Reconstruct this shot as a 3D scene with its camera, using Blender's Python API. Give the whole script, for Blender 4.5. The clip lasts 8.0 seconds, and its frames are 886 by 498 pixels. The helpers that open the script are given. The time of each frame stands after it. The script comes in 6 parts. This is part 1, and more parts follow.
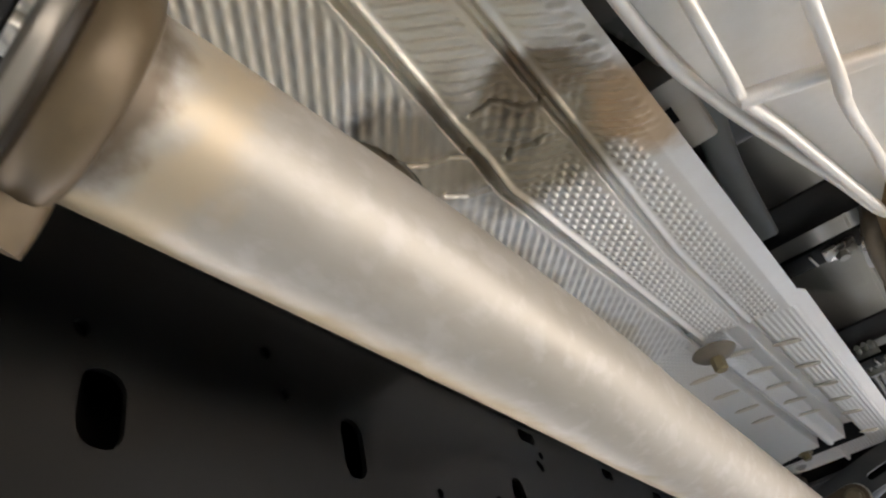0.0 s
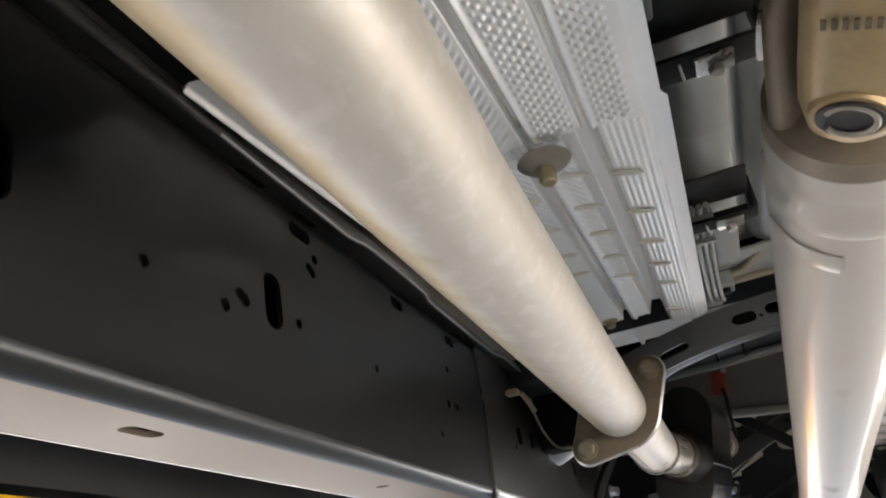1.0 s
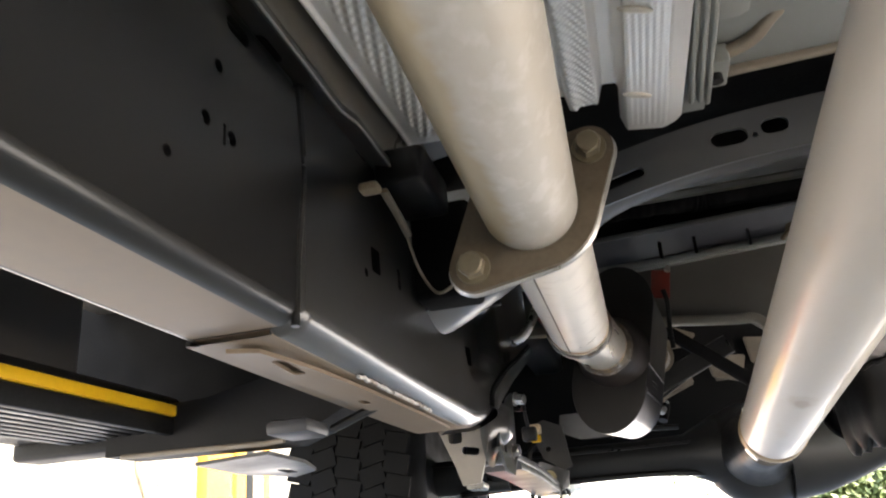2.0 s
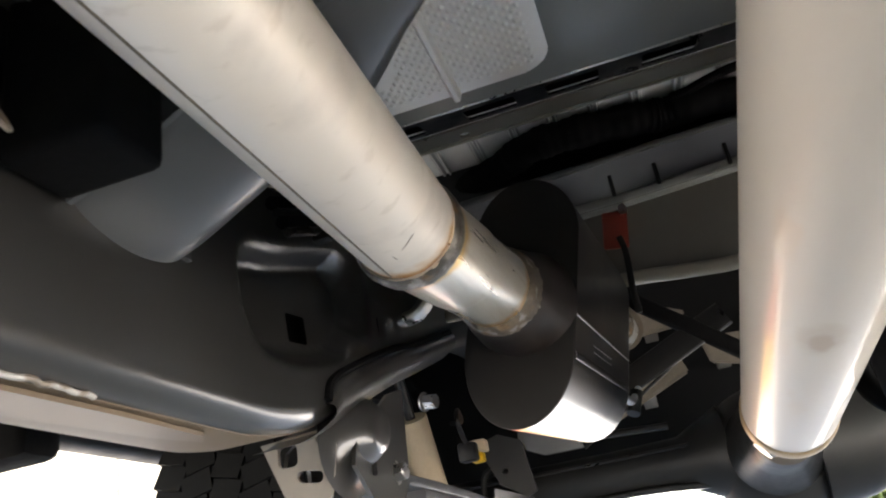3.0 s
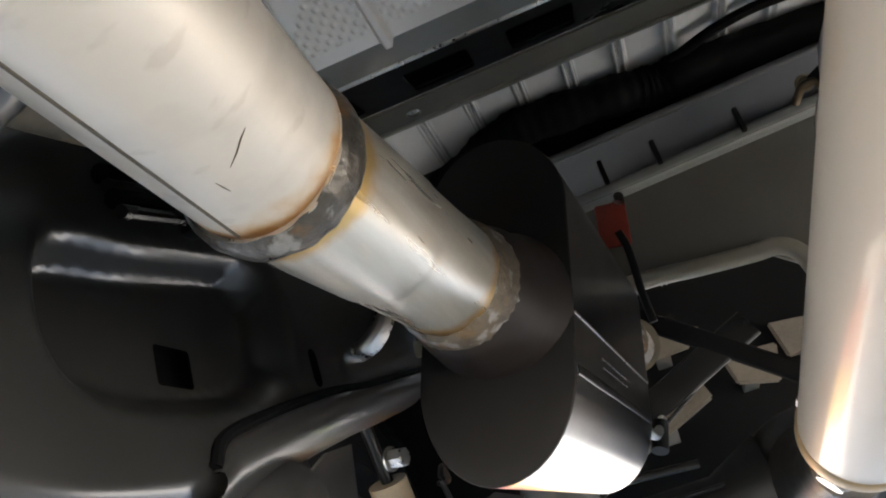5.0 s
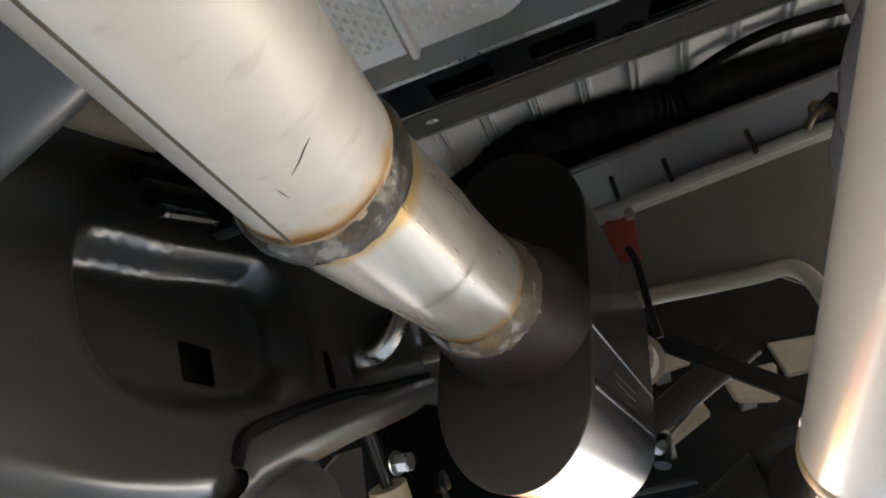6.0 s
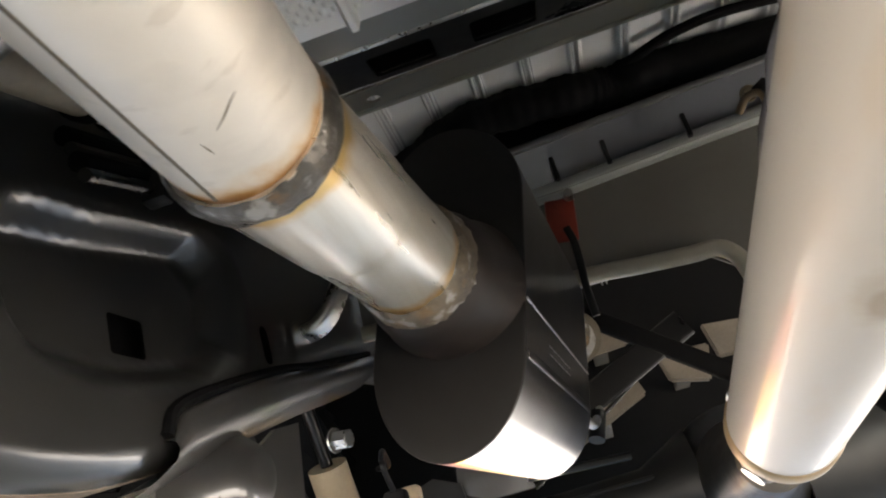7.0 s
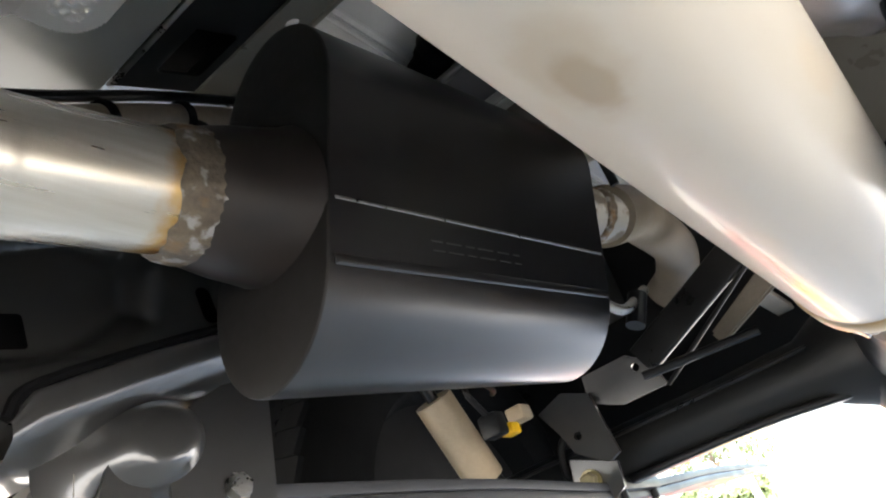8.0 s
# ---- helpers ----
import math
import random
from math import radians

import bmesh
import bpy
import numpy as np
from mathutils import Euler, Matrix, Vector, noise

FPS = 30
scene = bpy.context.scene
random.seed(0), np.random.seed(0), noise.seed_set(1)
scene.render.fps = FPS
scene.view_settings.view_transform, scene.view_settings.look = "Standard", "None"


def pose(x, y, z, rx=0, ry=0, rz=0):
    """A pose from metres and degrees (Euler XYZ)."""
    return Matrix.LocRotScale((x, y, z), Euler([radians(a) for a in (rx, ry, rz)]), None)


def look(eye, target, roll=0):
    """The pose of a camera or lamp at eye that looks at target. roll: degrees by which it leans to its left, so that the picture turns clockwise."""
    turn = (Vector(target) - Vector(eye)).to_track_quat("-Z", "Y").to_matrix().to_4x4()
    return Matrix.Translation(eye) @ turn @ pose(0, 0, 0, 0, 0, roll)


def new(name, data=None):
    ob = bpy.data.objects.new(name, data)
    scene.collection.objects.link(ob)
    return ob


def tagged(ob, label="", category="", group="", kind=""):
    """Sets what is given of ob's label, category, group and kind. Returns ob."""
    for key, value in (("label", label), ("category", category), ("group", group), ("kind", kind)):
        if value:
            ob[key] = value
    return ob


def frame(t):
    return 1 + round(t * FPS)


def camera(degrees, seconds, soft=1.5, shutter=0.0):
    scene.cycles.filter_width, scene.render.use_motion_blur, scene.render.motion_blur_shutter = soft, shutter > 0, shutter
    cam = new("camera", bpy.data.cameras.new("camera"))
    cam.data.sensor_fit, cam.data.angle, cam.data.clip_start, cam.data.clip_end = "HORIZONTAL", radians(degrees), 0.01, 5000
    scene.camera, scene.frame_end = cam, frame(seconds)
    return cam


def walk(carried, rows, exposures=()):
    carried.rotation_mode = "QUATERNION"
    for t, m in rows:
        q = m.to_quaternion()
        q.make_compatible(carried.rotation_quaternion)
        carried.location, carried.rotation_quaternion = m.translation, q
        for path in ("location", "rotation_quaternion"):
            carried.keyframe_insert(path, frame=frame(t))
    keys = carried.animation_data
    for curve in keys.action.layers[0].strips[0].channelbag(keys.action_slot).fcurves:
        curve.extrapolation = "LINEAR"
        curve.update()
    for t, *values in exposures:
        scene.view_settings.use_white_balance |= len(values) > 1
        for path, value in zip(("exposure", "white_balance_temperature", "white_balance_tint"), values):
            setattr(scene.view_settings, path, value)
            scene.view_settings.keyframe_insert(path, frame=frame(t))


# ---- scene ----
# ---- camera and its path ----
cam = camera(60.6, 8.0, soft=2.0, shutter=0.12)
ROWS = [
    (0.0, -0.0616, 0.0976, 0.2866, 128.35, 10.32, 37.05),
    (0.5, -0.0947, 0.1983, 0.3015, 120.83, 9.09, 27.59),
    (1.0, -0.1125, 0.2742, 0.2986, 116.33, 8.13, 21.59),
    (1.5, -0.1272, 0.4748, 0.2832, 113.38, 5.72, 18.44),
    (2.0, -0.1695, 0.6966, 0.2810, 111.04, 4.50, 14.93),
    (2.2, -0.1881, 0.7820, 0.2794, 110.31, 4.91, 12.89),
    (3.5, -0.0501, 1.2916, 0.3023, 117.14, 11.45, 22.05),
    (4.0, -0.0676, 1.3436, 0.3223, 117.73, 12.64, 23.10),
    (4.5, -0.1057, 1.3510, 0.3207, 118.36, 14.52, 19.93),
    (6.0, -0.1319, 1.3361, 0.3214, 118.95, 11.79, 17.91),
    (6.5, -0.1856, 1.2923, 0.3154, 118.24, 10.05, 13.94),
    (7.0, -0.1290, 1.3402, 0.3116, 117.08, 13.32, 14.00),
    (7.5, 0.0145, 1.4200, 0.2856, 117.99, 15.30, 25.90),
    (8.0, 0.0784, 1.5185, 0.2525, 118.34, 17.40, 38.56),
]
walk(cam, [(t, pose(x, y, z, rx, ry, rz)) for t, x, y, z, rx, ry, rz in ROWS],
     exposures=((0.0, 3.50, 7320, 12), (1.0, 3.70, 7240, 12), (2.5, 3.82, 7420, 12), (4.0, 3.98, 7280, 10), (5.5, 4.00, 7350, 10), (6.5, 4.04, 7650, 10), (7.0, 4.12, 7800, 11), (7.5, 4.08, 7450, 10), (8.0, 4.05, 7050, 9)))

# ---- world and sun ----
SUN_EL, SUN_AZ = 56.0, 130.0      # azimuth from +y (rear) towards +x
world = bpy.data.worlds.new("world")
scene.world = world
world.use_nodes = True
wn = world.node_tree
sky = wn.nodes.new("ShaderNodeTexSky")
sky.sky_type = "NISHITA"
sky.sun_disc = False
sky.sun_elevation, sky.sun_rotation = radians(SUN_EL), radians(SUN_AZ)
wn.links.new(sky.outputs[0], wn.nodes["Background"].inputs[0])
wn.nodes["Background"].inputs[1].default_value = 0.15
sun = new("sun", bpy.data.lights.new("sun", "SUN"))
sun.data.energy, sun.data.angle, sun.data.color = 2.8, radians(0.6), (1.0, 0.95, 0.87)
sun_way = Vector((math.sin(radians(SUN_AZ)) * math.cos(radians(SUN_EL)), math.cos(radians(SUN_AZ)) * math.cos(radians(SUN_EL)), math.sin(radians(SUN_EL))))
sun.matrix_world = look((0, 0, 8), Vector((0, 0, 8)) - sun_way)

# ---- materials ----
def material(name, base, rough=0.5, metal=0.0, tint=None, spread=0.5, scale=20.0, fine=200.0, bump=0.15, depth=0.001, rvar=0.12, coat=0.0, stretch=(1, 1, 1), spec=0.5, grain=0.35):
    """A surface with stains at one scale, grain at a finer one, uneven gloss and fine relief."""
    m = bpy.data.materials.new(name)
    m.use_nodes = True
    nt = m.node_tree
    b = nt.nodes["Principled BSDF"]
    add, link = nt.nodes.new, nt.links.new
    co = add("ShaderNodeTexCoord")
    mp = add("ShaderNodeMapping")
    mp.inputs["Scale"].default_value = stretch
    link(co.outputs["Object"], mp.inputs["Vector"])
    n1, n2 = add("ShaderNodeTexNoise"), add("ShaderNodeTexNoise")
    for n, s, d in ((n1, scale, 5.0), (n2, fine, 3.0)):
        n.inputs["Scale"].default_value, n.inputs["Detail"].default_value = s, d
        link(mp.outputs[0], n.inputs["Vector"])
    ramp = add("ShaderNodeValToRGB")
    ramp.color_ramp.elements[0].position, ramp.color_ramp.elements[1].position = 0.5 - 0.25, 0.5 + 0.25
    dark = tint or tuple(c * (1 - spread) for c in base)
    ramp.color_ramp.elements[0].color, ramp.color_ramp.elements[1].color = (*dark, 1), (*base, 1)
    mixn = add("ShaderNodeMix")
    mixn.inputs[0].default_value = grain
    link(n1.outputs["Fac"], mixn.inputs[2])
    link(n2.outputs["Fac"], mixn.inputs[3])
    link(mixn.outputs[0], ramp.inputs[0])
    link(ramp.outputs[0], b.inputs["Base Color"])
    mr = add("ShaderNodeMapRange")
    mr.inputs[3].default_value, mr.inputs[4].default_value = max(0.03, rough - rvar), rough + rvar
    link(mixn.outputs[0], mr.inputs[0])
    mr.inputs[1].default_value, mr.inputs[2].default_value = 0.3, 0.7
    link(mr.outputs[0], b.inputs["Roughness"])
    bp = add("ShaderNodeBump")
    bp.inputs["Strength"].default_value, bp.inputs["Distance"].default_value = bump, depth
    link(n2.outputs["Fac"], bp.inputs["Height"])
    link(bp.outputs[0], b.inputs["Normal"])
    b.inputs["Metallic"].default_value = metal
    b.inputs["Coat Weight"].default_value = coat
    b.inputs["Coat Roughness"].default_value = 0.15
    b.inputs["Specular IOR Level"].default_value = spec
    return m


def heat_tint(m, rings, axis=1):
    """Burnt colours that fade from welds: rings of (place along the axis, reach, colour)."""
    nt = m.node_tree
    add, link = nt.nodes.new, nt.links.new
    b = nt.nodes["Principled BSDF"]
    src = b.inputs["Base Color"].links[0].from_socket
    co, sep = add("ShaderNodeTexCoord"), add("ShaderNodeSeparateXYZ")
    link(co.outputs["Object"], sep.inputs[0])
    nz = add("ShaderNodeTexNoise")
    nz.inputs["Scale"].default_value, nz.inputs["Detail"].default_value = 70, 4
    link(co.outputs["Object"], nz.inputs["Vector"])
    for place, reach, colour in rings:
        d, a, j, r, mx = add("ShaderNodeMath"), add("ShaderNodeMath"), add("ShaderNodeMath"), add("ShaderNodeMapRange"), add("ShaderNodeMix")
        d.operation, d.inputs[1].default_value = "SUBTRACT", place
        link(sep.outputs[axis], d.inputs[0])
        a.operation = "ABSOLUTE"
        link(d.outputs[0], a.inputs[0])
        j.operation, j.inputs[1].default_value = "MULTIPLY_ADD", reach * 1.6
        j.inputs[2].default_value = -reach * 0.8
        link(nz.outputs["Fac"], j.inputs[0])
        s = add("ShaderNodeMath")
        s.operation = "ADD"
        link(a.outputs[0], s.inputs[0])
        link(j.outputs[0], s.inputs[1])
        r.interpolation_type = "SMOOTHSTEP"
        r.inputs[1].default_value, r.inputs[2].default_value, r.inputs[3].default_value, r.inputs[4].default_value = 0, reach, 1, 0
        link(s.outputs[0], r.inputs[0])
        mx.data_type = "RGBA"
        mx.inputs[7].default_value = (*colour, 1)
        link(r.outputs[0], mx.inputs[0])
        link(src, mx.inputs[6])
        src = mx.outputs[2]
    link(src, b.inputs["Base Color"])
    return m


def blots(m, scale, low, high, colour, stretch=(1, 1, 1), strength=1.0, detail=3.0, soft=False):
    """Stains with an outline of their own where a noise passes from low to high."""
    nt = m.node_tree
    add, link = nt.nodes.new, nt.links.new
    b = nt.nodes["Principled BSDF"]
    src = b.inputs["Base Color"].links[0].from_socket
    co, mp, nz, r, mx = add("ShaderNodeTexCoord"), add("ShaderNodeMapping"), add("ShaderNodeTexNoise"), add("ShaderNodeMapRange"), add("ShaderNodeMix")
    mp.inputs["Scale"].default_value = stretch
    mp.inputs["Location"].default_value = (3.1, 1.7, 0.4)
    link(co.outputs["Object"], mp.inputs["Vector"])
    link(mp.outputs[0], nz.inputs["Vector"])
    nz.inputs["Scale"].default_value, nz.inputs["Detail"].default_value = scale, detail
    r.inputs[1].default_value, r.inputs[2].default_value, r.inputs[3].default_value, r.inputs[4].default_value = low, high, 0, strength
    if soft:
        r.interpolation_type = "SMOOTHERSTEP"
    link(nz.outputs["Fac"], r.inputs[0])
    mx.data_type = "RGBA"
    mx.inputs[7].default_value = (*colour, 1)
    link(r.outputs[0], mx.inputs[0])
    link(src, mx.inputs[6])
    link(mx.outputs[2], b.inputs["Base Color"])
    return m


def ragged_spots(m, spots):
    """Scorch marks and other tones: spots of (x, y, reach in x, reach in y, colour) with a ragged edge."""
    nt = m.node_tree
    add, link = nt.nodes.new, nt.links.new
    b = nt.nodes["Principled BSDF"]
    src = b.inputs["Base Color"].links[0].from_socket
    co, nz = add("ShaderNodeTexCoord"), add("ShaderNodeTexNoise")
    nz.inputs["Scale"].default_value, nz.inputs["Detail"].default_value = 38, 5
    link(co.outputs["Object"], nz.inputs["Vector"])
    for x, y, rx, ry, colour in spots:
        mp, ln, ad, r, mx = add("ShaderNodeMapping"), add("ShaderNodeVectorMath"), add("ShaderNodeMath"), add("ShaderNodeMapRange"), add("ShaderNodeMix")
        mp.inputs["Location"].default_value, mp.inputs["Scale"].default_value = (-x / rx, -y / ry, 0), (1 / rx, 1 / ry, 0)
        link(co.outputs["Object"], mp.inputs["Vector"])
        ln.operation = "LENGTH"
        link(mp.outputs[0], ln.inputs[0])
        ad.operation, ad.inputs[1].default_value = "MULTIPLY_ADD", 0.9
        link(nz.outputs["Fac"], ad.inputs[0])
        link(ln.outputs["Value"], ad.inputs[2])
        r.interpolation_type = "SMOOTHSTEP"
        r.inputs[1].default_value, r.inputs[2].default_value, r.inputs[3].default_value, r.inputs[4].default_value = 0.95, 1.45, 1, 0
        link(ad.outputs[0], r.inputs[0])
        mx.data_type = "RGBA"
        mx.inputs[7].default_value = (*colour, 1)
        link(r.outputs[0], mx.inputs[0])
        link(src, mx.inputs[6])
        src = mx.outputs[2]
    link(src, b.inputs["Base Color"])
    return m


# The second tint ring darkens the pipe where it leaves the clamp.
PIPE = heat_tint(blots(blots(material("aluminised_steel", (0.47, 0.437, 0.385), 0.49, 0.46, (0.374, 0.3357, 0.2762), scale=16, fine=90, bump=0.06, depth=0.0005, rvar=0.08, stretch=(1.5, 0.55, 1.5), grain=0.4), 75, 0.52, 0.64, (0.56, 0.54, 0.51), (1.2, 0.8, 1.2), 0.32, 7), 45, 0.58, 0.70, (0.36, 0.305, 0.235), (1.2, 0.5, 1.2), 0.30, 6), ((0.200, 0.022, (0.50, 0.41, 0.29)), (0.178, 0.012, (0.15, 0.115, 0.08))))
# Tan tone along the outboard flank of the front pipe.
ragged_spots(PIPE, [(x - 0.028, y, 0.024, 0.17, (0.34, 0.27, 0.165)) for x, y in ((-0.2115, 0.20), (-0.1974, 0.38), (-0.2026, 0.56), (-0.2076, 0.74), (-0.2127, 0.92), (-0.2171, 1.08))])
PIPE_MID = heat_tint(blots(blots(material("aluminised_steel_middle", (0.633, 0.589, 0.526), 0.46, 0.46, (0.554, 0.506, 0.443), scale=9, fine=60, bump=0.03, rvar=0.05, stretch=(1.2, 0.9, 1.2), grain=0.1), 20, 0.55, 0.68, (0.50, 0.46, 0.41), (1.0, 1.5, 1.0), 0.7, 5), 50, 0.62, 0.70, (0.42, 0.37, 0.31), (1, 2, 1), 0.4), ((1.566, 0.018, (0.50, 0.29, 0.10)), (1.562, 0.007, (0.34, 0.15, 0.04))))
BARE = heat_tint(blots(material("bare_stainless_tube", (0.792, 0.756, 0.684), 0.30, 0.75, (0.558, 0.4905, 0.396), scale=11, fine=40, bump=0.0, rvar=0.05, stretch=(7, 0.45, 7), grain=0.3), 30, 0.60, 0.68, (0.46, 0.42, 0.38), (1.5, 0.4, 1.5), 0.4, 5), ((1.579, 0.010, (0.60, 0.40, 0.16)), (1.736, 0.013, (0.60, 0.36, 0.12)), (1.743, 0.009, (0.38, 0.15, 0.025))))
SHAFT = ragged_spots(blots(blots(material("drive_shaft_aluminium", (0.424, 0.388, 0.335), 0.46, 0.15, (0.372, 0.336, 0.286), stretch=(2, 0.5, 2), coat=0.20, scale=5, fine=60, bump=0.0, rvar=0.03, grain=0.1, spec=0.35), 22, 0.60, 0.72, (0.40, 0.33, 0.25), (1, 0.35, 1), 0.5, 2, True), 4, 0.48, 0.74, (0.42, 0.36, 0.28), (5, 0.30, 5), 0.5, 1, True), ((0.030, 1.733, 0.020, 0.044, (0.36, 0.31, 0.245)), (0.030, 1.742, 0.011, 0.026, (0.29, 0.235, 0.17)), (0.014, 1.157, 0.010, 0.020, (0.36, 0.315, 0.25))))
SHAFT.node_tree.nodes["Principled BSDF"].inputs["Coat Roughness"].default_value = 0.08
WELD = blots(blots(material("weld_bead", (0.13, 0.12, 0.105), 0.36, 0.6, (0.035, 0.030, 0.025), scale=60, fine=300, bump=0.5, depth=0.0015), 80, 0.56, 0.64, (0.36, 0.35, 0.33), (1, 1, 1), 0.7, 5), 45, 0.58, 0.68, (0.24, 0.12, 0.04), (1, 1, 1), 0.7, 5)
WELD_RUST = blots(blots(material("rusty_weld_bead", (0.19, 0.145, 0.095), 0.5, 0.3, (0.045, 0.036, 0.030), scale=60, fine=300, bump=0.5, depth=0.0015), 75, 0.55, 0.63, (0.36, 0.345, 0.33), (1, 1, 1), 0.8, 5), 40, 0.54, 0.64, (0.24, 0.13, 0.045), (1, 1, 1), 0.7, 5)
FLANGE = material("rusty_flange_steel", (0.16, 0.125, 0.085), 0.55, 0.5, (0.075, 0.055, 0.035), scale=40, fine=220, bump=0.4)
FOIL = material("embossed_foil", (0.93, 0.915, 0.89), 0.38, 0.52, (0.82, 0.80, 0.77), scale=8, fine=120, bump=0.05, rvar=0.08, grain=0.15)
# Brighter copy of FOIL: light missing on the small shield put into its colour.
FOIL_LIT = material("lit_embossed_foil", (0.95, 0.94, 0.92), 0.38, 0.45, (0.88, 0.865, 0.84), scale=8, fine=120, bump=0.05, rvar=0.08, grain=0.15)
FRAME = material("black_frame_paint", (0.00968, 0.009504, 0.008976), 0.32, 0.0, (0.00792, 0.007744, 0.007392), scale=6, fine=60, bump=0.0, rvar=0.015, coat=0.22, grain=0.25, spec=0.32)
MUFFLER = material("satin_black_enamel", (0.0045, 0.0045, 0.0058), 0.33, 0.0, (0.0032, 0.0032, 0.0040), scale=12, fine=60, bump=0.0, rvar=0.02, coat=0.9, grain=0.1, spec=0.2)
MUFFLER.node_tree.nodes["Principled BSDF"].inputs["Coat Roughness"].default_value = 0.27
MUFFLER.node_tree.nodes["Principled BSDF"].inputs["Coat IOR"].default_value = 1.66
BLACK = material("black_plastic", (0.008, 0.008, 0.0088), 0.5, 0.0, scale=20, fine=300, spec=0.3)
CAP_BLACK = material("heat_dulled_black_enamel", (0.01105, 0.00952, 0.00833), 0.62, 0.0, (0.00765, 0.00663, 0.00578), scale=16, fine=160, bump=0.05, spec=0.22)
MATT = material("matt_black_steel", (0.008, 0.008, 0.0082), 0.62, 0.0, scale=22, fine=300, bump=0.2, spec=0.22)
# Near-black: filler sheets carry the shade of deep recesses in this colour.
VOID = material("near_black_matt", (0.0035, 0.0035, 0.0038), 0.85, 0.0, scale=22, fine=200, bump=0.3, spec=0.12)
PAN = material("grey_sealed_floor_pan", (0.245, 0.255, 0.245), 0.38, 0.0, (0.19, 0.196, 0.188), scale=7, fine=100, bump=0.03, coat=0.2, grain=0.15)
BED = material("grey_bed_floor_paint", (0.64, 0.655, 0.67), 0.17, 0.0, (0.55, 0.56, 0.57), scale=4, fine=60, bump=0.0, rvar=0.04, coat=0.6, grain=0.1)
EDGE = material("olive_grey_primer", (0.29, 0.27, 0.225), 0.36, 0.0, (0.20, 0.185, 0.15), scale=10, fine=100, bump=0.03, coat=0.2, grain=0.15)
STRIP_OLIVE = material("dark_olive_strip_paint", (0.135, 0.130, 0.115), 0.36, 0.0, (0.105, 0.100, 0.088), scale=10, fine=100, bump=0.03, coat=0.2, grain=0.15)
CROSS_OLIVE = material("olive_grey_cross_member_paint", (0.20, 0.19, 0.16), 0.36, 0.0, (0.15, 0.142, 0.118), scale=10, fine=100, bump=0.03, coat=0.3, grain=0.15)
SILL_GREY = material("grey_sill_underseal", (0.070, 0.067, 0.063), 0.5, 0.0, (0.050, 0.047, 0.044), scale=9, fine=120, bump=0.2, grain=0.3)
SILL_BROWN = material("brown_sill_underside", (0.095, 0.078, 0.062), 0.55, 0.0, (0.065, 0.053, 0.042), scale=7, fine=120, bump=0.2, grain=0.3)
CAST = blots(material("cast_aluminium", (0.80, 0.775, 0.74), 0.42, 0.45, (0.68, 0.65, 0.60), scale=18, fine=160, bump=0.1), 14, 0.52, 0.68, (0.62, 0.53, 0.42), (1, 0.7, 1), 0.6, 5)
YOKE_BROWN = material("dull_brown_cast_yoke", (0.25, 0.20, 0.145), 0.45, 0.4, (0.165, 0.13, 0.09), scale=30, fine=220, bump=0.3)
YOKE = material("tan_oiled_cast_iron", (0.40, 0.285, 0.15), 0.40, 0.45, (0.25, 0.168, 0.085), scale=25, fine=260, bump=0.2)
STEEL = material("zinc_plated_steel", (0.55, 0.54, 0.52), 0.32, 1.0, (0.40, 0.38, 0.35), scale=60, fine=300)
BRASS = material("yellow_zinc_bolt", (0.42, 0.36, 0.22), 0.4, 0.8, (0.26, 0.21, 0.12), scale=60, fine=300)
RED = material("red_plastic", (0.26, 0.038, 0.022), 0.45, 0.0, (0.17, 0.025, 0.015), scale=40, fine=200)
YELLOW = material("yellow_trim", (0.85, 0.50, 0.02), 0.4, 0.0, (0.70, 0.38, 0.015), scale=30, fine=200)
RUBBER = material("tyre_rubber", (0.0065, 0.0065, 0.0065), 0.9, 0.0, (0.004, 0.004, 0.004), scale=20, fine=200, bump=0.3, spec=0.12)
AXLE = material("dull_black_axle_paint", (0.016, 0.016, 0.0155), 0.46, 0.0, (0.010, 0.010, 0.0098), scale=12, fine=100, bump=0.03, grain=0.2, spec=0.25)
BOLT = material("dull_brown_bolt", (0.21, 0.175, 0.115), 0.5, 0.4, (0.14, 0.11, 0.07), scale=60, fine=300)
TAN = material("tan_shock_dust_tube", (0.46, 0.36, 0.24), 0.5, 0.0, (0.34, 0.26, 0.17), scale=18, fine=200)
HOSE = material("corrugated_hose", (0.004, 0.004, 0.0045), 0.8, 0.0, scale=20, fine=100, bump=0.05, spec=0.1)
CONCRETE = material("concrete_floor", (0.60, 0.575, 0.535), 0.8, 0.0, (0.47, 0.445, 0.41), scale=1.5, fine=40, bump=0.4, depth=0.003)
CREAM = material("cream_wall_paint", (0.25, 0.23, 0.185), 0.6, 0.0, (0.21, 0.19, 0.15), scale=1.2, fine=30)
YELLOW_PAINT = material("yellow_post_paint", (0.62, 0.31, 0.03), 0.45, 0.0, (0.50, 0.24, 0.02), scale=3, fine=40)
LEAF = material("leaf_green", (0.095, 0.115, 0.042), 0.6, 0.0, (0.055, 0.072, 0.024), scale=2, fine=20)
GRASS = material("sunlit_lawn", (0.17, 0.23, 0.06), 0.8, 0.0, (0.10, 0.15, 0.04), scale=1.5, fine=60, bump=0.6, depth=0.02)
RED_BOX = material("red_block_paint", (0.50, 0.07, 0.05), 0.4, 0.0, (0.40, 0.05, 0.035), scale=6, fine=60, bump=0.02)
BARK = material("bark", (0.14, 0.10, 0.07), 0.85, 0.0, (0.07, 0.05, 0.035), scale=6, fine=40, bump=0.6, depth=0.02)
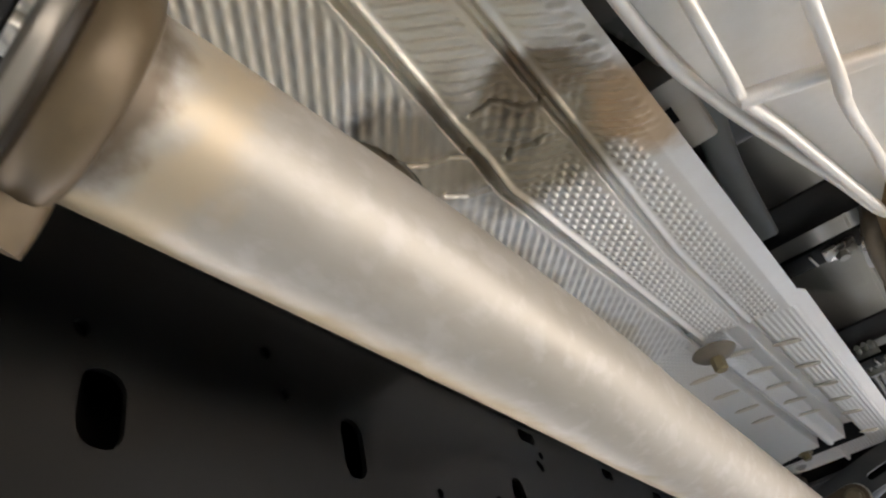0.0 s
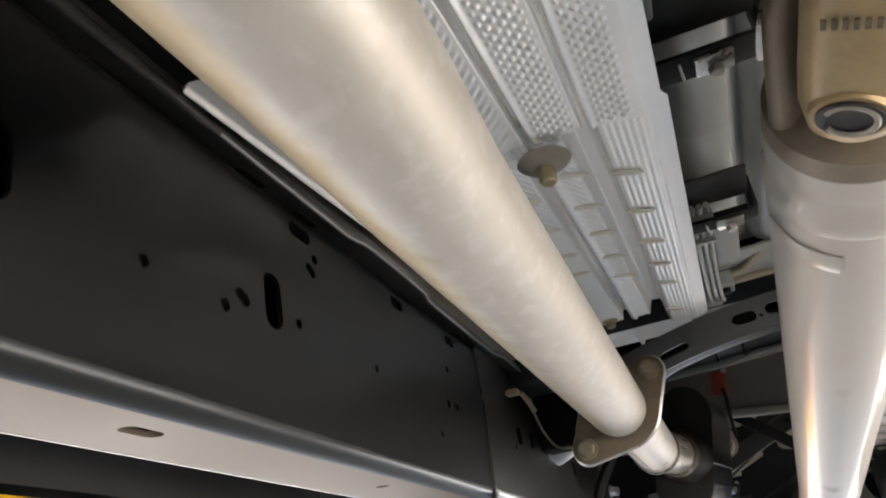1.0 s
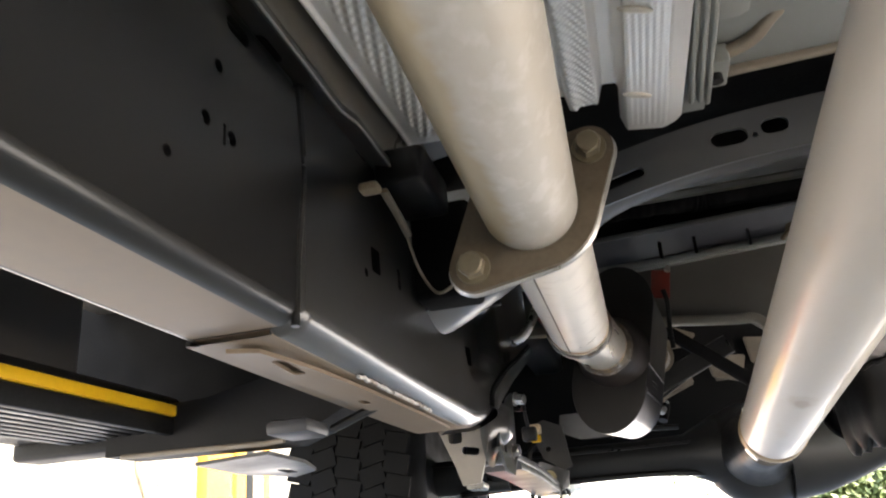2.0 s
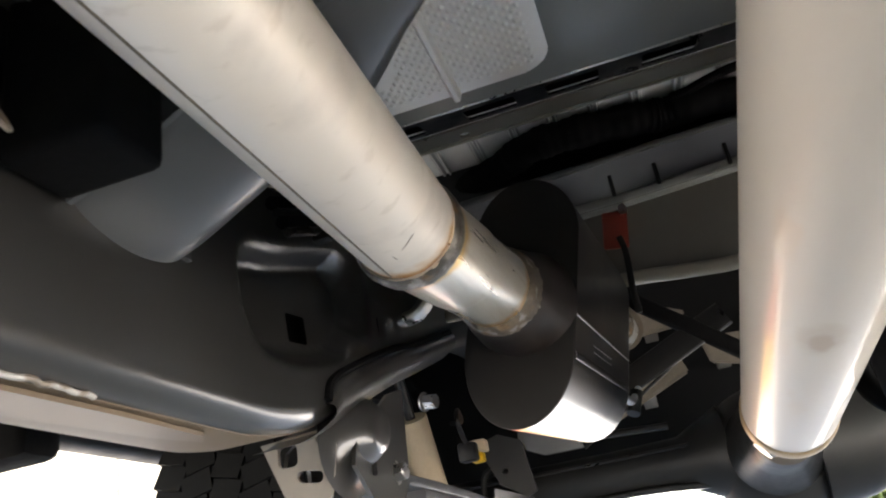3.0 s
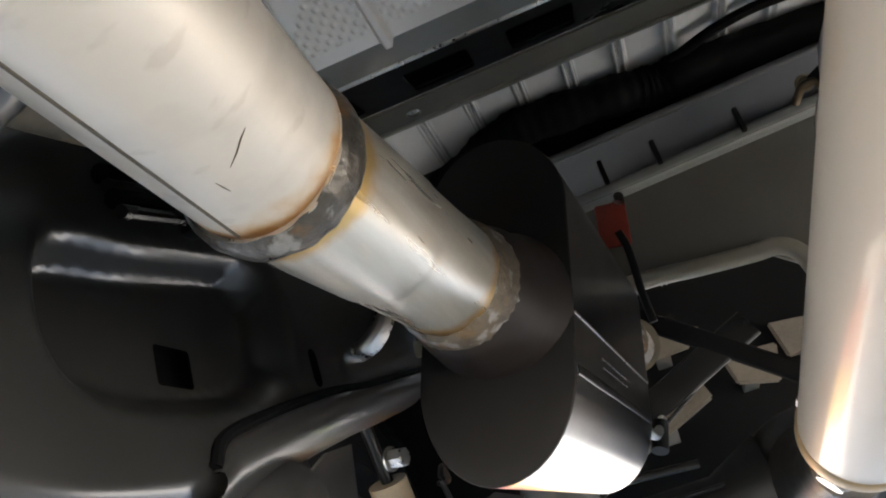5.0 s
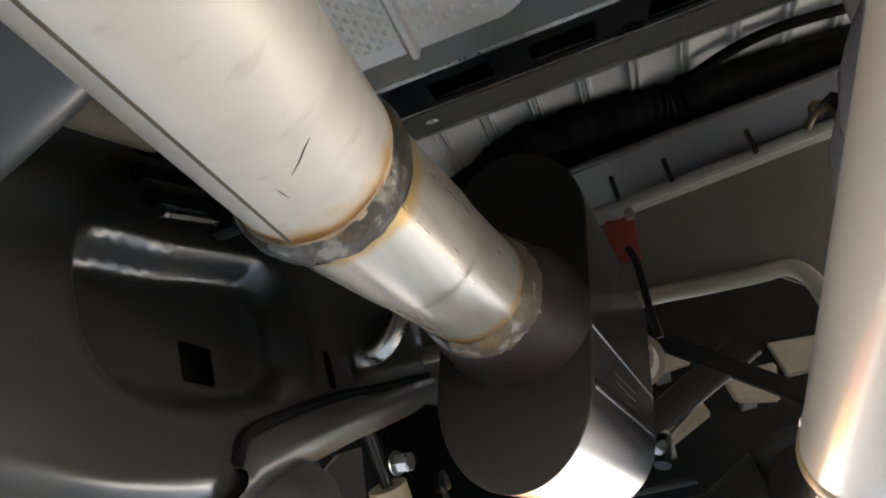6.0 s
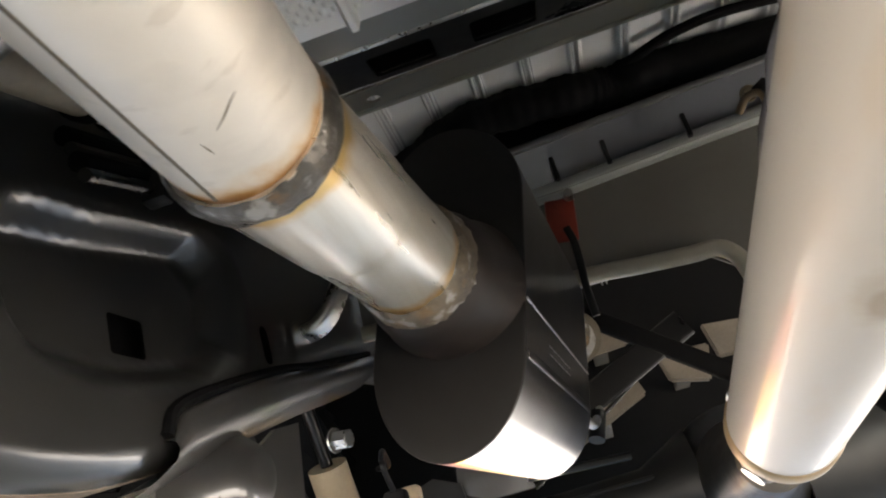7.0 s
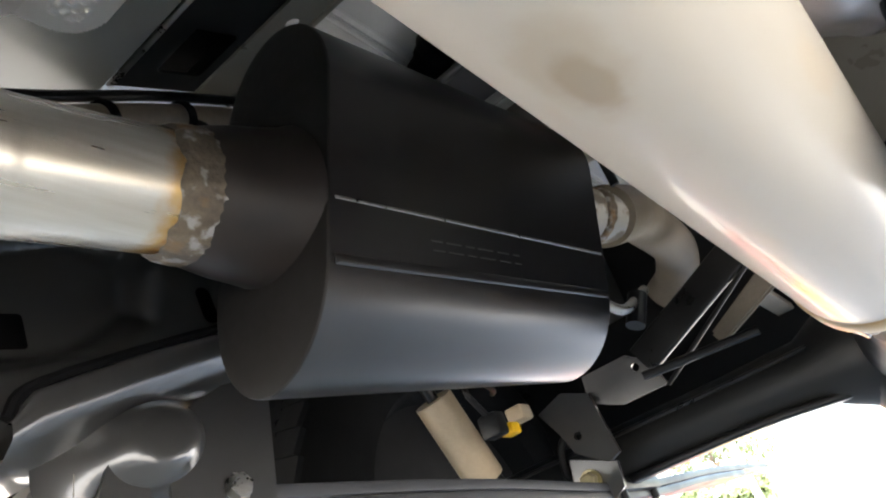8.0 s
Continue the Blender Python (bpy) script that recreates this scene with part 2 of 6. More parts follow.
# The two spots at x -0.232 brown the strip beside the pipe.
SCORCH = ragged_spots(material("scorched_embossed_foil", (0.93, 0.915, 0.89), 0.38, 0.52, (0.82, 0.79, 0.75), scale=8, fine=120, bump=0.05, rvar=0.08, grain=0.15), ((-0.15, 0.20, 0.14, 0.16, (0.80, 0.74, 0.62)), (-0.232, 0.40, 0.036, 0.20, (0.62, 0.54, 0.43)), (-0.232, 0.62, 0.030, 0.12, (0.72, 0.65, 0.55)), (-0.150, 0.37, 0.075, 0.075, (0.36, 0.31, 0.225)), (-0.200, 0.306, 0.016, 0.020, (0.07, 0.055, 0.04)), (-0.195, 0.33, 0.03, 0.05, (0.40, 0.345, 0.26)), (-0.125, 0.335, 0.035, 0.03, (0.27, 0.215, 0.15)), (-0.098, 0.395, 0.025, 0.05, (0.60, 0.42, 0.26))))
REAR_DARK = material("dark_filler_sheet", (0.010, 0.0095, 0.0095), 0.7, 0.0, (0.005, 0.005, 0.005), scale=10, fine=160, spec=0.15)
TANPIPE = material("weathered_tail_pipe", (0.20, 0.165, 0.12), 0.6, 0.1, (0.13, 0.105, 0.078), scale=20, fine=160, bump=0.05)
TANKP = material("mauve_grey_tank_plastic", (0.50, 0.45, 0.44), 0.22, 0.0, (0.36, 0.32, 0.315), scale=8, fine=100, bump=0.0, rvar=0.03, coat=0.4, grain=0.15)
DUSTY = material("dusty_brown_steel", (0.26, 0.22, 0.17), 0.6, 0.0, (0.15, 0.125, 0.095), scale=14, fine=160)
# Black base raised to stand in for light reaching the brackets from outside.
HANGER = material("lightened_black_bracket_paint", (0.0405, 0.0396, 0.0378), 0.33, 0.0, (0.027, 0.0261, 0.0252), scale=14, fine=100, bump=0.0, rvar=0.0, coat=0.7, grain=0.15)
HANGER.node_tree.nodes["Principled BSDF"].inputs["Coat IOR"].default_value = 1.7
RIB = material("dusty_foil_rib", (0.78, 0.72, 0.62), 0.6, 0.0, (0.68, 0.61, 0.51), scale=60, fine=200, bump=0.05)
CHEEK = material("dusty_grey_bracket_plate", (0.25, 0.225, 0.19), 0.45, 0.0, (0.17, 0.152, 0.13), scale=14, fine=100, bump=0.03, coat=0.1, grain=0.2)
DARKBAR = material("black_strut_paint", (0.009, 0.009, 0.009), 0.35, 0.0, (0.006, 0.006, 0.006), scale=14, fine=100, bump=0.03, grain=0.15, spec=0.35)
CLAMPB = material("oily_brown_clamp_steel", (0.16, 0.115, 0.065), 0.42, 0.35, (0.09, 0.062, 0.035), scale=22, fine=160, bump=0.05)
CLAMPG = material("oily_grey_clamp_steel", (0.27, 0.245, 0.21), 0.4, 0.4, (0.20, 0.175, 0.14), scale=22, fine=160, bump=0.05)
# Dark brown paints the shade of the recess beside the clamp.
NECK = material("shaded_brown_neck", (0.060, 0.044, 0.027), 0.6, 0.0, (0.028, 0.021, 0.014), scale=25, fine=160, bump=0.05)
ARCH = material("grey_black_glossy_paint", (0.085, 0.087, 0.089), 0.36, 0.0, (0.066, 0.068, 0.070), scale=7, fine=60, bump=0.0, rvar=0.0, coat=0.30, grain=0.1)
STEP_GREY = material("blue_grey_gloss_paint", (0.15, 0.158, 0.175), 0.16, 0.0, (0.12, 0.126, 0.14), scale=7, fine=60, bump=0.0, rvar=0.03, coat=0.4, grain=0.1)
# Lighter than FRAME, for the rear rail section.
SLEEVE = material("lighter_black_frame_paint", (0.02288, 0.0227, 0.02156), 0.30, 0.0, (0.0176, 0.01742, 0.01628), scale=6, fine=60, bump=0.0, rvar=0.02, coat=0.45, grain=0.08)
NECK_BLACK = material("scorched_black_neck", (0.030, 0.022, 0.017), 0.45, 0.0, (0.008, 0.006, 0.006), scale=14, fine=80, bump=0.02, grain=0.15, spec=0.35)
# Tan stands in for lit ground mirrored in the rail's black underside.
FLANGE_TAN = material("tan_flange_reflection", (0.1848, 0.1426, 0.103), 0.45, 0.0, (0.1276, 0.09768, 0.0704), scale=7, fine=100, bump=0.0, rvar=0.06, coat=0.0, grain=0.3, spec=0.12)
STUB = blots(material("flaking_outlet_stub", (0.50, 0.48, 0.45), 0.45, 0.4, (0.34, 0.32, 0.29), scale=30, fine=160, bump=0.05), 60, 0.5, 0.6, (0.16, 0.12, 0.08), (1, 1, 1), 0.8, 4)
OLIVE_DARK = material("dark_olive_paint", (0.075, 0.070, 0.055), 0.32, 0.0, (0.05, 0.047, 0.037), scale=10, fine=100, bump=0.0, coat=0.3, grain=0.15)
SPRING = material("dull_grey_spring_steel", (0.055, 0.056, 0.060), 0.45, 0.0, (0.038, 0.038, 0.040), scale=14, fine=100, bump=0.03, grain=0.2, spec=0.3)
MARK = material("pale_stamping", (0.055, 0.055, 0.057), 0.5, 0.0, scale=60, fine=300)


# ---- mesh helpers ----
from mathutils.geometry import delaunay_2d_cdt


def link_bm(name, bm, mat, parent=None, label="", angle=35):
    me = bpy.data.meshes.new(name)
    bmesh.ops.recalc_face_normals(bm, faces=bm.faces)
    bm.to_mesh(me)
    bm.free()
    for p in me.polygons:
        p.use_smooth = True
    me.set_sharp_from_angle(angle=radians(angle))
    me.materials.append(mat)
    ob = new(name, me)
    if parent:
        ob.parent = parent
    if label:
        tagged(ob, label)
    return ob


def part(name, bm, mat, parent, label="", angle=35):
    return link_bm(name, bm, mat, parent, label, angle)


def holder(name, at=(0, 0, 0), label="", category="", group="", kind=""):
    """An empty at a thing's base; its parts are built in world places."""
    ob = new(name)
    ob.empty_display_size = 0.02
    return tagged(ob, label, category, group, kind)


def box(x0, x1, y0, y1, z0, z1, bevel=0.002, seg=2, m=None):
    bm = bmesh.new()
    bmesh.ops.create_cube(bm, size=1.0)
    bmesh.ops.scale(bm, vec=(x1 - x0, y1 - y0, z1 - z0), verts=bm.verts)
    bmesh.ops.translate(bm, vec=((x0 + x1) / 2, (y0 + y1) / 2, (z0 + z1) / 2), verts=bm.verts)
    if bevel:
        bmesh.ops.bevel(bm, geom=bm.edges[:], offset=bevel, segments=seg, affect="EDGES", profile=0.5)
    if m:
        bmesh.ops.transform(bm, matrix=m, verts=bm.verts)
    return bm


def smooth_line(pts, n=6):
    """A Catmull-Rom line through the points."""
    P = [Vector(p) for p in pts]
    if len(P) < 3:
        return P
    P = [P[0] * 2 - P[1]] + P + [P[-1] * 2 - P[-2]]
    out = []
    for i in range(1, len(P) - 2):
        a, b, c, d = P[i - 1:i + 3]
        for k in range(n):
            t = k / n
            out.append(0.5 * ((2 * b) + (c - a) * t + (2 * a - 5 * b + 4 * c - d) * t * t + (3 * b - a - 3 * c + d) * t ** 3))
    return out + [P[-2]]


def frames_along(P, up=(0, 0, 1)):
    up = Vector(up)
    res = []
    for i, p in enumerate(P):
        t = (P[min(i + 1, len(P) - 1)] - P[max(i - 1, 0)]).normalized()
        s = t.cross(up)
        if s.length < 1e-4:
            s = t.cross(Vector((1, 0, 0)))
        s.normalize()
        res.append((p, t, s, s.cross(t).normalized()))
    return res


def sweep(pts, profile, closed=True, up=(0, 0, 1), scales=None, caps=True):
    """A profile of (side, up) pairs drawn along a line. scales: a factor for each point."""
    P = [Vector(p) for p in pts]
    bm = bmesh.new()
    rings = []
    for i, (p, t, s, u) in enumerate(frames_along(P, up)):
        k = scales[i] if scales else 1.0
        rings.append([bm.verts.new(p + s * (a * k) + u * (b * k)) for a, b in profile])
    n = len(profile)
    for r0, r1 in zip(rings, rings[1:]):
        for j in range(n if closed else n - 1):
            bm.faces.new((r0[j], r0[(j + 1) % n], r1[(j + 1) % n], r1[j]))
    if caps and closed:
        bm.faces.new(rings[0])
        bm.faces.new(rings[-1])
    return bm


def circle(r, n=24, squash=1.0):
    return [(r * math.cos(2 * math.pi * k / n), r * squash * math.sin(2 * math.pi * k / n)) for k in range(n)]


def tube(pts, r, n=24, radii=None, caps=True):
    return sweep(pts, circle(1.0, n), scales=radii or [r] * len(pts), caps=caps)


def stadium(w, h, r, n=8):
    """An outline w wide and h high with corners of radius r."""
    out = []
    for cx, cy, a0 in ((w / 2 - r, h / 2 - r, 0), (-w / 2 + r, h / 2 - r, 90), (-w / 2 + r, -h / 2 + r, 180), (w / 2 - r, -h / 2 + r, 270)):
        for k in range(n + 1):
            a = radians(a0 + 90 * k / n)
            out.append((cx + r * math.cos(a), cy + r * math.sin(a)))
    return out


def moved(outline, x, y, turn=0.0):
    c, s = math.cos(radians(turn)), math.sin(radians(turn))
    return [(x + a * c - b * s, y + a * s + b * c) for a, b in outline]


def plate(outline, holes, thick, m, bevel=0.0):
    """A flat plate with holes through it: outlines in its own plane, thickness along its z, then the pose m."""
    loops = [outline] + list(holes)
    pts = [Vector(p) for lp in loops for p in lp]
    edges, k = [], 0
    for lp in loops:
        edges += [(k + i, k + (i + 1) % len(lp)) for i in range(len(lp))]
        k += len(lp)
    vs, _, fs, *_ = delaunay_2d_cdt(pts, edges, [], 0, 1e-6)
    def inside(x, y):
        odd = False
        for lp in loops:
            for (ax, ay), (bx, by) in zip(lp, lp[1:] + lp[:1]):
                if (ay > y) != (by > y) and x < (bx - ax) * (y - ay) / (by - ay) + ax:
                    odd = not odd
        return odd
    bm = bmesh.new()
    bv = [bm.verts.new((v.x, v.y, 0)) for v in vs]
    for f in fs:
        c = sum((vs[i] for i in f), Vector((0, 0))) / len(f)
        if inside(c.x, c.y):
            bm.faces.new([bv[i] for i in f])
    bmesh.ops.delete(bm, geom=[v for v in bm.verts if not v.link_faces], context="VERTS")
    ex = bmesh.ops.extrude_face_region(bm, geom=bm.faces[:])
    bmesh.ops.translate(bm, vec=(0, 0, thick), verts=[v for v in ex["geom"] if isinstance(v, bmesh.types.BMVert)])
    bmesh.ops.transform(bm, matrix=m, verts=bm.verts)
    return bm


def basis(o, x, y):
    """A pose from an origin and the directions of its x and y axes."""
    x = Vector(x).normalized()
    z = x.cross(Vector(y)).normalized()
    y = z.cross(x)
    return Matrix(((x.x, y.x, z.x, o[0]), (x.y, y.y, z.y, o[1]), (x.z, y.z, z.z, o[2]), (0, 0, 0, 1)))


def hexbolt(at, way, r=0.009, h=0.007, washer=0.0):
    """A hexagon head with a chamfered top, on a washer."""
    way = Vector(way).normalized()
    side = way.orthogonal()
    m = basis(at, side, way.cross(side))
    bm = bmesh.new()
    if washer:
        bmesh.ops.create_cone(bm, cap_ends=True, segments=24, radius1=washer, radius2=washer * 0.97, depth=0.002, matrix=Matrix.Translation((0, 0, 0.001)))
    bmesh.ops.create_cone(bm, cap_ends=True, segments=6, radius1=r, radius2=r, depth=h, matrix=Matrix.Translation((0, 0, 0.002 + h / 2)))
    bmesh.ops.create_cone(bm, cap_ends=True, segments=12, radius1=r * 0.92, radius2=r * 0.8, depth=0.0015, matrix=Matrix.Translation((0, 0, 0.0025 + h)))
    bmesh.ops.transform(bm, matrix=m, verts=bm.verts)
    return bm


def sheet(fn, nu, nv, thick=0.0):
    """A sheet through fn(u, v), with u and v from 0 to 1."""
    co = np.array([fn(i / (nu - 1), j / (nv - 1)) for i in range(nu) for j in range(nv)])
    idx = np.arange(nu * nv).reshape(nu, nv)
    faces = np.stack([idx[:-1, :-1], idx[1:, :-1], idx[1:, 1:], idx[:-1, 1:]], -1).reshape(-1, 4)
    return co, faces


def part_from(name, co, faces, mat, parent, label="", angle=60):
    me = bpy.data.meshes.new(name)
    me.from_pydata(co.tolist(), [], faces.tolist())
    for p in me.polygons:
        p.use_smooth = True
    me.set_sharp_from_angle(angle=radians(angle))
    me.materials.append(mat)
    ob = new(name, me)
    ob.parent = parent
    if label:
        tagged(ob, label)
    return ob

# ---- ground, wall and distance ----
bm = bmesh.new()
bmesh.ops.create_grid(bm, x_segments=2, y_segments=2, size=400)
tagged(link_bm("ground", bm, CONCRETE), "pale worn concrete floor under the pickup", "floor", kind="structure")
tagged(link_bm("wall_west", box(-4.6, -4.4, -2, 14, -0.1, 3.4, 0.005), CREAM), "cream painted garage wall", "wall", kind="structure")


# ---- frame rail ----
RX = -0.365                      # inner face of the rail
RZ0, RZ1 = 0.413, 0.597
rail = holder("frame_rail", label="black painted boxed steel frame rail with punched holes", category="frame rail")
rail_holes = [
    moved(stadium(0.021, 0.040, 0.010), 0.681, 0.507, 4), moved(circle(0.0045, 12), 0.628, 0.487), moved(stadium(0.015, 0.009, 0.0045), 0.646, 0.498, -20),
    moved(circle(0.004, 12), 0.558, 0.489), moved(circle(0.0042, 12), 0.742, 0.562), moved(stadium(0.014, 0.008, 0.004), 0.735, 0.550, -30),
    moved(circle(0.004, 12), 0.713, 0.500), moved(circle(0.004, 12), 0.837, 0.497), moved(circle(0.0042, 12), 1.018, 0.5395),
    moved(circle(0.0035, 12), 0.975, 0.464), moved(circle(0.0045, 12), 1.007, 0.500), moved(circle(0.0048, 12), 1.034, 0.501), moved(stadium(0.003, 0.014, 0.0014, 3), 1.026, 0.4995), moved(stadium(0.022, 0.042, 0.011), 0.465, 0.502, 4), moved(stadium(0.026, 0.042, 0.012), 0.283, 0.478),
    moved(circle(0.005, 12), 0.268, 0.518), moved(circle(0.004, 12), 0.404, 0.523), moved(circle(0.0045, 12), 0.389, 0.548),
    moved(stadium(0.030, 0.012, 0.0055), 0.722, 0.5765), moved(stadium(0.026, 0.011, 0.005), 0.897, 0.5765), moved(stadium(0.026, 0.011, 0.005), 1.038, 0.577)]
YZ = Matrix(((0, 0, 1, RX - 0.004), (1, 0, 0, 0), (0, 1, 0, 0), (0, 0, 0, 1)))      # plate plane y, z with thickness along x
R = 0.012
web_front = [(-0.9, RZ0 + R), (1.115, RZ0 + R), (1.118, 0.47), (1.128, 0.52), (1.118, RZ1 - R), (-0.9, RZ1 - R)]
part("web", plate(web_front, rail_holes, 0.004, YZ), FRAME, rail)
def corner(x, z, a0, r, y0, y1, t=0.004):
    """A rounded corner of the rail along y."""
    pr = [(x + r * math.cos(radians(a0 + 90 * k / 6)), z + r * math.sin(radians(a0 + 90 * k / 6))) for k in range(7)]
    co = np.array([(a, y, b) for y in np.linspace(y0, y1, 8) for a, b in pr])
    idx = np.arange(len(co)).reshape(8, 7)
    return co, np.stack([idx[:-1, :-1], idx[1:, :-1], idx[1:, 1:], idx[:-1, 1:]], -1).reshape(-1, 4)
part_from("lower_corner", *corner(RX - R, RZ0 + R, -90, R, -0.9, 1.115), FRAME, rail)
part_from("upper_corner", *corner(RX - R, RZ1 - R, 0, R, -0.9, 1.115), FRAME, rail)
XO = -0.437
flange_holes = [moved(stadium(0.030, 0.012, 0.006), 0.60, -0.40, 0), moved(circle(0.006, 12), 0.90, -0.40)]
XYB = Matrix(((0, 1, 0, 0), (1, 0, 0, 0), (0, 0, 1, RZ0), (0, 0, 0, 1)))             # plate plane y, x
part("lower_flange", plate([(-0.9, RX - R), (1.115, RX - R), (1.115, XO), (-0.9, XO)], flange_holes, 0.004, XYB), FLANGE_TAN, rail, "lower flange with drain slots, tan as reflected ground")
part("upper_flange", box(XO, RX - R, -0.9, 1.115, RZ1 - 0.004, RZ1, 0.001), FRAME, rail)
part("outer_web", box(XO - 0.004, XO, -0.9, 1.6, RZ0, RZ1, 0.001), FRAME, rail)

# rear sleeve of the rail, which turns upwards over the axle
low = [(1.119, 0.410), (1.55, 0.409), (1.66, 0.413), (1.75, 0.434), (1.83, 0.470), (1.94, 0.513), (2.09, 0.566), (2.30, 0.640), (2.55, 0.700), (2.9, 0.715), (3.4, 0.70)]
top = [(1.132, 0.599), (1.40, 0.603), (1.56, 0.628), (1.70, 0.668), (1.86, 0.720), (2.05, 0.775), (2.30, 0.835), (2.60, 0.86), (3.4, 0.86)]
low_line = smooth_line([(a, b, 0) for a, b in low], 8)
lowc = [(float(y), float(np.interp(y, [p.x for p in low_line], [p.y for p in low_line]))) for y in np.append(np.arange(1.119, 3.39, 0.012), 3.4)]
topc = [(p.x, p.y) for p in smooth_line([(a, b, 0) for a, b in top], 4)]
YZ2 = Matrix(((0, 0, 1, RX - 0.003), (1, 0, 0, 0), (0, 1, 0, 0), (0, 0, 0, 1)))
def closed_line(pts, n=4):
    """A smooth closed outline through points in a plane."""
    q = [Vector((a, b, 0)) for a, b in pts[-2:] + pts + pts[:2]]
    ln = smooth_line(q, n)
    return [(p.x, p.y) for p in ln[2 * n:(len(pts) + 2) * n]]
recess = closed_line([(1.600, 0.525), (1.607, 0.490), (1.632, 0.468), (1.680, 0.464), (1.750, 0.478), (1.845, 0.514), (1.868, 0.535), (1.876, 0.570), (1.870, 0.608), (1.845, 0.630), (1.800, 0.622), (1.740, 0.602), (1.680, 0.580), (1.632, 0.566), (1.607, 0.552)])
RR = 0.020                       # radius of the sleeve's lower edge
def at_line(line, y):
    """The height of a line of (y, z) at y."""
    return np.interp(y, [q[0] for q in line], [q[1] for q in line])
def inside_depth(pts, outline):
    """Distance of points from an outline, positive inside."""
    P, A = np.array(pts), np.array(outline)
    B = np.roll(A, -1, 0)
    best, odd = np.full(len(P), 9.0), np.zeros(len(P), bool)
    for (ax, ay), (bx, by) in zip(A, B):
        ux, uy = bx - ax, by - ay
        k = np.clip(((P[:, 0] - ax) * ux + (P[:, 1] - ay) * uy) / max(ux * ux + uy * uy, 1e-12), 0, 1)
        best = np.minimum(best, np.hypot(P[:, 0] - ax - k * ux, P[:, 1] - ay - k * uy))
        if ay != by:
            odd ^= ((ay > P[:, 1]) != (by > P[:, 1])) & (P[:, 0] < ux * (P[:, 1] - ay) / uy + ax)
    return np.where(odd, best, -best)
def pressed(outline, holes, extra, shape):
    """A pressed sheet in the plane y, z with real holes; shape gives x for arrays of y and z."""
    loops = [outline] + list(holes)
    pts = [tuple(q) for lp in loops for q in lp]
    edges, k = [], 0
    for lp in loops:
        edges += [(k + i, k + (i + 1) % len(lp)) for i in range(len(lp))]
        k += len(lp)
    ok = inside_depth(extra, outline) > 0.0004
    for h in holes:
        ok &= inside_depth(extra, h) < -0.0015
    pts += [q for q, good in zip(extra, ok) if good]
    vs, _, fs, *_ = delaunay_2d_cdt([Vector(q) for q in pts], edges, [], 0, 1e-6)
    mid = [sum((vs[i] for i in f), Vector((0, 0))) / len(f) for f in fs]
    keep = inside_depth(mid, outline) > 0
    for h in holes:
        keep &= inside_depth(mid, h) < 0
    X = shape(np.array([v.x for v in vs]), np.array([v.y for v in vs]))
    bm = bmesh.new()
    bv = [bm.verts.new((x, v.x, v.y)) for x, v in zip(X, vs)]
    for f, good in zip(fs, keep):
        if good:
            bm.faces.new([bv[i] for i in f])
    bmesh.ops.delete(bm, geom=[v for v in bm.verts if not v.link_faces], context="VERTS")
    return bm
def sleeve_face(Y, Z):
    """The rail's inner face: rounded lower edge and a soft recess, crisp along its upper and front edge."""
    d = np.clip(Z - at_line(lowc, Y), 0, RR)
    x = RX - (RR - np.sqrt(np.maximum(RR * RR - (RR - d) ** 2, 0)))
    q = inside_depth(list(zip(Y, Z)), recess)
    w = 0.021 + 0.050 * np.clip((Y - 1.80) / 0.07, 0, 1) + 0.012 * np.clip((0.53 - Z) / 0.05, 0, 1)
    k = np.clip(q / w, 0, 1)
    return x - 0.027 * k * k * (3 - 2 * k)
sleeve_holes = [moved(stadium(0.022, 0.022, 0.003), 1.275, 0.508, 4), moved(stadium(0.009, 0.020, 0.003), 1.340, 0.511, 4), moved(circle(0.004, 12), 1.25, 0.49), moved(stadium(0.038, 0.027, 0.003, 3), 1.745, 0.524, 8), moved(stadium(0.015, 0.033, 0.0070), 1.899, 0.556, 12), moved(stadium(0.015, 0.043, 0.0070), 1.956, 0.579, 12)]
extra = [(y, float(at_line(lowc, y)) + d) for y in np.arange(1.131, 3.36, 0.012) for d in (0.0007, 0.002, 0.004, 0.0065, 0.0095, 0.013, 0.0165, 0.020)]
extra += [(y, z) for y in np.arange(1.59, 1.89, 0.0045) for z in np.arange(0.456, 0.64, 0.0045)]
sleeve = part("sleeve_web", pressed(lowc + topc[::-1], sleeve_holes, extra, sleeve_face), SLEEVE, rail, "black rear rail section with a pressed recess", 50)
# Near-black sheet added behind the holes to paint the shade inside.
part("hole_shade_sheet", plate([(1.24, 0.45), (1.40, 0.45), (1.60, 0.455), (1.80, 0.49), (2.02, 0.56), (2.02, 0.66), (1.80, 0.65), (1.60, 0.59), (1.24, 0.58)], [], 0.003, Matrix(((0, 0, 1, RX - 0.048), (1, 0, 0, 0), (0, 1, 0, 0), (0, 0, 0, 1)))), VOID, rail)
def strip_along(line, x0, x1, drop=0.0, lip=0.006):
    """A flange that follows a line in y, z from x0 to x1, with a rounded inner edge."""
    bm = bmesh.new()
    rows = []
    for y, z in line:
        rows.append([bm.verts.new((x, y, z + dz)) for x, dz in ((x1, lip), (x1 - lip * 0.3, lip * 0.3), (x1 - lip, 0.0), (x0, 0.0), (x0, 0.004), (x1 - lip, 0.004))])
    for a, b in zip(rows, rows[1:]):
        for j in range(6):
            bm.faces.new((a[j], a[(j + 1) % 6], b[(j + 1) % 6], b[j]))
    return bm
part("sleeve_lower_flange", strip_along([(a, b - 0.0006) for a, b in lowc if a < 2.12], XO - 0.006, RX - RR + 0.002, lip=0.0012), FLANGE_TAN, rail)
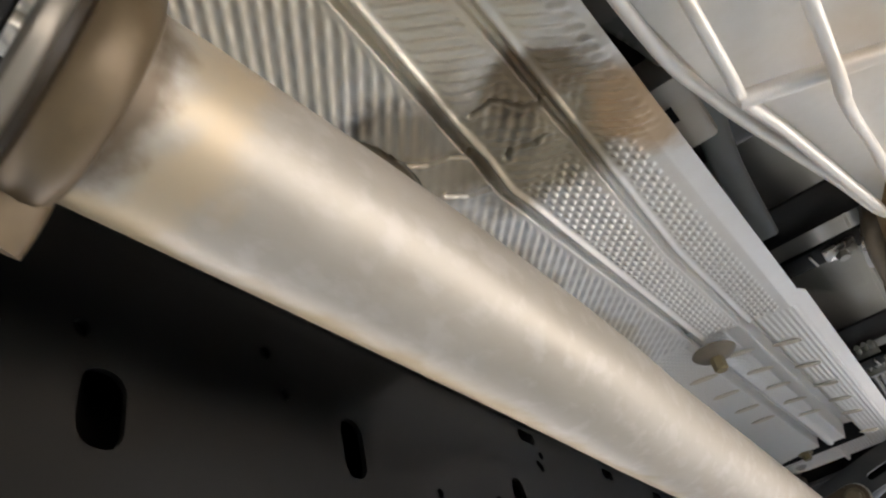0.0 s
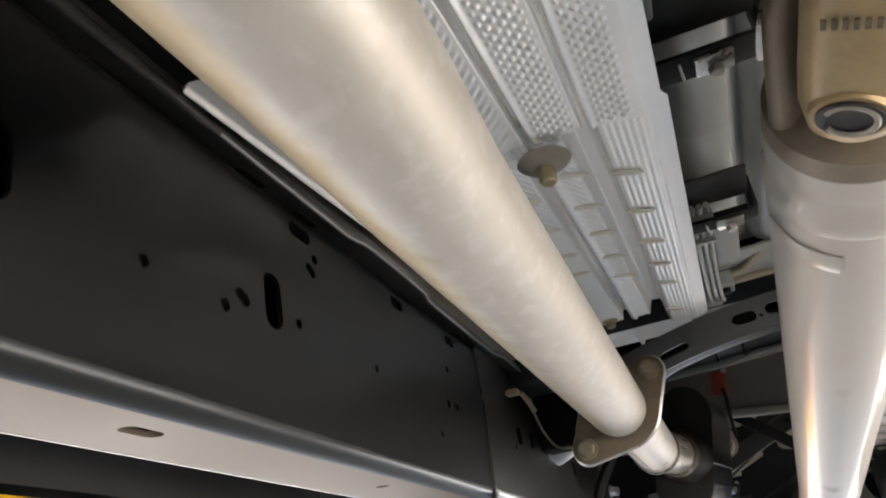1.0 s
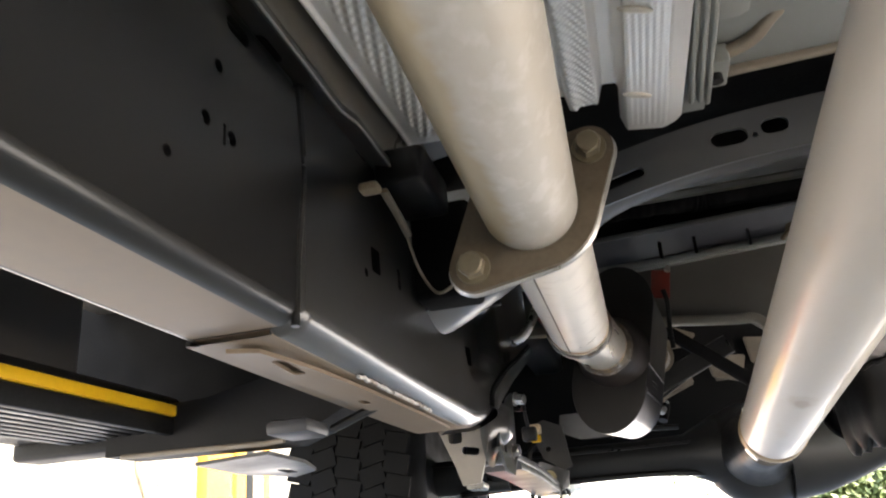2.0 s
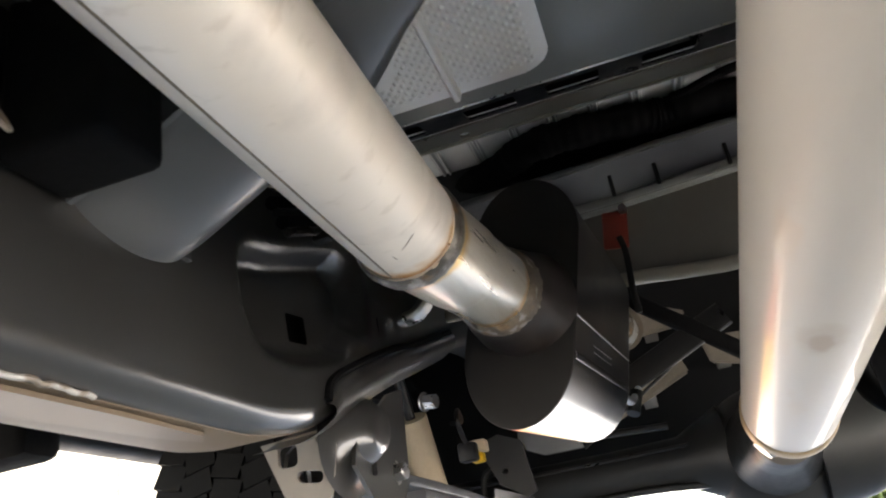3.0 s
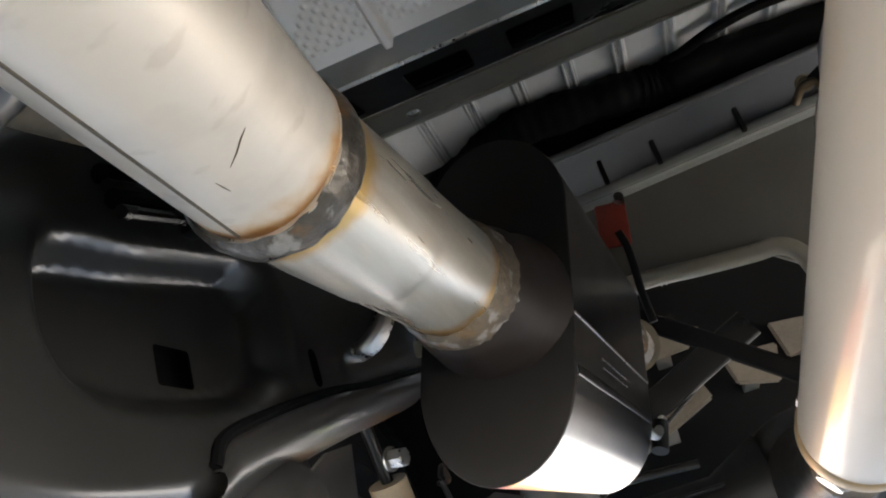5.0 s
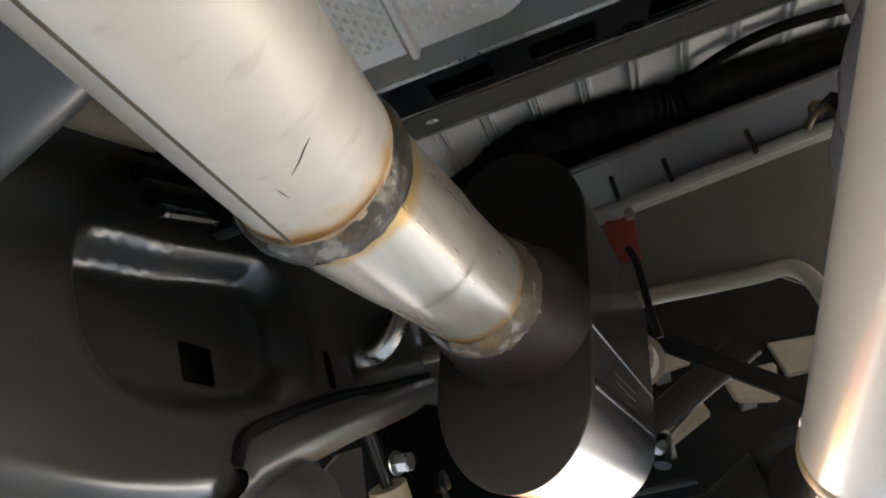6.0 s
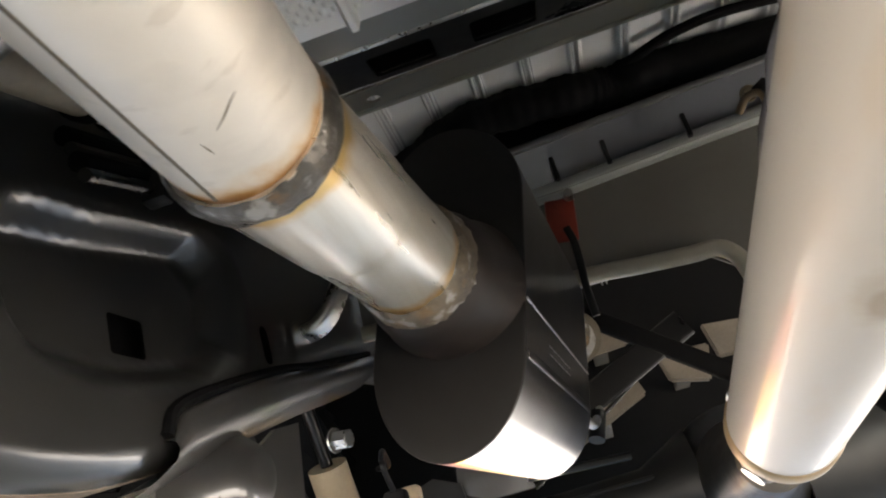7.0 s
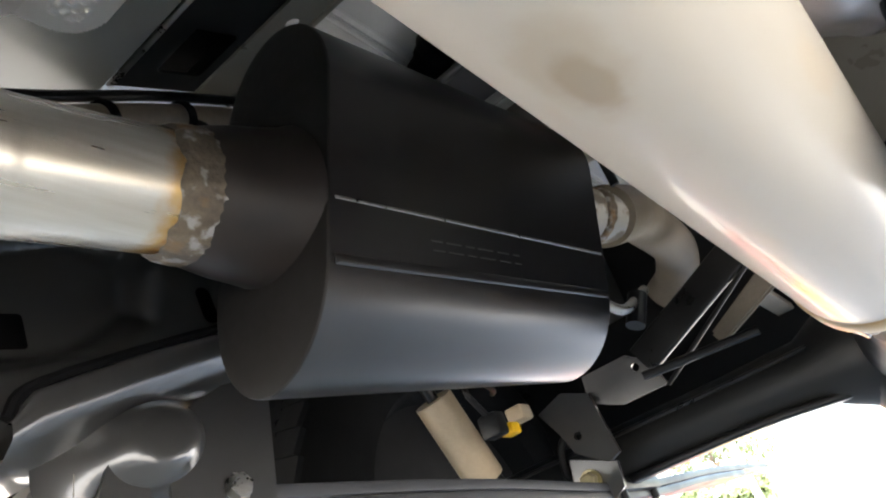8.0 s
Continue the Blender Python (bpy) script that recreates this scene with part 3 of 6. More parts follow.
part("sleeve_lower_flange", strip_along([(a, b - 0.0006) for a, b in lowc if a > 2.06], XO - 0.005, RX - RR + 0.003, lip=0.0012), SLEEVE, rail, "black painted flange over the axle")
part("sleeve_upper_flange", strip_along([(a, b) for a, b in topc], XO - 0.006, RX + 0.003), SLEEVE, rail)
part("sleeve_outer_web", plate(lowc + topc[::-1], [], 0.004, Matrix.Translation((XO - RX - 0.004, 0, 0)) @ YZ2), SLEEVE, rail)
# bright scraped weld along the sleeve's underside
rnd = random.Random(4)
for y0, y1, x0 in ((1.262, 1.34, -0.3795), (1.35, 1.47, -0.3785)):
    pts = [(x0 + rnd.uniform(-0.0012, 0.0012), y, 0.4085 + rnd.uniform(-0.0006, 0.0006)) for y in np.linspace(y0, y1, 24)]
    part("weld_seam", tube(smooth_line(pts, 2), 0.0018, 8), STUB, rail, "bare scraped weld bead")
part("lower_doubler", plate([(1.135, -0.400), (1.20, -0.391), (1.30, -0.387), (1.50, -0.385), (1.585, -0.388), (1.60, -0.398), (1.56, -0.409), (1.47, -0.4185), (1.30, -0.4225), (1.18, -0.4225), (1.125, -0.4185)], [moved(stadium(0.050, 0.010, 0.0045, 4), 1.185, -0.403, -6), moved(stadium(0.020, 0.008, 0.0035, 3), 1.35, -0.408)], 0.003, Matrix(((0, 1, 0, 0), (1, 0, 0, 0), (0, 0, 1, 0.4035), (0, 0, 0, 1)))), FLANGE_TAN, rail, "doubler plate under the flange, tan as reflected ground")
part("sleeve_joint", tube(smooth_line([(RX - 0.001, 1.117, 0.412), (RX - 0.001, 1.119, 0.45), (RX - 0.001, 1.122, 0.47), (RX - 0.001, 1.130, 0.52), (RX - 0.001, 1.128, 0.56), (RX - 0.001, 1.124, 0.59)], 5), 0.003, 8), FRAME, rail)

# far rail, mirrored about the drive line
far_rail = holder("frame_rail", label="black painted steel frame rail on the far side", category="frame rail")
part("web", box(0.53, 0.605, -0.9, 1.7, 0.41, 0.60, 0.01), FRAME, far_rail)

# ---- body over the frame ----
# stamped strips between the rail and the heat shield
def strip(name, sections, mat, label, holes=()):
    """A sheet drawn along y through cross-sections of (x, z) points."""
    bm = bmesh.new()
    rows = [[bm.verts.new((x, y, z)) for x, z in pts] for y, pts in sections]
    for a, b in zip(rows, rows[1:]):
        for j in range(len(a) - 1):
            bm.faces.new((a[j], a[j + 1], b[j + 1], b[j]))
    return part(name, bm, mat, brace, label, 50)
brace = holder("body_brace", label="dark stamped body brace along the top of the rail", category="brace")
secs = []
for y in np.linspace(-0.9, 1.40, 230):
    j = 0.0055 * (1 / (1 + math.exp(-(y - 0.790) / 0.004)) - 1 / (1 + math.exp(-(y - 0.940) / 0.004)) + 1 / (1 + math.exp(-(y - 1.180) / 0.004)))
    secs.append((y, [(-0.40, 0.603), (-0.378, 0.602), (-0.371, 0.600), (-0.362 + j * 0.6, 0.5965), (-0.3555 + j, 0.5935), (-0.3530 + j, 0.5925), (-0.3512 + j, 0.5930), (-0.3505 + j, 0.5950), (-0.3510 + j, 0.600)]))
edge_strip = strip("joggled_strip", secs, HANGER, "dark strip with a joggled rolled edge")
# Grey rim stands in for light reflected along the rolled edge.
part("rolled_edge", tube([(q[6][0], y, q[6][1]) for y, q in secs if y > 0.60], 0.0011, 8), PAN, edge_strip, "thin light edge painted as a reflection")
for y in (0.665, 0.738, 1.085, 1.248, 1.29):
    part("strip_slot", plate(stadium(0.030 if y != 1.29 else 0.014, 0.009, 0.0042, 4), [], 0.0008, basis((-0.369, y, 0.5978), (0, 1, 0), (0.95, 0, -0.30))), VOID, edge_strip, "dark slot")
secs = []
for y in np.linspace(-0.9, 1.40, 46):
    secs.append((y, [(-0.350, 0.599), (-0.3535, 0.606), (-0.3555, 0.616), (-0.3555, 0.630), (-0.353, 0.642), (-0.347, 0.652), (-0.335, 0.660), (-0.310, 0.664)]))
strip("concave_strip", secs, STRIP_OLIVE, "dark olive concave wall beside the shield")
secs = []
for y in np.linspace(-0.9, 0.575, 30):
    secs.append((y, [(-0.362, 0.606), (-0.350, 0.612), (-0.325, 0.606), (-0.300, 0.590), (-0.280, 0.572), (-0.272, 0.566), (-0.266, 0.568), (-0.262, 0.576)]))
strip("inner_brace", secs, MATT, "dark smooth curved brace in front of the shield")
part("brace_slot", box(-0.342, -0.318, 0.405, 0.455, 0.598, 0.606, 0.002, m=Matrix.Translation((0, 0, -0.0015))), BLACK, brace, "dark rectangular opening")
# Near-black block added where the space beyond the sill lies in shade.
tagged(link_bm("inner_sill", box(-0.90, -0.375, 1.46, 1.60, 0.62, 0.734, 0.01), VOID), "near-black block filling the dark end of the inner sill", "sill", kind="structure")
tagged(link_bm("inner_sill", box(-0.90, -0.375, -1.6, 1.459, 0.625, 0.734, 0.01), SILL_BROWN), "brown inner sill above the frame rail", "sill", kind="structure")

# Near-black sheet that paints the deep shade between shield and arch.
tagged(link_bm("tunnel_shade_sheet", box(-0.40, 0.50, 1.372, 1.60, 0.715, 0.734, 0.004), VOID), "near-black sheet painting the shade under the rear cab", "underbody", kind="structure")
tagged(link_bm("ceiling_cab_floor", box(-0.95, 1.05, -1.6, 1.62, 0.735, 0.76, 0.004), PAN), "grey sealed underside of the cab floor", "floor pan", kind="structure")
bm = bmesh.new()
prof, x, k = [], -0.941, 0
while x < 1.0:
    for dx, dz in ((0.0, 0.0), (0.042, 0.0), (0.0435, -0.001), (0.0455, -0.007), (0.047, -0.008), (0.0485, -0.007), (0.0505, -0.001), (0.052, 0.0), (0.0535, -0.001), (0.0555, -0.007), (0.057, -0.008), (0.0585, -0.007), (0.0605, -0.001)):
        prof.append((x + dx, 0.905 + dz))
    x += 0.063
rows = [[bm.verts.new((a, y, b)) for a, b in prof] for y in (1.64, 2.4, 3.38)]
for r0, r1 in zip(rows, rows[1:]):
    for j in range(len(prof) - 1):
        bm.faces.new((r0[j], r0[j + 1], r1[j + 1], r1[j]))
tagged(link_bm("ceiling_bed_floor", bm, BED, angle=20), "grey painted ribbed underside of the pickup bed", "bed floor", kind="structure")
# Unseen cover and gap panel added to keep sky light off the underside.
tagged(link_bm("bed_cover", box(-0.96, 1.06, 1.58, 3.4, 0.95, 0.97, 0.002), BLACK), "unseen dark sheet over the bed floor blocking the sky", "bed floor", kind="structure")
tagged(link_bm("wall_cab_gap_block", box(-0.96, 1.06, 1.60, 1.63, 0.76, 0.95, 0.002), MATT), "added dark panel blocking sky light between cab and bed", "panel", kind="structure")

tagged(link_bm("rear_cab_pan", box(-0.43, 0.53, 1.63, 1.825, 0.757, 0.762, 0.001), PAN), "light grey pan ahead of the bed cross member", "floor pan", kind="structure")

# ---- exhaust ----
exhaust = holder("exhaust_pipe", label="welded aluminised steel exhaust pipe with a bolted flange", category="exhaust pipe")
def front_axis(y):
    n = max(0.0, 0.55 - y)
    return Vector((-0.2093 - 0.028 * (y - 0.8) + 0.053 * n - 0.307 * n * n, y, 0.4843 + 0.0353 * (y - 0.8) - 0.034 * n + 0.265 * n * n))
part("front_pipe", tube([front_axis(y) for y in np.linspace(0.165, 1.19, 30)], 0.0342, 48), PIPE, exhaust, "dull aluminised front pipe")
A1, B1 = Vector((-0.2186, 1.2, 0.5005)), Vector((-0.2206, 1.565, 0.5020))
mid_pipe = part("mid_pipe", tube([A1.lerp(B1, k / 12) for k in range(13)], 0.0353, 48), PIPE_MID, exhaust, "aluminised middle pipe with a drawn seam")
seam_n = Vector((math.cos(radians(-112)), 0, math.sin(radians(-112))))
part("drawn_seam", sweep([A1 + seam_n * 0.0351, B1 + seam_n * 0.0351 - Vector((0, 0.004, 0))], [(0.0011 * c, 0.0006 * q) for c, q in circle(1, 8)], up=seam_n), FLANGE, mid_pipe, "thin dark seam line")
def on_pipe(s, angle, r=0.0354):
    return A1 + (B1 - A1).normalized() * s + Vector((math.cos(radians(angle)), 0, math.sin(radians(angle)))) * r
for pts in (((0.314, -57), (0.316, -63), (0.319, -69), (0.3225, -77)), ((0.3253, -89), (0.329, -88), (0.3323, -87))):
    part("scratch", tube([on_pipe(*p) for p in pts], 1, 6, [0.0001] + [0.0003] * (len(pts) - 2) + [0.0001]), FLANGE, mid_pipe)
C1, C2 = Vector((-0.2208, 1.56, 0.4995)), Vector((-0.2035, 1.745, 0.5140))
part("coupling_pipe", tube([C1.lerp(C2, k) for k in (0, 0.2, 0.4, 0.50, 0.515, 0.53, 0.545, 0.56, 0.7, 0.85, 1.0)], 1, 48, [0.0356, 0.0356, 0.0356, 0.0356, 0.0355, 0.0350, 0.0347, 0.0347, 0.0347, 0.0348, 0.0349]), BARE, exhaust, "bare shiny coupling pipe with heat tint")
mid_d = (B1 - A1).normalized()
def bead(p, way, r, half, high, seed, grain=0.2):
    """A weld bead with an uneven width and height."""
    way = Vector(way).normalized()
    a0 = way.orthogonal().normalized()
    b0 = way.cross(a0)
    bm = bmesh.new()
    N, K = 160, 10
    rings = []
    for i in range(N):
        a = 2 * math.pi * i / N
        d = a0 * math.cos(a) + b0 * math.sin(a)
        q = Vector((math.cos(a) * 1.3, math.sin(a) * 1.3, seed * 7.1))
        w = 1 + grain * noise.noise(q * 3)
        h = 1 + grain * 1.3 * noise.noise(q * 7 + Vector((3, 1, 0)))
        sh = half * 0.2 * noise.noise(q * 4 + Vector((9, 2, 5)))
        row = []
        for k in range(K + 1):
            u = 2 * k / K - 1
            lump = 0.10 * noise.noise(Vector((math.cos(a) * 9, math.sin(a) * 9, u * 2.2 + seed)))
            row.append(bm.verts.new(Vector(p) + way * (half * w * u + sh) + d * (r - 0.001 + high * h * (1 - u * u) ** 0.5 * (1 + lump))))
        rings.append(row)
    for i in range(N):
        r0, r1 = rings[i], rings[(i + 1) % N]
        for k in range(K):
            bm.faces.new((r0[k], r0[k + 1], r1[k + 1], r1[k]))
    return bm
part("pipe_weld", bead((-0.2205, 1.5685, 0.5004), (0.04, 1, 0.04), 0.0366, 0.0088, 0.0028, 3, 0.14), WELD, exhaust, "dark welded ring with heat-tinted edges")
# clamp round the pipe in front
def ring(p, way, r, w, t, n=48):
    way = Vector(way).normalized()
    P = Vector(p)
    return tube([P - way * w / 2, P - way * w / 2 + way * 0.002, P + way * w / 2 - way * 0.002, P + way * w / 2], 1, n, [r, r + t, r + t, r])
fd = (front_axis(0.5) - front_axis(0.0)).normalized()
clamp = holder("pipe_clamp", label="oily brown band clamp on the front exhaust pipe", category="clamp")
def turned(ys, rs, n=56):
    return tube([front_axis(y + 0.009) for y in ys], 1, n, rs)
part("rear_ring", turned((0.173, 0.171, 0.167, 0.163, 0.158, 0.1548, 0.1535), (0.0335, 0.0385, 0.0415, 0.0425, 0.0415, 0.039, 0.034)), CLAMPB, clamp, "rounded oily brown ring")
part("front_ring", turned((0.1510, 0.1503, 0.1488, 0.1470, 0.1450, 0.1437, 0.1428), (0.034, 0.0372, 0.0390, 0.0395, 0.0390, 0.0372, 0.028)), CLAMPG, clamp, "rounded grey ring")
part("neck", turned((0.148, 0.16, 0.1655, 0.168), (0.0345, 0.0345, 0.0345, 0.0335)), NECK, clamp, "dark neck between rings and pipe, recess shade in its colour")
lug_way = Vector((math.cos(radians(232)), 0, math.sin(radians(232))))
part("lug", sweep(smooth_line([front_axis(0.170) + lug_way * 0.034, front_axis(0.170) + lug_way * 0.045, front_axis(0.169) + lug_way * 0.053], 4), stadium(0.028, 0.020, 0.009, 5), up=(0, 1, 0)), CLAMPB, clamp, "rounded clamp lug")
part("upstream_pipe", tube([front_axis(y) for y in np.linspace(-0.1, 0.148, 8)], 0.025, 40), MATT, clamp, "dark upstream pipe")

# two-bolt flange
fb1, fb2 = Vector((-0.173, 1.194, 0.534)), Vector((-0.265, 1.194, 0.458))
fc = (fb1 + fb2) / 2
fx = (fb1 - fb2).normalized()
L2 = (fb1 - fb2).length / 2
def hull(pts):
    """The convex outline round points in a plane."""
    pts = sorted(set((round(a, 5), round(b, 5)) for a, b in pts))
    def half(ps):
        out = []
        for p in ps:
            while len(out) > 1 and (out[-1][0] - out[-2][0]) * (p[1] - out[-2][1]) - (out[-1][1] - out[-2][1]) * (p[0] - out[-2][0]) <= 0:
                out.pop()
            out.append(p)
        return out[:-1]
    return half(pts) + half(pts[::-1])
outl = hull(moved(circle(0.0465, 40), 0, 0) + moved(circle(0.0175, 24), L2, 0) + moved(circle(0.0175, 24), -L2, 0))
fm = basis(fc + Vector((0, -0.002, 0)), fx, Vector((fx.z, 0, -fx.x)))
flange = part("flange", plate(outl, [circle(0.0345, 32)], 0.010, fm), FLANGE, exhaust, "rusty brown two-bolt flange")
for p in (fb1, fb2):
    part("flange_bolt", hexbolt(p + Vector((0, -0.002, 0)), (0, -1, 0), 0.0095, 0.009, 0.0125), BOLT, flange)
part("flange_rim", sweep([fm @ Vector((a, b, 0.008)) for a, b in outl + outl[:2]], circle(0.0022, 8), up=(0, 1, 0), caps=False), STEEL, flange, "worn bright flange edge")
part("flange_gasket", ring(A1, mid_d, 0.037, 0.014, 0.004), FLANGE, exhaust)

# ---- muffler ----
muffler = holder("muffler", label="satin black oval chambered muffler", category="muffler")
MF = Vector((-0.190, 1.815, 0.525))
MD = Vector((0.028, 0.328, 0.023)).normalized()
MU = Vector((math.sin(radians(14)), 0, math.cos(radians(14))))
mm = basis(MF, MU.cross(MD).normalized() * -1, MU)
LEAN_BACK = 0.17                 # the ends lean back towards the top
def mpt(a, b, c):
    """A point of the muffler: a across, b along its wide way, c towards the rear."""
    s = MD.cross(MU).normalized()
    u = s.cross(MD).normalized()
    return MF + s * a + u * b + MD * (c + LEAN_BACK * b)
def muffler_ring(inset, c):
    out = []
    for k in range(60):
        t = 2 * math.pi * k / 60
        s1, c1 = math.sin(t), math.cos(t)
        out.append(mpt((0.0525 - inset) * c1, (0.062 if s1 > 0 else -0.055) * (abs(s1) > 1e-6) + ((0.063 if s1 > 0 else 0.070) - inset) * s1, c))
    return out
bm = bmesh.new()
prev = None
for inset, c in ((0.0, 0.0), (0.0, 0.006), (0.0, 0.324), (0.0, 0.330)):
    vs = [bm.verts.new(p) for p in muffler_ring(inset, c)]
    if prev:
        for j in range(len(vs)):
            bm.faces.new((prev[j], prev[(j + 1) % len(vs)], vs[(j + 1) % len(vs)], vs[j]))
    prev = vs
shell = part("shell", bm, MUFFLER, muffler)
for c0, sgn, nm in ((0.0, -1, "front_cap"), (0.330, 1, "rear_cap")):
    bm = bmesh.new()
    prev = None
    for inset, d in ((0.0, 0.0), (0.0006, 0.0015), (0.002, 0.002), (0.010, 0.0032), (0.03, 0.004)):
        vs = [bm.verts.new(p) for p in muffler_ring(inset, c0 + sgn * d)]
        if prev:
            for j in range(len(vs)):
                bm.faces.new((prev[j], prev[(j + 1) % len(vs)], vs[(j + 1) % len(vs)], vs[j]))
        prev = vs
    bm.faces.new(prev)
    part(nm, bm, CAP_BLACK, muffler, "heat-dulled black end cap")
# stamped marking on the flank, below the seam
def stamp(c, b, lc, lb):
    part("stamped_bar", box(-0.0003, 0.0003, -lc / 2, lc / 2, -lb / 2, lb / 2, 0.0, m=basis(mpt(0.0527, b, c), mpt(1, 0, 0) - mpt(0, 0, 0), MD)), MARK, shell)
for c, lc in ((0.094, 0.012), (0.112, 0.016), (0.130, 0.010), (0.148, 0.018), (0.170, 0.014), (0.187, 0.008)):
    stamp(c, -0.036, lc, 0.0010)
    stamp(c + 0.002, -0.0425, lc, 0.0008)
# seam on the flank, with stamped marks beside it
S1, S2 = mpt(0.0527, -0.019, 0.004), mpt(0.0527, -0.020, 0.326)
part("shell_seam", sweep([S1, S2], [(0.0011 * c, 0.0006 * q) for c, q in circle(1, 8)], up=(1, 0, -0.2)), STEEL, shell, "bare scratched seam line")
part("shell_fold", sweep([mpt(0.0524, -0.057, 0.004), mpt(0.0524, -0.058, 0.326)], [(0.0035 * c, 0.0010 * q) for c, q in circle(1, 12)], up=mpt(1, 0, 0) - mpt(0, 0, 0)), MUFFLER, shell, "shallow fold along the shell")
# inlet neck
neck0, neck1 = C2 + (C2 - C1).normalized() * 0.006, mpt(-0.0, -0.010, 0.002)
nd = (neck1 - neck0)
part("inlet_neck", tube([neck0 + nd * k for k in (0, 0.15, 0.4, 0.7, 0.9, 1.0)], 1, 40, [0.036, 0.041, 0.045, 0.048, 0.051, 0.054], caps=False), NECK_BLACK, muffler, "scorched black inlet neck")
part("inlet_weld", bead(C2 + nd * 0.30, nd, 0.0366, 0.0255, 0.0045, 8, 0.16), WELD_RUST, muffler, "rusty lumpy weld bead")
part("outlet_neck", tube([(-0.150, 2.135, 0.588), (-0.134, 2.175, 0.583), (-0.117, 2.215, 0.578)], 0.027, 36), STUB, muffler, "flaking bare outlet stub")
part("outlet_weld", bead((-0.125, 2.195, 0.5805), (0.40, 1, -0.12), 0.027, 0.006, 0.003, 5, 0.3), WELD_RUST, muffler)
tail = holder("tail_pipe", label="weathered tan tail pipe elbow behind the muffler", category="tail pipe")
part("elbow", tube(smooth_line([(-0.118, 2.20, 0.577), (-0.125, 2.32, 0.62), (-0.150, 2.48, 0.664), (-0.158, 2.60, 0.664), (-0.186, 2.655, 0.642), (-0.222, 2.675, 0.628)], 8), 0.032, 36), TANPIPE, tail)
part("hanger_rod", tube(smooth_line([mpt(0.045, -0.065, 0.335), mpt(0.052, -0.07, 0.36), mpt(0.055, -0.05, 0.40)], 6), 0.005, 12), STEEL, tail, "plated hanger rod")
rod_end = part("rubber_hanger", tube([mpt(0.052, -0.085, 0.375), mpt(0.054, -0.055, 0.385)], 0.009, 16), BLACK, tail, "black rubber hanger")

# ---- front heat shield ----
shield = holder("heat_shield", label="embossed aluminium heat shield over the exhaust pipe", category="heat shield")
def foil_panel(name, x0, x1, y0, y1, base, grooves, emboss, parent, mat, dx=0.0011, dy=0.0013, ribs=(), label="", crush=None, edge=0.004, corner=0.0, notch=None):
    """Embossed foil as real relief: x across, y along; base(x, y) gives the height, grooves pressed channels (x, half width, height)."""
    nx, ny = int((x1 - x0) / dx) + 2, int((y1 - y0) / dy) + 2
    X, Y = np.meshgrid(np.linspace(x0, x1, nx), np.linspace(y0, y1, ny))
    Z = base(X, Y)
    flat = np.ones_like(X)
    for gx, gw, gh in grooves:
        d = np.abs(X - (gx(Y) if callable(gx) else gx))
        w = np.clip(1.6 - 1.6 * d / gw, 0, 1)
        w = w * w * (3 - 2 * w)
        Z += gh * w
        flat *= 1 - np.clip(2 - 1.6 * d / gw, 0, 1)
    for ry, rx0, rx1, rh in ribs:
        w = np.exp(-((Y - ry - 0.10 * (X - rx0)) / 0.004) ** 2) * np.clip((X - rx0) / 0.006, 0, 1) * np.clip((rx1 - X) / 0.006, 0, 1)
        Z -= rh * w
        flat *= 1 - 0.9 * w
    edge_d = np.minimum(np.minimum(X - x0, x1 - X), np.minimum(Y - y0, y1 - Y))
    flat *= np.clip((edge_d - edge) / 0.003, 0, 1)
    Z -= emboss(X, Y) * flat
    if crush:
        Z += crush(X, Y)
    co = np.stack([X, Y, Z], -1).reshape(-1, 3)
    idx = np.arange(nx * ny).reshape(ny, nx)
    faces = np.stack([idx[:-1, :-1], idx[:-1, 1:], idx[1:, 1:], idx[1:, :-1]], -1).reshape(-1, 4)
    if notch:
        mid = co[faces].mean(1)
        faces = faces[~((mid[:, 0] > notch[0]) & (mid[:, 0] < notch[1]) & (mid[:, 1] > notch[2]))]
    if corner:
        # round the corners of the sheet
        cx, cy = co[faces].mean(1)[:, 0], co[faces].mean(1)[:, 1]
        qx = np.maximum(np.abs(cx - (x0 + x1) / 2) - (x1 - x0) / 2 + corner, 0)
        qy = np.maximum(np.abs(cy - (y0 + y1) / 2) - (y1 - y0) / 2 + corner, 0)
        faces = faces[np.hypot(qx, qy) <= corner]
    return part_from(name, co, faces, mat, parent, label, 80)


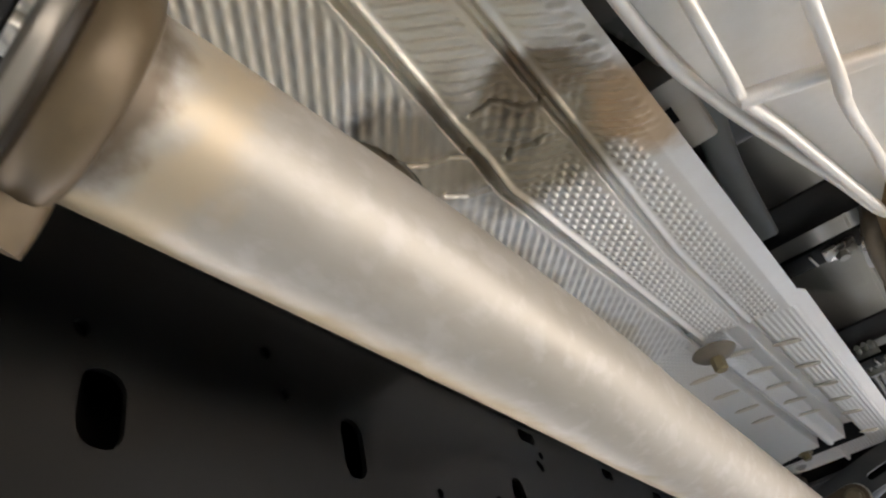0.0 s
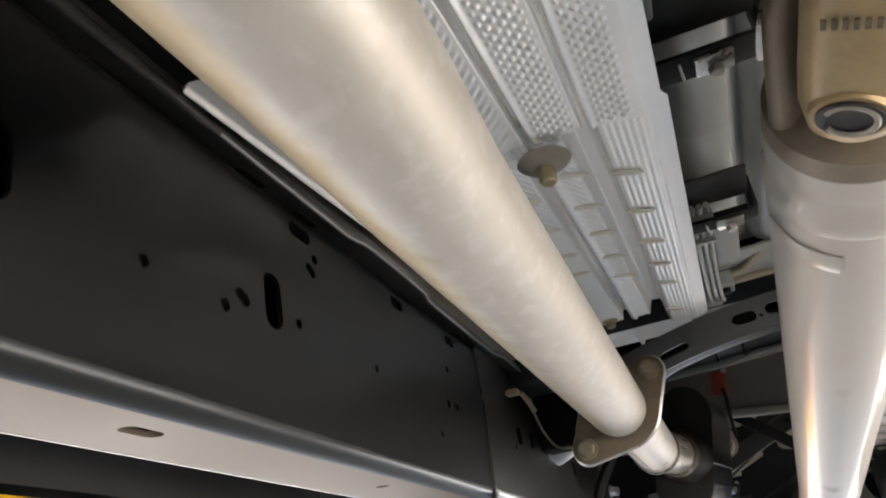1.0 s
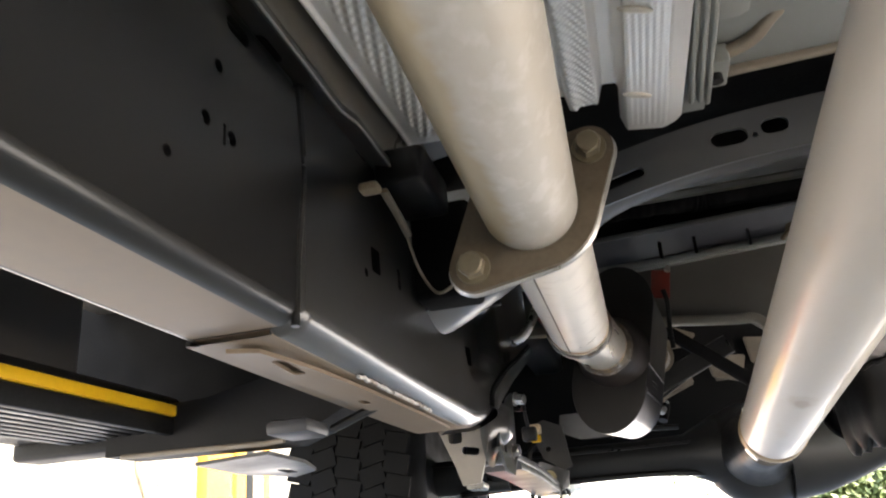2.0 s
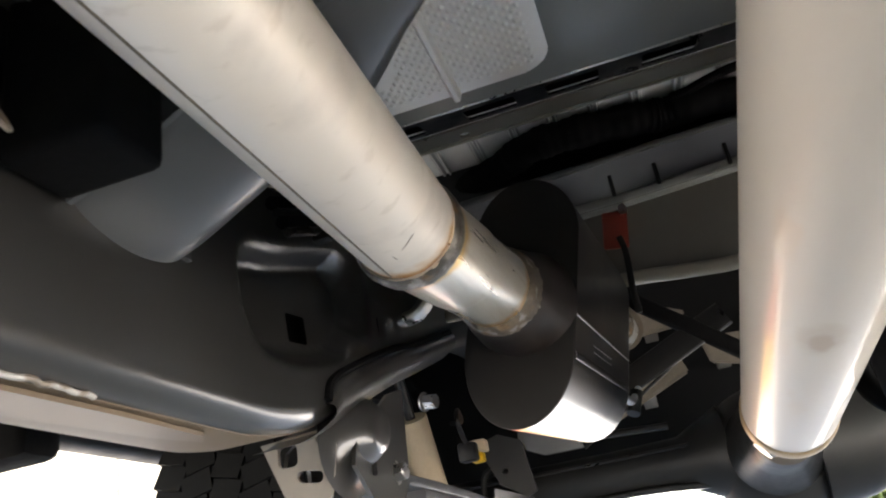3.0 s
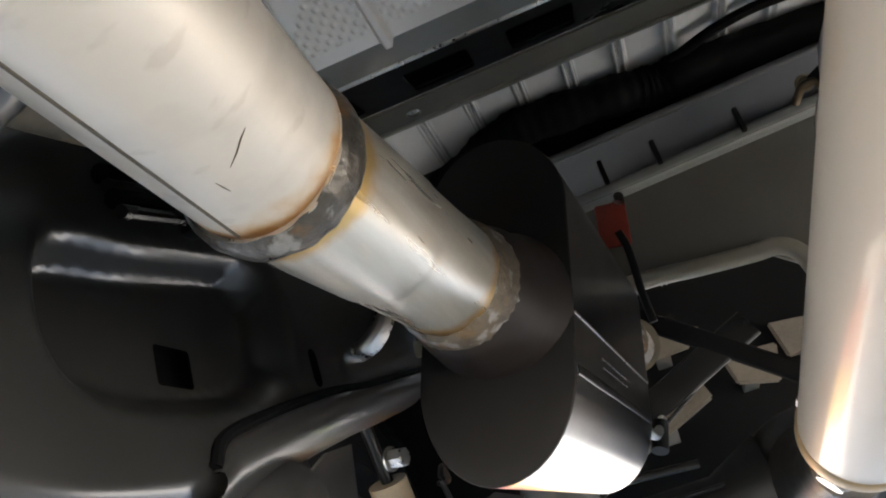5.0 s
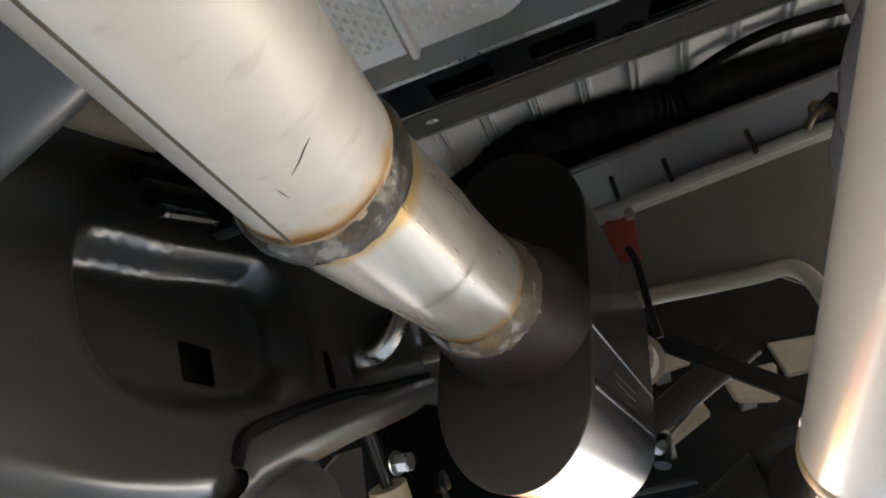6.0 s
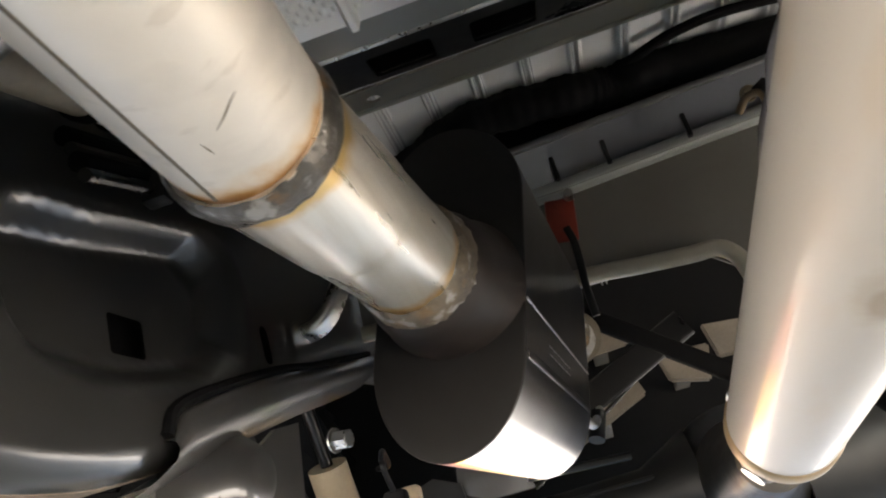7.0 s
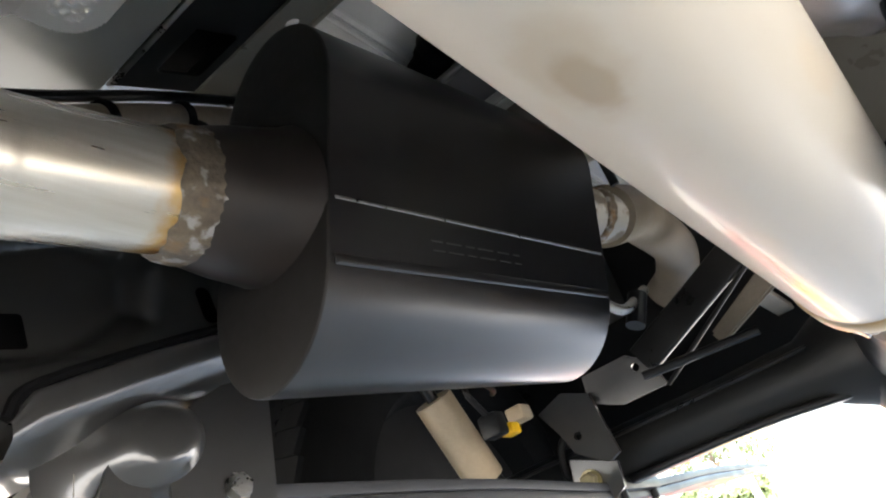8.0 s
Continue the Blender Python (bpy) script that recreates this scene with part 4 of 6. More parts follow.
def studs(X, Y, p=0.0084, q=0.0098, h=0.0022):
    """Round studs towards the rear; pressed bars in front, slanting one way left of the first crease and the other way right of it."""
    a = np.clip(np.cos(2 * np.pi * X / p) * np.cos(2 * np.pi * Y / q) * 1.5 - 0.05, 0, 1)
    left = np.cos(2 * np.pi * (0.77 * X + 0.65 * Y) / 0.0064) * (0.75 + 0.25 * np.cos(2 * np.pi * (Y - X) / 0.021))
    right = np.cos(2 * np.pi * (0.83 * Y - 0.56 * X) / 0.0068) * (0.8 + 0.2 * np.cos(2 * np.pi * (X + 0.6 * Y) / 0.0090))
    check = np.cos(2 * np.pi * (0.83 * Y - 0.56 * X) / 0.0090) + np.cos(2 * np.pi * (0.77 * X + 0.65 * Y) / 0.0066)
    side = np.clip((X - crease_1(Y)) / 0.004, 0, 1)
    back = np.clip((Y - 0.395) / 0.02, 0, 1) * side
    burn = np.exp(-(((X + 0.14) / 0.030) ** 2 + ((Y - 0.355) / 0.028) ** 2) ** 3)
    worn = 1 - 0.8 * np.exp(-(((X + 0.19) / 0.06) ** 2 + ((Y - 0.36) / 0.05) ** 2) ** 2)
    clear = np.clip((np.minimum(np.abs(X - crease_1(Y) - 0.0015), np.abs(X - crease_2(Y) - 0.0015)) - 0.0075) / 0.002, 0, 1)
    bars = 0.00110 * ((1 - side) * left + side * ((1 - burn) * right + 0.5 * burn * check)) * (worn + (1 - worn) * burn)
    plain = np.clip((-0.1065 - X) / 0.004, 0, 1)
    return clear * (back * plain * h * a + (1 - back) * bars)


def crease_1(Y):
    return -0.1825 + 0.135 * np.maximum(0.40 - Y, 0)


def crease_2(Y):
    return -0.1405 + 0.06 * np.maximum(0.55 - Y, 0)


def crease_3(Y):
    return -0.245 + 0.038 * np.exp(-((Y - 0.33) / 0.07) ** 2)


def even_studs(X, Y, p=0.0105, q=0.0135, h=0.0020):
    a = np.cos(2 * np.pi * X / p) * np.cos(2 * np.pi * Y / q)
    return h * np.clip(a * 1.5 - 0.05, 0, 1)


def cords(X, Y, p=0.0052, h=0.00048):
    """Fine cords along the panel, with a fine cross hatch."""
    w = np.clip((X + 0.136) / 0.004, 0, 1)
    return h * (w * np.cos(2 * np.pi * X / p) * (0.5 + 0.5 * np.cos(2 * np.pi * Y / 0.0065)) + (1 - w) * 2.0 * np.cos(2 * np.pi * (X + 0.35 * Y) / 0.0075) * np.cos(2 * np.pi * (Y - 0.2 * X) / 0.0085))


def shield_base(X, Y):
    z = 0.585 + 0.082 * (Y - 0.72)
    z = z + np.where(X < -0.285, -0.25 * (-0.285 - X), 0) + np.where(X > -0.10, 0.3 * (X + 0.10), 0)
    return z + 0.010 * np.sin((X + 0.30) / 0.21 * np.pi)


def fold(a):
    """Sharp folds: a wave with straight flanks."""
    return np.abs((a % 1.0) * 2 - 1) - 0.5


def along(X, Y, pts):
    """Distance from a bent line."""
    d = np.full_like(X, 9.0)
    for (xa, ya), (xb, yb) in zip(pts, pts[1:]):
        ux, uy = xb - xa, yb - ya
        s = np.clip(((X - xa) * ux + (Y - ya) * uy) / (ux * ux + uy * uy), 0, 1)
        d = np.minimum(d, np.hypot(X - xa - s * ux, Y - ya - s * uy))
    return d


SPLITS = [[(-0.208, 0.330), (-0.196, 0.346), (-0.186, 0.351), (-0.178, 0.362)], [(-0.160, 0.332), (-0.149, 0.332), (-0.139, 0.346), (-0.130, 0.350)],
          [(-0.166, 0.376), (-0.160, 0.370), (-0.148, 0.374), (-0.141, 0.371)], [(-0.205, 0.375), (-0.198, 0.384), (-0.186, 0.388)]]


def crumple(X, Y):
    k = np.exp(-(((X + 0.15) / 0.085) ** 2 + ((Y - 0.37) / 0.065) ** 2) ** 2)
    u = fold((X * 0.7 + Y) / 0.075 + 0.25 * np.sin(X * 45))
    v = fold((X - 0.4 * Y) / 0.062 + 0.3 * np.sin(Y * 50 + X * 20))
    z = k * (0.0032 * u + 0.0028 * v)
    for pts in SPLITS:
        d = along(X, Y, pts)
        z = z + 0.0032 * np.exp(-(d / 0.0010) ** 2) - 0.0006 * np.exp(-((d - 0.003) / 0.0014) ** 2)
    return z


def ridged(X, Y):
    """The panel's height with a rounded ridge beside each crease."""
    z = shield_base(X, Y) - 0.004
    for at, w, hgt in ((crease_1(Y) + 0.0048, 0.0021, 0.0026), (crease_2(Y) + 0.0046, 0.0020, 0.0020)):
        z = z - hgt * np.exp(-((X - at) / w) ** 2)
    return z


front_panel = foil_panel("front_panel", -0.262, -0.0875, 0.02, 0.728, ridged, [(crease_1, 0.0036, 0.0058), (crease_2, 0.0032, 0.0052), (crease_3, 0.0034, 0.0060)],
    studs, shield, SCORCH, dx=0.0008, dy=0.0009, label="studded aluminium panel, crumpled and scorched", crush=crumple)
def skirt_base(X, Y):
    k = np.clip((X + 0.345) / 0.080, 0, 1)
    z0 = 0.600 + 0.067 * (Y - 0.65)
    return z0 + (shield_base(np.full_like(X, -0.267), Y) + 0.004 - z0) * k - 0.003 * np.exp(-((X + 0.343) / 0.0022) ** 2)
def fine_dimples(X, Y):
    return 0.0009 * np.cos(2 * np.pi * (X + 0.25 * Y) / 0.0085) * (0.55 + 0.45 * np.cos(2 * np.pi * (Y - 0.3 * X) / 0.012)) * 1.9
foil_panel("left_skirt", -0.345, -0.262, 0.556, 1.335, skirt_base, [], fine_dimples, shield, FOIL, corner=0.012, edge=0.015, dx=0.0013, dy=0.0016, label="pale skirt with a plain hem along the pipe")
rear_foil = foil_panel("rear_panel", -0.290, -0.083, 0.705, 1.392, lambda X, Y: shield_base(X, Y) + 0.001 - 0.004 * np.exp(-((X + 0.181) / 0.005) ** 2), [(-0.1465, 0.0135, 0.020), (-0.191, 0.0065, 0.014)],
    cords, shield, FOIL, corner=0.022, edge=0.011, notch=(-0.4, -0.139, 1.325), label="corded aluminium panel with cross ribs")
for xa, xb, rib_ys in ((-0.137, -0.112, (0.82, 0.91, 1.002, 1.085, 1.168, 1.308)), (-0.184, -0.152, (0.80, 0.872, 0.945, 1.025, 1.102)), (-0.226, -0.198, (0.83, 0.905, 0.985, 1.055))):
    for ya in rib_ys:
        pts = [(x, ya + 0.35 * (x - xa), 0) for x in np.linspace(xa, xb, 7)]
        zs = [float(shield_base(np.array(p[0]), np.array(p[1]))) - 0.0005 for p in pts]
        part("cross_rib", sweep([(p[0], p[1], z) for p, z in zip(pts, zs)], [(0.0034 * c, 0.0020 * q) for c, q in circle(1, 10)], scales=[0.3, 0.85, 1, 1, 1, 0.85, 0.3]), RIB, rear_foil)
bm = bmesh.new()
prev = None
for r, z in ((0.0055, 0.0), (0.010, 0.0008), (0.0155, 0.0025), (0.0195, 0.0060), (0.0200, 0.0052), (0.0160, 0.0015), (0.010, -0.0004), (0.0055, -0.0012)):
    vs = [bm.verts.new((-0.176 + r * math.cos(k * math.pi / 16), 0.746 + r * math.sin(k * math.pi / 16), 0.579 + z)) for k in range(32)]
    if prev:
        for j in range(32):
            bm.faces.new((prev[j], prev[(j + 1) % 32], vs[(j + 1) % 32], vs[j]))
    prev = vs
part("retainer", bm, DUSTY, shield, "round dished brown washer")
part("shield_bolt", hexbolt((-0.176, 0.746, 0.580), (0, 0, -1), 0.0065, 0.011), BRASS, shield, "yellow zinc bolt")
part("shield_bolt", hexbolt((-0.205, 1.215, 0.612), (0, 0, -1), 0.006, 0.006, 0.010), BRASS, shield, "yellow zinc bolt")
part("shield_bolt", hexbolt((-0.262, 0.36, 0.535), (0, 0, -1), 0.008, 0.006, 0.014), BRASS, shield, "yellow zinc bolt")

# small shield behind the arched cross member
shield2 = holder("heat_shield", label="small studded aluminium heat shield with a bolted ear", category="heat shield")
def shield2_panel(X, Y):
    return 0.745 + 0.0 * X
foil_panel("panel", -0.315, -0.105, 1.585, 1.784, shield2_panel, [(-0.208, 0.006, -0.009)], lambda X, Y: even_studs(X, Y) * (np.hypot(X + 0.288, (Y - 1.697) * 0.9) > 0.042), shield2, FOIL_LIT, edge=0.014, corner=0.034)
part("ear", plate(moved(stadium(0.056, 0.052, 0.022), -0.292, 1.697), [moved(circle(0.006, 16), -0.286, 1.700)], 0.003, Matrix.Translation((0, 0, 0.733))), FOIL, shield2, "plain bolt ear")
part("ear_bolt", hexbolt((-0.286, 1.700, 0.7335), (0, 0, -1), 0.0070, 0.003, 0.011), STEEL, shield2)

# ---- drive shaft ----
def shaft_axis(y):
    return Vector((0.0309 + 0.0269 * (y - 1.2), y, 0.5033 - 0.0837 * (y - 1.2)))
SD = (shaft_axis(2.0) - shaft_axis(1.0)).normalized()
shaft = holder("drive_shaft", label="large aluminium drive shaft with cast yokes", category="drive shaft")
part("shaft_tube", tube([shaft_axis(y) for y in np.linspace(0.80, 2.185, 24)], 0.0558, 64), SHAFT, shaft)
part("yoke_disc", tube([shaft_axis(y) for y in (0.705, 0.711, 0.729)], 1, 56, [0.040, 0.053, 0.0545]), YOKE_BROWN, shaft, "brown flat yoke face")
part("balance_plate", sweep([shaft_axis(0.835) + (Vector((math.cos(a), 0, math.sin(a)))) * 0.0572 for a in np.linspace(radians(-175), radians(-115), 12)], stadium(0.0018, 0.026, 0.0008, 2), up=SD), SHAFT, shaft, "thin welded balance plate")
part("front_collar", tube([shaft_axis(y) for y in (0.727, 0.731, 0.750, 0.756, 0.776, 0.782, 0.797, 0.802)], 1, 64, [0.050, 0.054, 0.055, 0.0535, 0.0535, 0.057, 0.057, 0.0555]), SHAFT, shaft, "machined welded collar")
uj = shaft_axis(0.655)
side = SD.cross(Vector((0, 0, 1))).normalized()
upv = side.cross(SD).normalized()
cap_way = Vector((-0.42, 0.0, -0.90)).normalized()
cross_way = SD.cross(cap_way).normalized()
def loft(rings):
    """A closed skin through rings of points."""
    bm = bmesh.new()
    rv = [[bm.verts.new(p) for p in r] for r in rings]
    for a, b in zip(rv, rv[1:]):
        for j in range(len(a)):
            bm.faces.new((a[j], a[(j + 1) % len(a)], b[(j + 1) % len(a)], b[j]))
    bm.faces.new(rv[0])
    bm.faces.new(rv[-1])
    return bm
def ellipse(c, u, v, a, b, n=28, p=2.0):
    return [c + u * (a * abs(math.cos(t)) ** (2 / p) * (1 if math.cos(t) > 0 else -1)) + v * (b * abs(math.sin(t)) ** (2 / p) * (1 if math.sin(t) > 0 else -1)) for t in (2 * math.pi * k / n for k in range(n))]
for s in (1, -1):
    # the ear swells from the yoke's hub into a round boss
    c = cap_way * s
    rings = []
    for y, off, a, b in ((0.530, 0.008, 0.022, 0.022), (0.550, 0.014, 0.025, 0.026), (0.575, 0.022, 0.026, 0.027), (0.605, 0.032, 0.026, 0.022), (0.630, 0.038, 0.0265, 0.018), (0.655, 0.040, 0.0265, 0.017), (0.677, 0.040, 0.022, 0.016), (0.688, 0.039, 0.011, 0.012)):
        rings.append(ellipse(shaft_axis(y) + c * off, cross_way, c, a, b, p=2.6))
    part("gearbox_ear", loft(rings), YOKE, shaft, "tan cast ear of the gearbox yoke", 60)
    bore = tube([uj + cap_way * (0.048 * s), uj + cap_way * (0.057 * s)], 1, 32, [0.0225, 0.0195])
    part("bearing_boss", bore, YOKE, shaft)
    cap = part("bearing_cap", tube([uj + cap_way * (0.053 * s), uj + cap_way * (0.0585 * s)], 1, 28, [0.0170, 0.0165]), NECK_BLACK, shaft, "dark bearing cap with a snap ring")
    part("snap_ring", tube([uj + cap_way * (0.0585 * s) + (cross_way * math.cos(a) + SD * math.sin(a)) * 0.0125 for a in np.linspace(0.5, 5.8, 20)], 0.0018, 8), CLAMPG, cap)
for s in (1, -1):
    c = cross_way * s
    rings = []
    for y, off, a, b in ((0.727, 0.034, 0.036, 0.014), (0.715, 0.036, 0.033, 0.012), (0.695, 0.037, 0.030, 0.011), (0.665, 0.038, 0.028, 0.010), (0.640, 0.038, 0.026, 0.010), (0.620, 0.037, 0.020, 0.009), (0.611, 0.036, 0.009, 0.006)):
        rings.append(ellipse(shaft_axis(y) + c * off, cap_way, c, a, b, p=2.6))
    part("shaft_ear", loft(rings), YOKE_BROWN, shaft, "brown cast ear of the shaft yoke", 60)
    part("bearing_cap", tube([uj + cross_way * (0.04 * s), uj + cross_way * (0.050 * s)], 1, 28, [0.0185, 0.018]), STEEL, shaft)
part("gearbox_yoke", tube([shaft_axis(y) for y in (0.40, 0.525, 0.535, 0.545, 0.57, 0.61)], 1, 40, [0.025, 0.025, 0.027, 0.031, 0.032, 0.028]), YOKE, shaft, "tan oiled slip yoke with stamped numbers")
part("cross", box(-0.014, 0.014, -0.014, 0.014, -0.014, 0.014, 0.004, m=Matrix.Translation(uj)), STEEL, shaft)
for k, w in enumerate((0.003, 0.006, 0.004, 0.006, 0.005, 0.005, 0.003)):
    part("stamped_bar", box(-0.0012, 0.0012, -0.0035, 0.0035, -0.0006, 0.0006, 0.0003, 1, m=basis(shaft_axis(0.590) + cap_way * 0.0520 + cross_way * (0.0045 * (k - 3)), cross_way, SD)), FLANGE, shaft)
# rear end
part("rear_band", tube([shaft_axis(y) for y in (2.172, 2.176, 2.200, 2.206)], 1, 64, [0.0560, 0.0580, 0.0578, 0.052]), YOKE, shaft, "tan weld band")
part("rear_yoke", tube([shaft_axis(y) for y in (2.203, 2.207, 2.212, 2.225)], 1, 40, [0.0500, 0.0490, 0.040, 0.026]), FLANGE, shaft, "rusty brown rear yoke")
ruj = shaft_axis(2.262)
tilt_u = (side * 0.80 + upv * 0.60).normalized()
tilt_v = SD.cross(tilt_u).normalized()
for s in (1, -1):
    rings = []
    for y, off, a, b in ((2.210, 0.036, 0.030, 0.011), (2.228, 0.038, 0.025, 0.0095), (2.248, 0.039, 0.021, 0.009), (2.264, 0.039, 0.019, 0.009), (2.280, 0.038, 0.013, 0.008), (2.286, 0.037, 0.005, 0.005)):
        rings.append(ellipse(shaft_axis(y) + tilt_u * (off * s), tilt_v, tilt_u, a, b, p=2.6))
    part("rear_ear", loft(rings), FLANGE, shaft, "rusty brown ear of the rear yoke", 60)
    part("bearing_cap", tube([ruj + tilt_u * (0.030 * s), ruj + tilt_u * (0.049 * s)], 1, 24, [0.0145, 0.0140]), STEEL, shaft)
    part("cross_arm", tube([ruj, ruj + tilt_v * (0.034 * s)], 1, 20, [0.013, 0.0115]), STUB, shaft, "bare joint cross arm")
    cap = part("flange_cap", tube([ruj + tilt_v * (0.026 * s), ruj + tilt_v * (0.046 * s)], 1, 24, [0.0150, 0.0145]), FLANGE, shaft)
    part("strap", sweep([ruj + tilt_v * (0.037 * s) + (tilt_u * math.cos(q) - SD * math.sin(q)) * 0.0165 for q in np.linspace(-0.25, math.pi + 0.25, 16)], stadium(0.016, 0.003, 0.001, 2), up=tilt_v), BOLT, cap, "bent steel strap")
    for e in (1, -1):
        part("strap_bolt", hexbolt(ruj + tilt_v * (0.037 * s) + tilt_u * (0.023 * e) - SD * 0.002, -SD, 0.0055, 0.006), BOLT, shaft)
part("balance_weight", box(-0.004, 0.004, -0.012, 0.012, -0.0015, 0.0015, 0.001, m=basis(shaft_axis(2.15) + Vector((-0.045, 0, 0.034)), SD.cross(Vector((-0.8, 0, 0.6))), SD)), STEEL, shaft, "small welded balance weight")

# ---- gearbox housing in front of the shaft ----
gearbox = holder("gearbox_housing", label="ribbed cast aluminium gearbox tail housing", category="gearbox")
secs = []
for y, xl, zl, zb, xr, zt in ((-0.5, -0.080, 0.512, 0.500, 0.28, 0.735), (0.10, -0.078, 0.512, 0.500, 0.28, 0.735), (0.30, -0.074, 0.516, 0.506, 0.27, 0.735), (0.37, -0.066, 0.526, 0.514, 0.26, 0.735), (0.44, -0.050, 0.533, 0.520, 0.22, 0.73), (0.50, -0.034, 0.536, 0.526, 0.16, 0.72), (0.555, -0.020, 0.537, 0.533, 0.11, 0.70), (0.585, -0.006, 0.560, 0.552, 0.09, 0.68)):
    w = xr - xl
    secs.append([(xl, y, zl + 0.020), (xl, y, zl), (xl + 0.004, y, zl - 0.003), (xl + 0.16 * w, y, zb + 0.006), (xl + 0.30 * w, y, zb), (xl + 0.62 * w, y, zb), (xl + 0.85 * w, y, zb + 0.02), (xr, y, zb + 0.06), (xr, y, zt), (xl + 0.05, y, zt)])
bm = bmesh.new()
rv = [[bm.verts.new(p) for p in s] for s in secs]
for a, b in zip(rv, rv[1:]):
    for j in range(len(a)):
        bm.faces.new((a[j], a[(j + 1) % len(a)], b[(j + 1) % len(a)], b[j]))
bm.faces.new(rv[0]); bm.faces.new(rv[-1])
part("housing", bm, CAST, gearbox, angle=28)
for pts in ([(-0.054, 0.0, 0.503), (-0.054, 0.32, 0.506), (-0.054, 0.375, 0.516), (-0.045, 0.42, 0.522), (-0.018, 0.555, 0.532)], [(-0.018, 0.0, 0.498), (-0.018, 0.35, 0.505), (-0.018, 0.415, 0.514), (-0.012, 0.48, 0.522), (-0.006, 0.565, 0.534)], [(0.05, 0.0, 0.494), (0.05, 0.42, 0.510), (0.045, 0.56, 0.532)], [(0.12, 0.0, 0.494), (0.11, 0.42, 0.512), (0.08, 0.56, 0.535)]):
    part("rib", sweep(smooth_line(pts, 5), stadium(0.0055, 0.009, 0.0024, 4)), CAST, gearbox, "thin casting rib")
part("rim", sweep(smooth_line([(-0.079, -0.4, 0.510), (-0.077, 0.1, 0.510), (-0.073, 0.30, 0.514), (-0.065, 0.37, 0.524), (-0.049, 0.44, 0.531), (-0.033, 0.50, 0.534), (-0.018, 0.56, 0.536), (-0.004, 0.585, 0.556)], 5), stadium(0.006, 0.010, 0.0028, 4)), CAST, gearbox, "thin cast rim")
part("cross_rib", sweep([(-0.056, 0.375, 0.514), (0.02, 0.40, 0.511), (0.14, 0.41, 0.512)], stadium(0.008, 0.008, 0.003, 3)), CAST, gearbox)
part("seal", tube([shaft_axis(0.585) + Vector((0, -0.012, 0.0)), shaft_axis(0.50)], 0.031, 32), BLACK, gearbox)

# ---- arched cross member ----
arch = holder("cross_member", label="glossy grey-black arched steel cross member with oval holes", category="cross member")
curve = smooth_line([(-0.40, 0.500, 0), (-0.36, 0.505, 0), (-0.31, 0.530, 0), (-0.25, 0.562, 0), (-0.16, 0.588, 0), (-0.06, 0.607, 0), (0.05, 0.615, 0), (0.16, 0.615, 0), (0.28, 0.600, 0), (0.40, 0.560, 0), (0.53, 0.505, 0)], 5)
lowl = [(p.x, p.y) for p in curve]
upl = [(a, b + 0.052) for a, b in lowl]
XZ = Matrix(((1, 0, 0, 0), (0, 0, -1, 1.432), (0, 1, 0, 0), (0, 0, 0, 1)))
arch_holes = [moved(stadium(0.036, 0.017, 0.0085), -0.036, 0.636, 3), moved(stadium(0.026, 0.017, 0.0085), 0.008, 0.641, 3), moved(stadium(0.044, 0.011, 0.0055), -0.145, 0.612, 14), moved(circle(0.003, 10), -0.012, 0.634), moved(stadium(0.036, 0.017, 0.0085), 0.14, 0.641)]
part("front_web", plate(lowl + upl[::-1], arch_holes, 0.004, XZ), ARCH, arch)
belly = [(p.x, p.y) for p in smooth_line([(dy, dz, 0) for dy, dz in ((0.0, 0.012), (0.001, 0.004), (0.005, 0.000), (0.016, -0.002), (0.028, -0.001), (0.034, 0.002), (0.036, 0.006), (0.036, 0.012))], 4)]
bm = bmesh.new()
def belly_reach(x):
    """The member is deep where it meets the rail and shallow over the middle."""
    k = max(0.0, min(1.0, (x + 0.24) / 0.10))
    return 1 - k * k * (3 - 2 * k)
rows = []
for a, b in lowl:
    f = belly_reach(a)
    rows.append([bm.verts.new((a, 1.428 + dy * (1 + 1.9 * f), b + dz * (1 + 0.7 * f) - 0.006 * f * math.sin(math.pi * min(1, dy / 0.036)))) for dy, dz in belly])
for a, b in zip(rows, rows[1:]):
    for j in range(len(belly) - 1):
        bm.faces.new((a[j], a[j + 1], b[j + 1], b[j]))
part("lower_skin", bm, ARCH, arch, "narrow olive lower lip", 60)
part("lip", sweep(smooth_line([(-0.398, 1.44, 0.500), (-0.392, 1.50, 0.494), (-0.385, 1.532, 0.500), (-0.37, 1.540, 0.504)], 5), stadium(0.010, 0.005, 0.002, 3)), STEEL, arch, "bare worn lip")
# Rear web near-black: the shade behind the oval holes is in its colour.
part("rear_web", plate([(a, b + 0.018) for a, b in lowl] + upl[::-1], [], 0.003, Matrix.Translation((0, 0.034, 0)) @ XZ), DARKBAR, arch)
part("rail_gusset", plate([(0, 0), (0.10, 0.0), (0.085, 0.06), (0.0, 0.09)], [], 0.004, basis((-0.364, 1.435, 0.507), (0, 1, 0), (0, 0, 1))), ARCH, arch)

# Unseen skin added over the webs to keep light out of the holes.
bm = bmesh.new()
rows = [[bm.verts.new((a, 1.430, b)), bm.verts.new((a, 1.466, b))] for a, b in upl]
for a, b in zip(rows, rows[1:]):
    bm.faces.new((a[0], a[1], b[1], b[0]))
part("shade_skin", bm, MATT, arch)

# ---- grey tunnel side, brackets and lines beside the heat shield ----
def bm_join(parts):
    out = bmesh.new()
    for b in parts:
        me = bpy.data.meshes.new("tmp")
        b.to_mesh(me)
        b.free()
        out.from_mesh(me)
        bpy.data.meshes.remove(me)
    return out
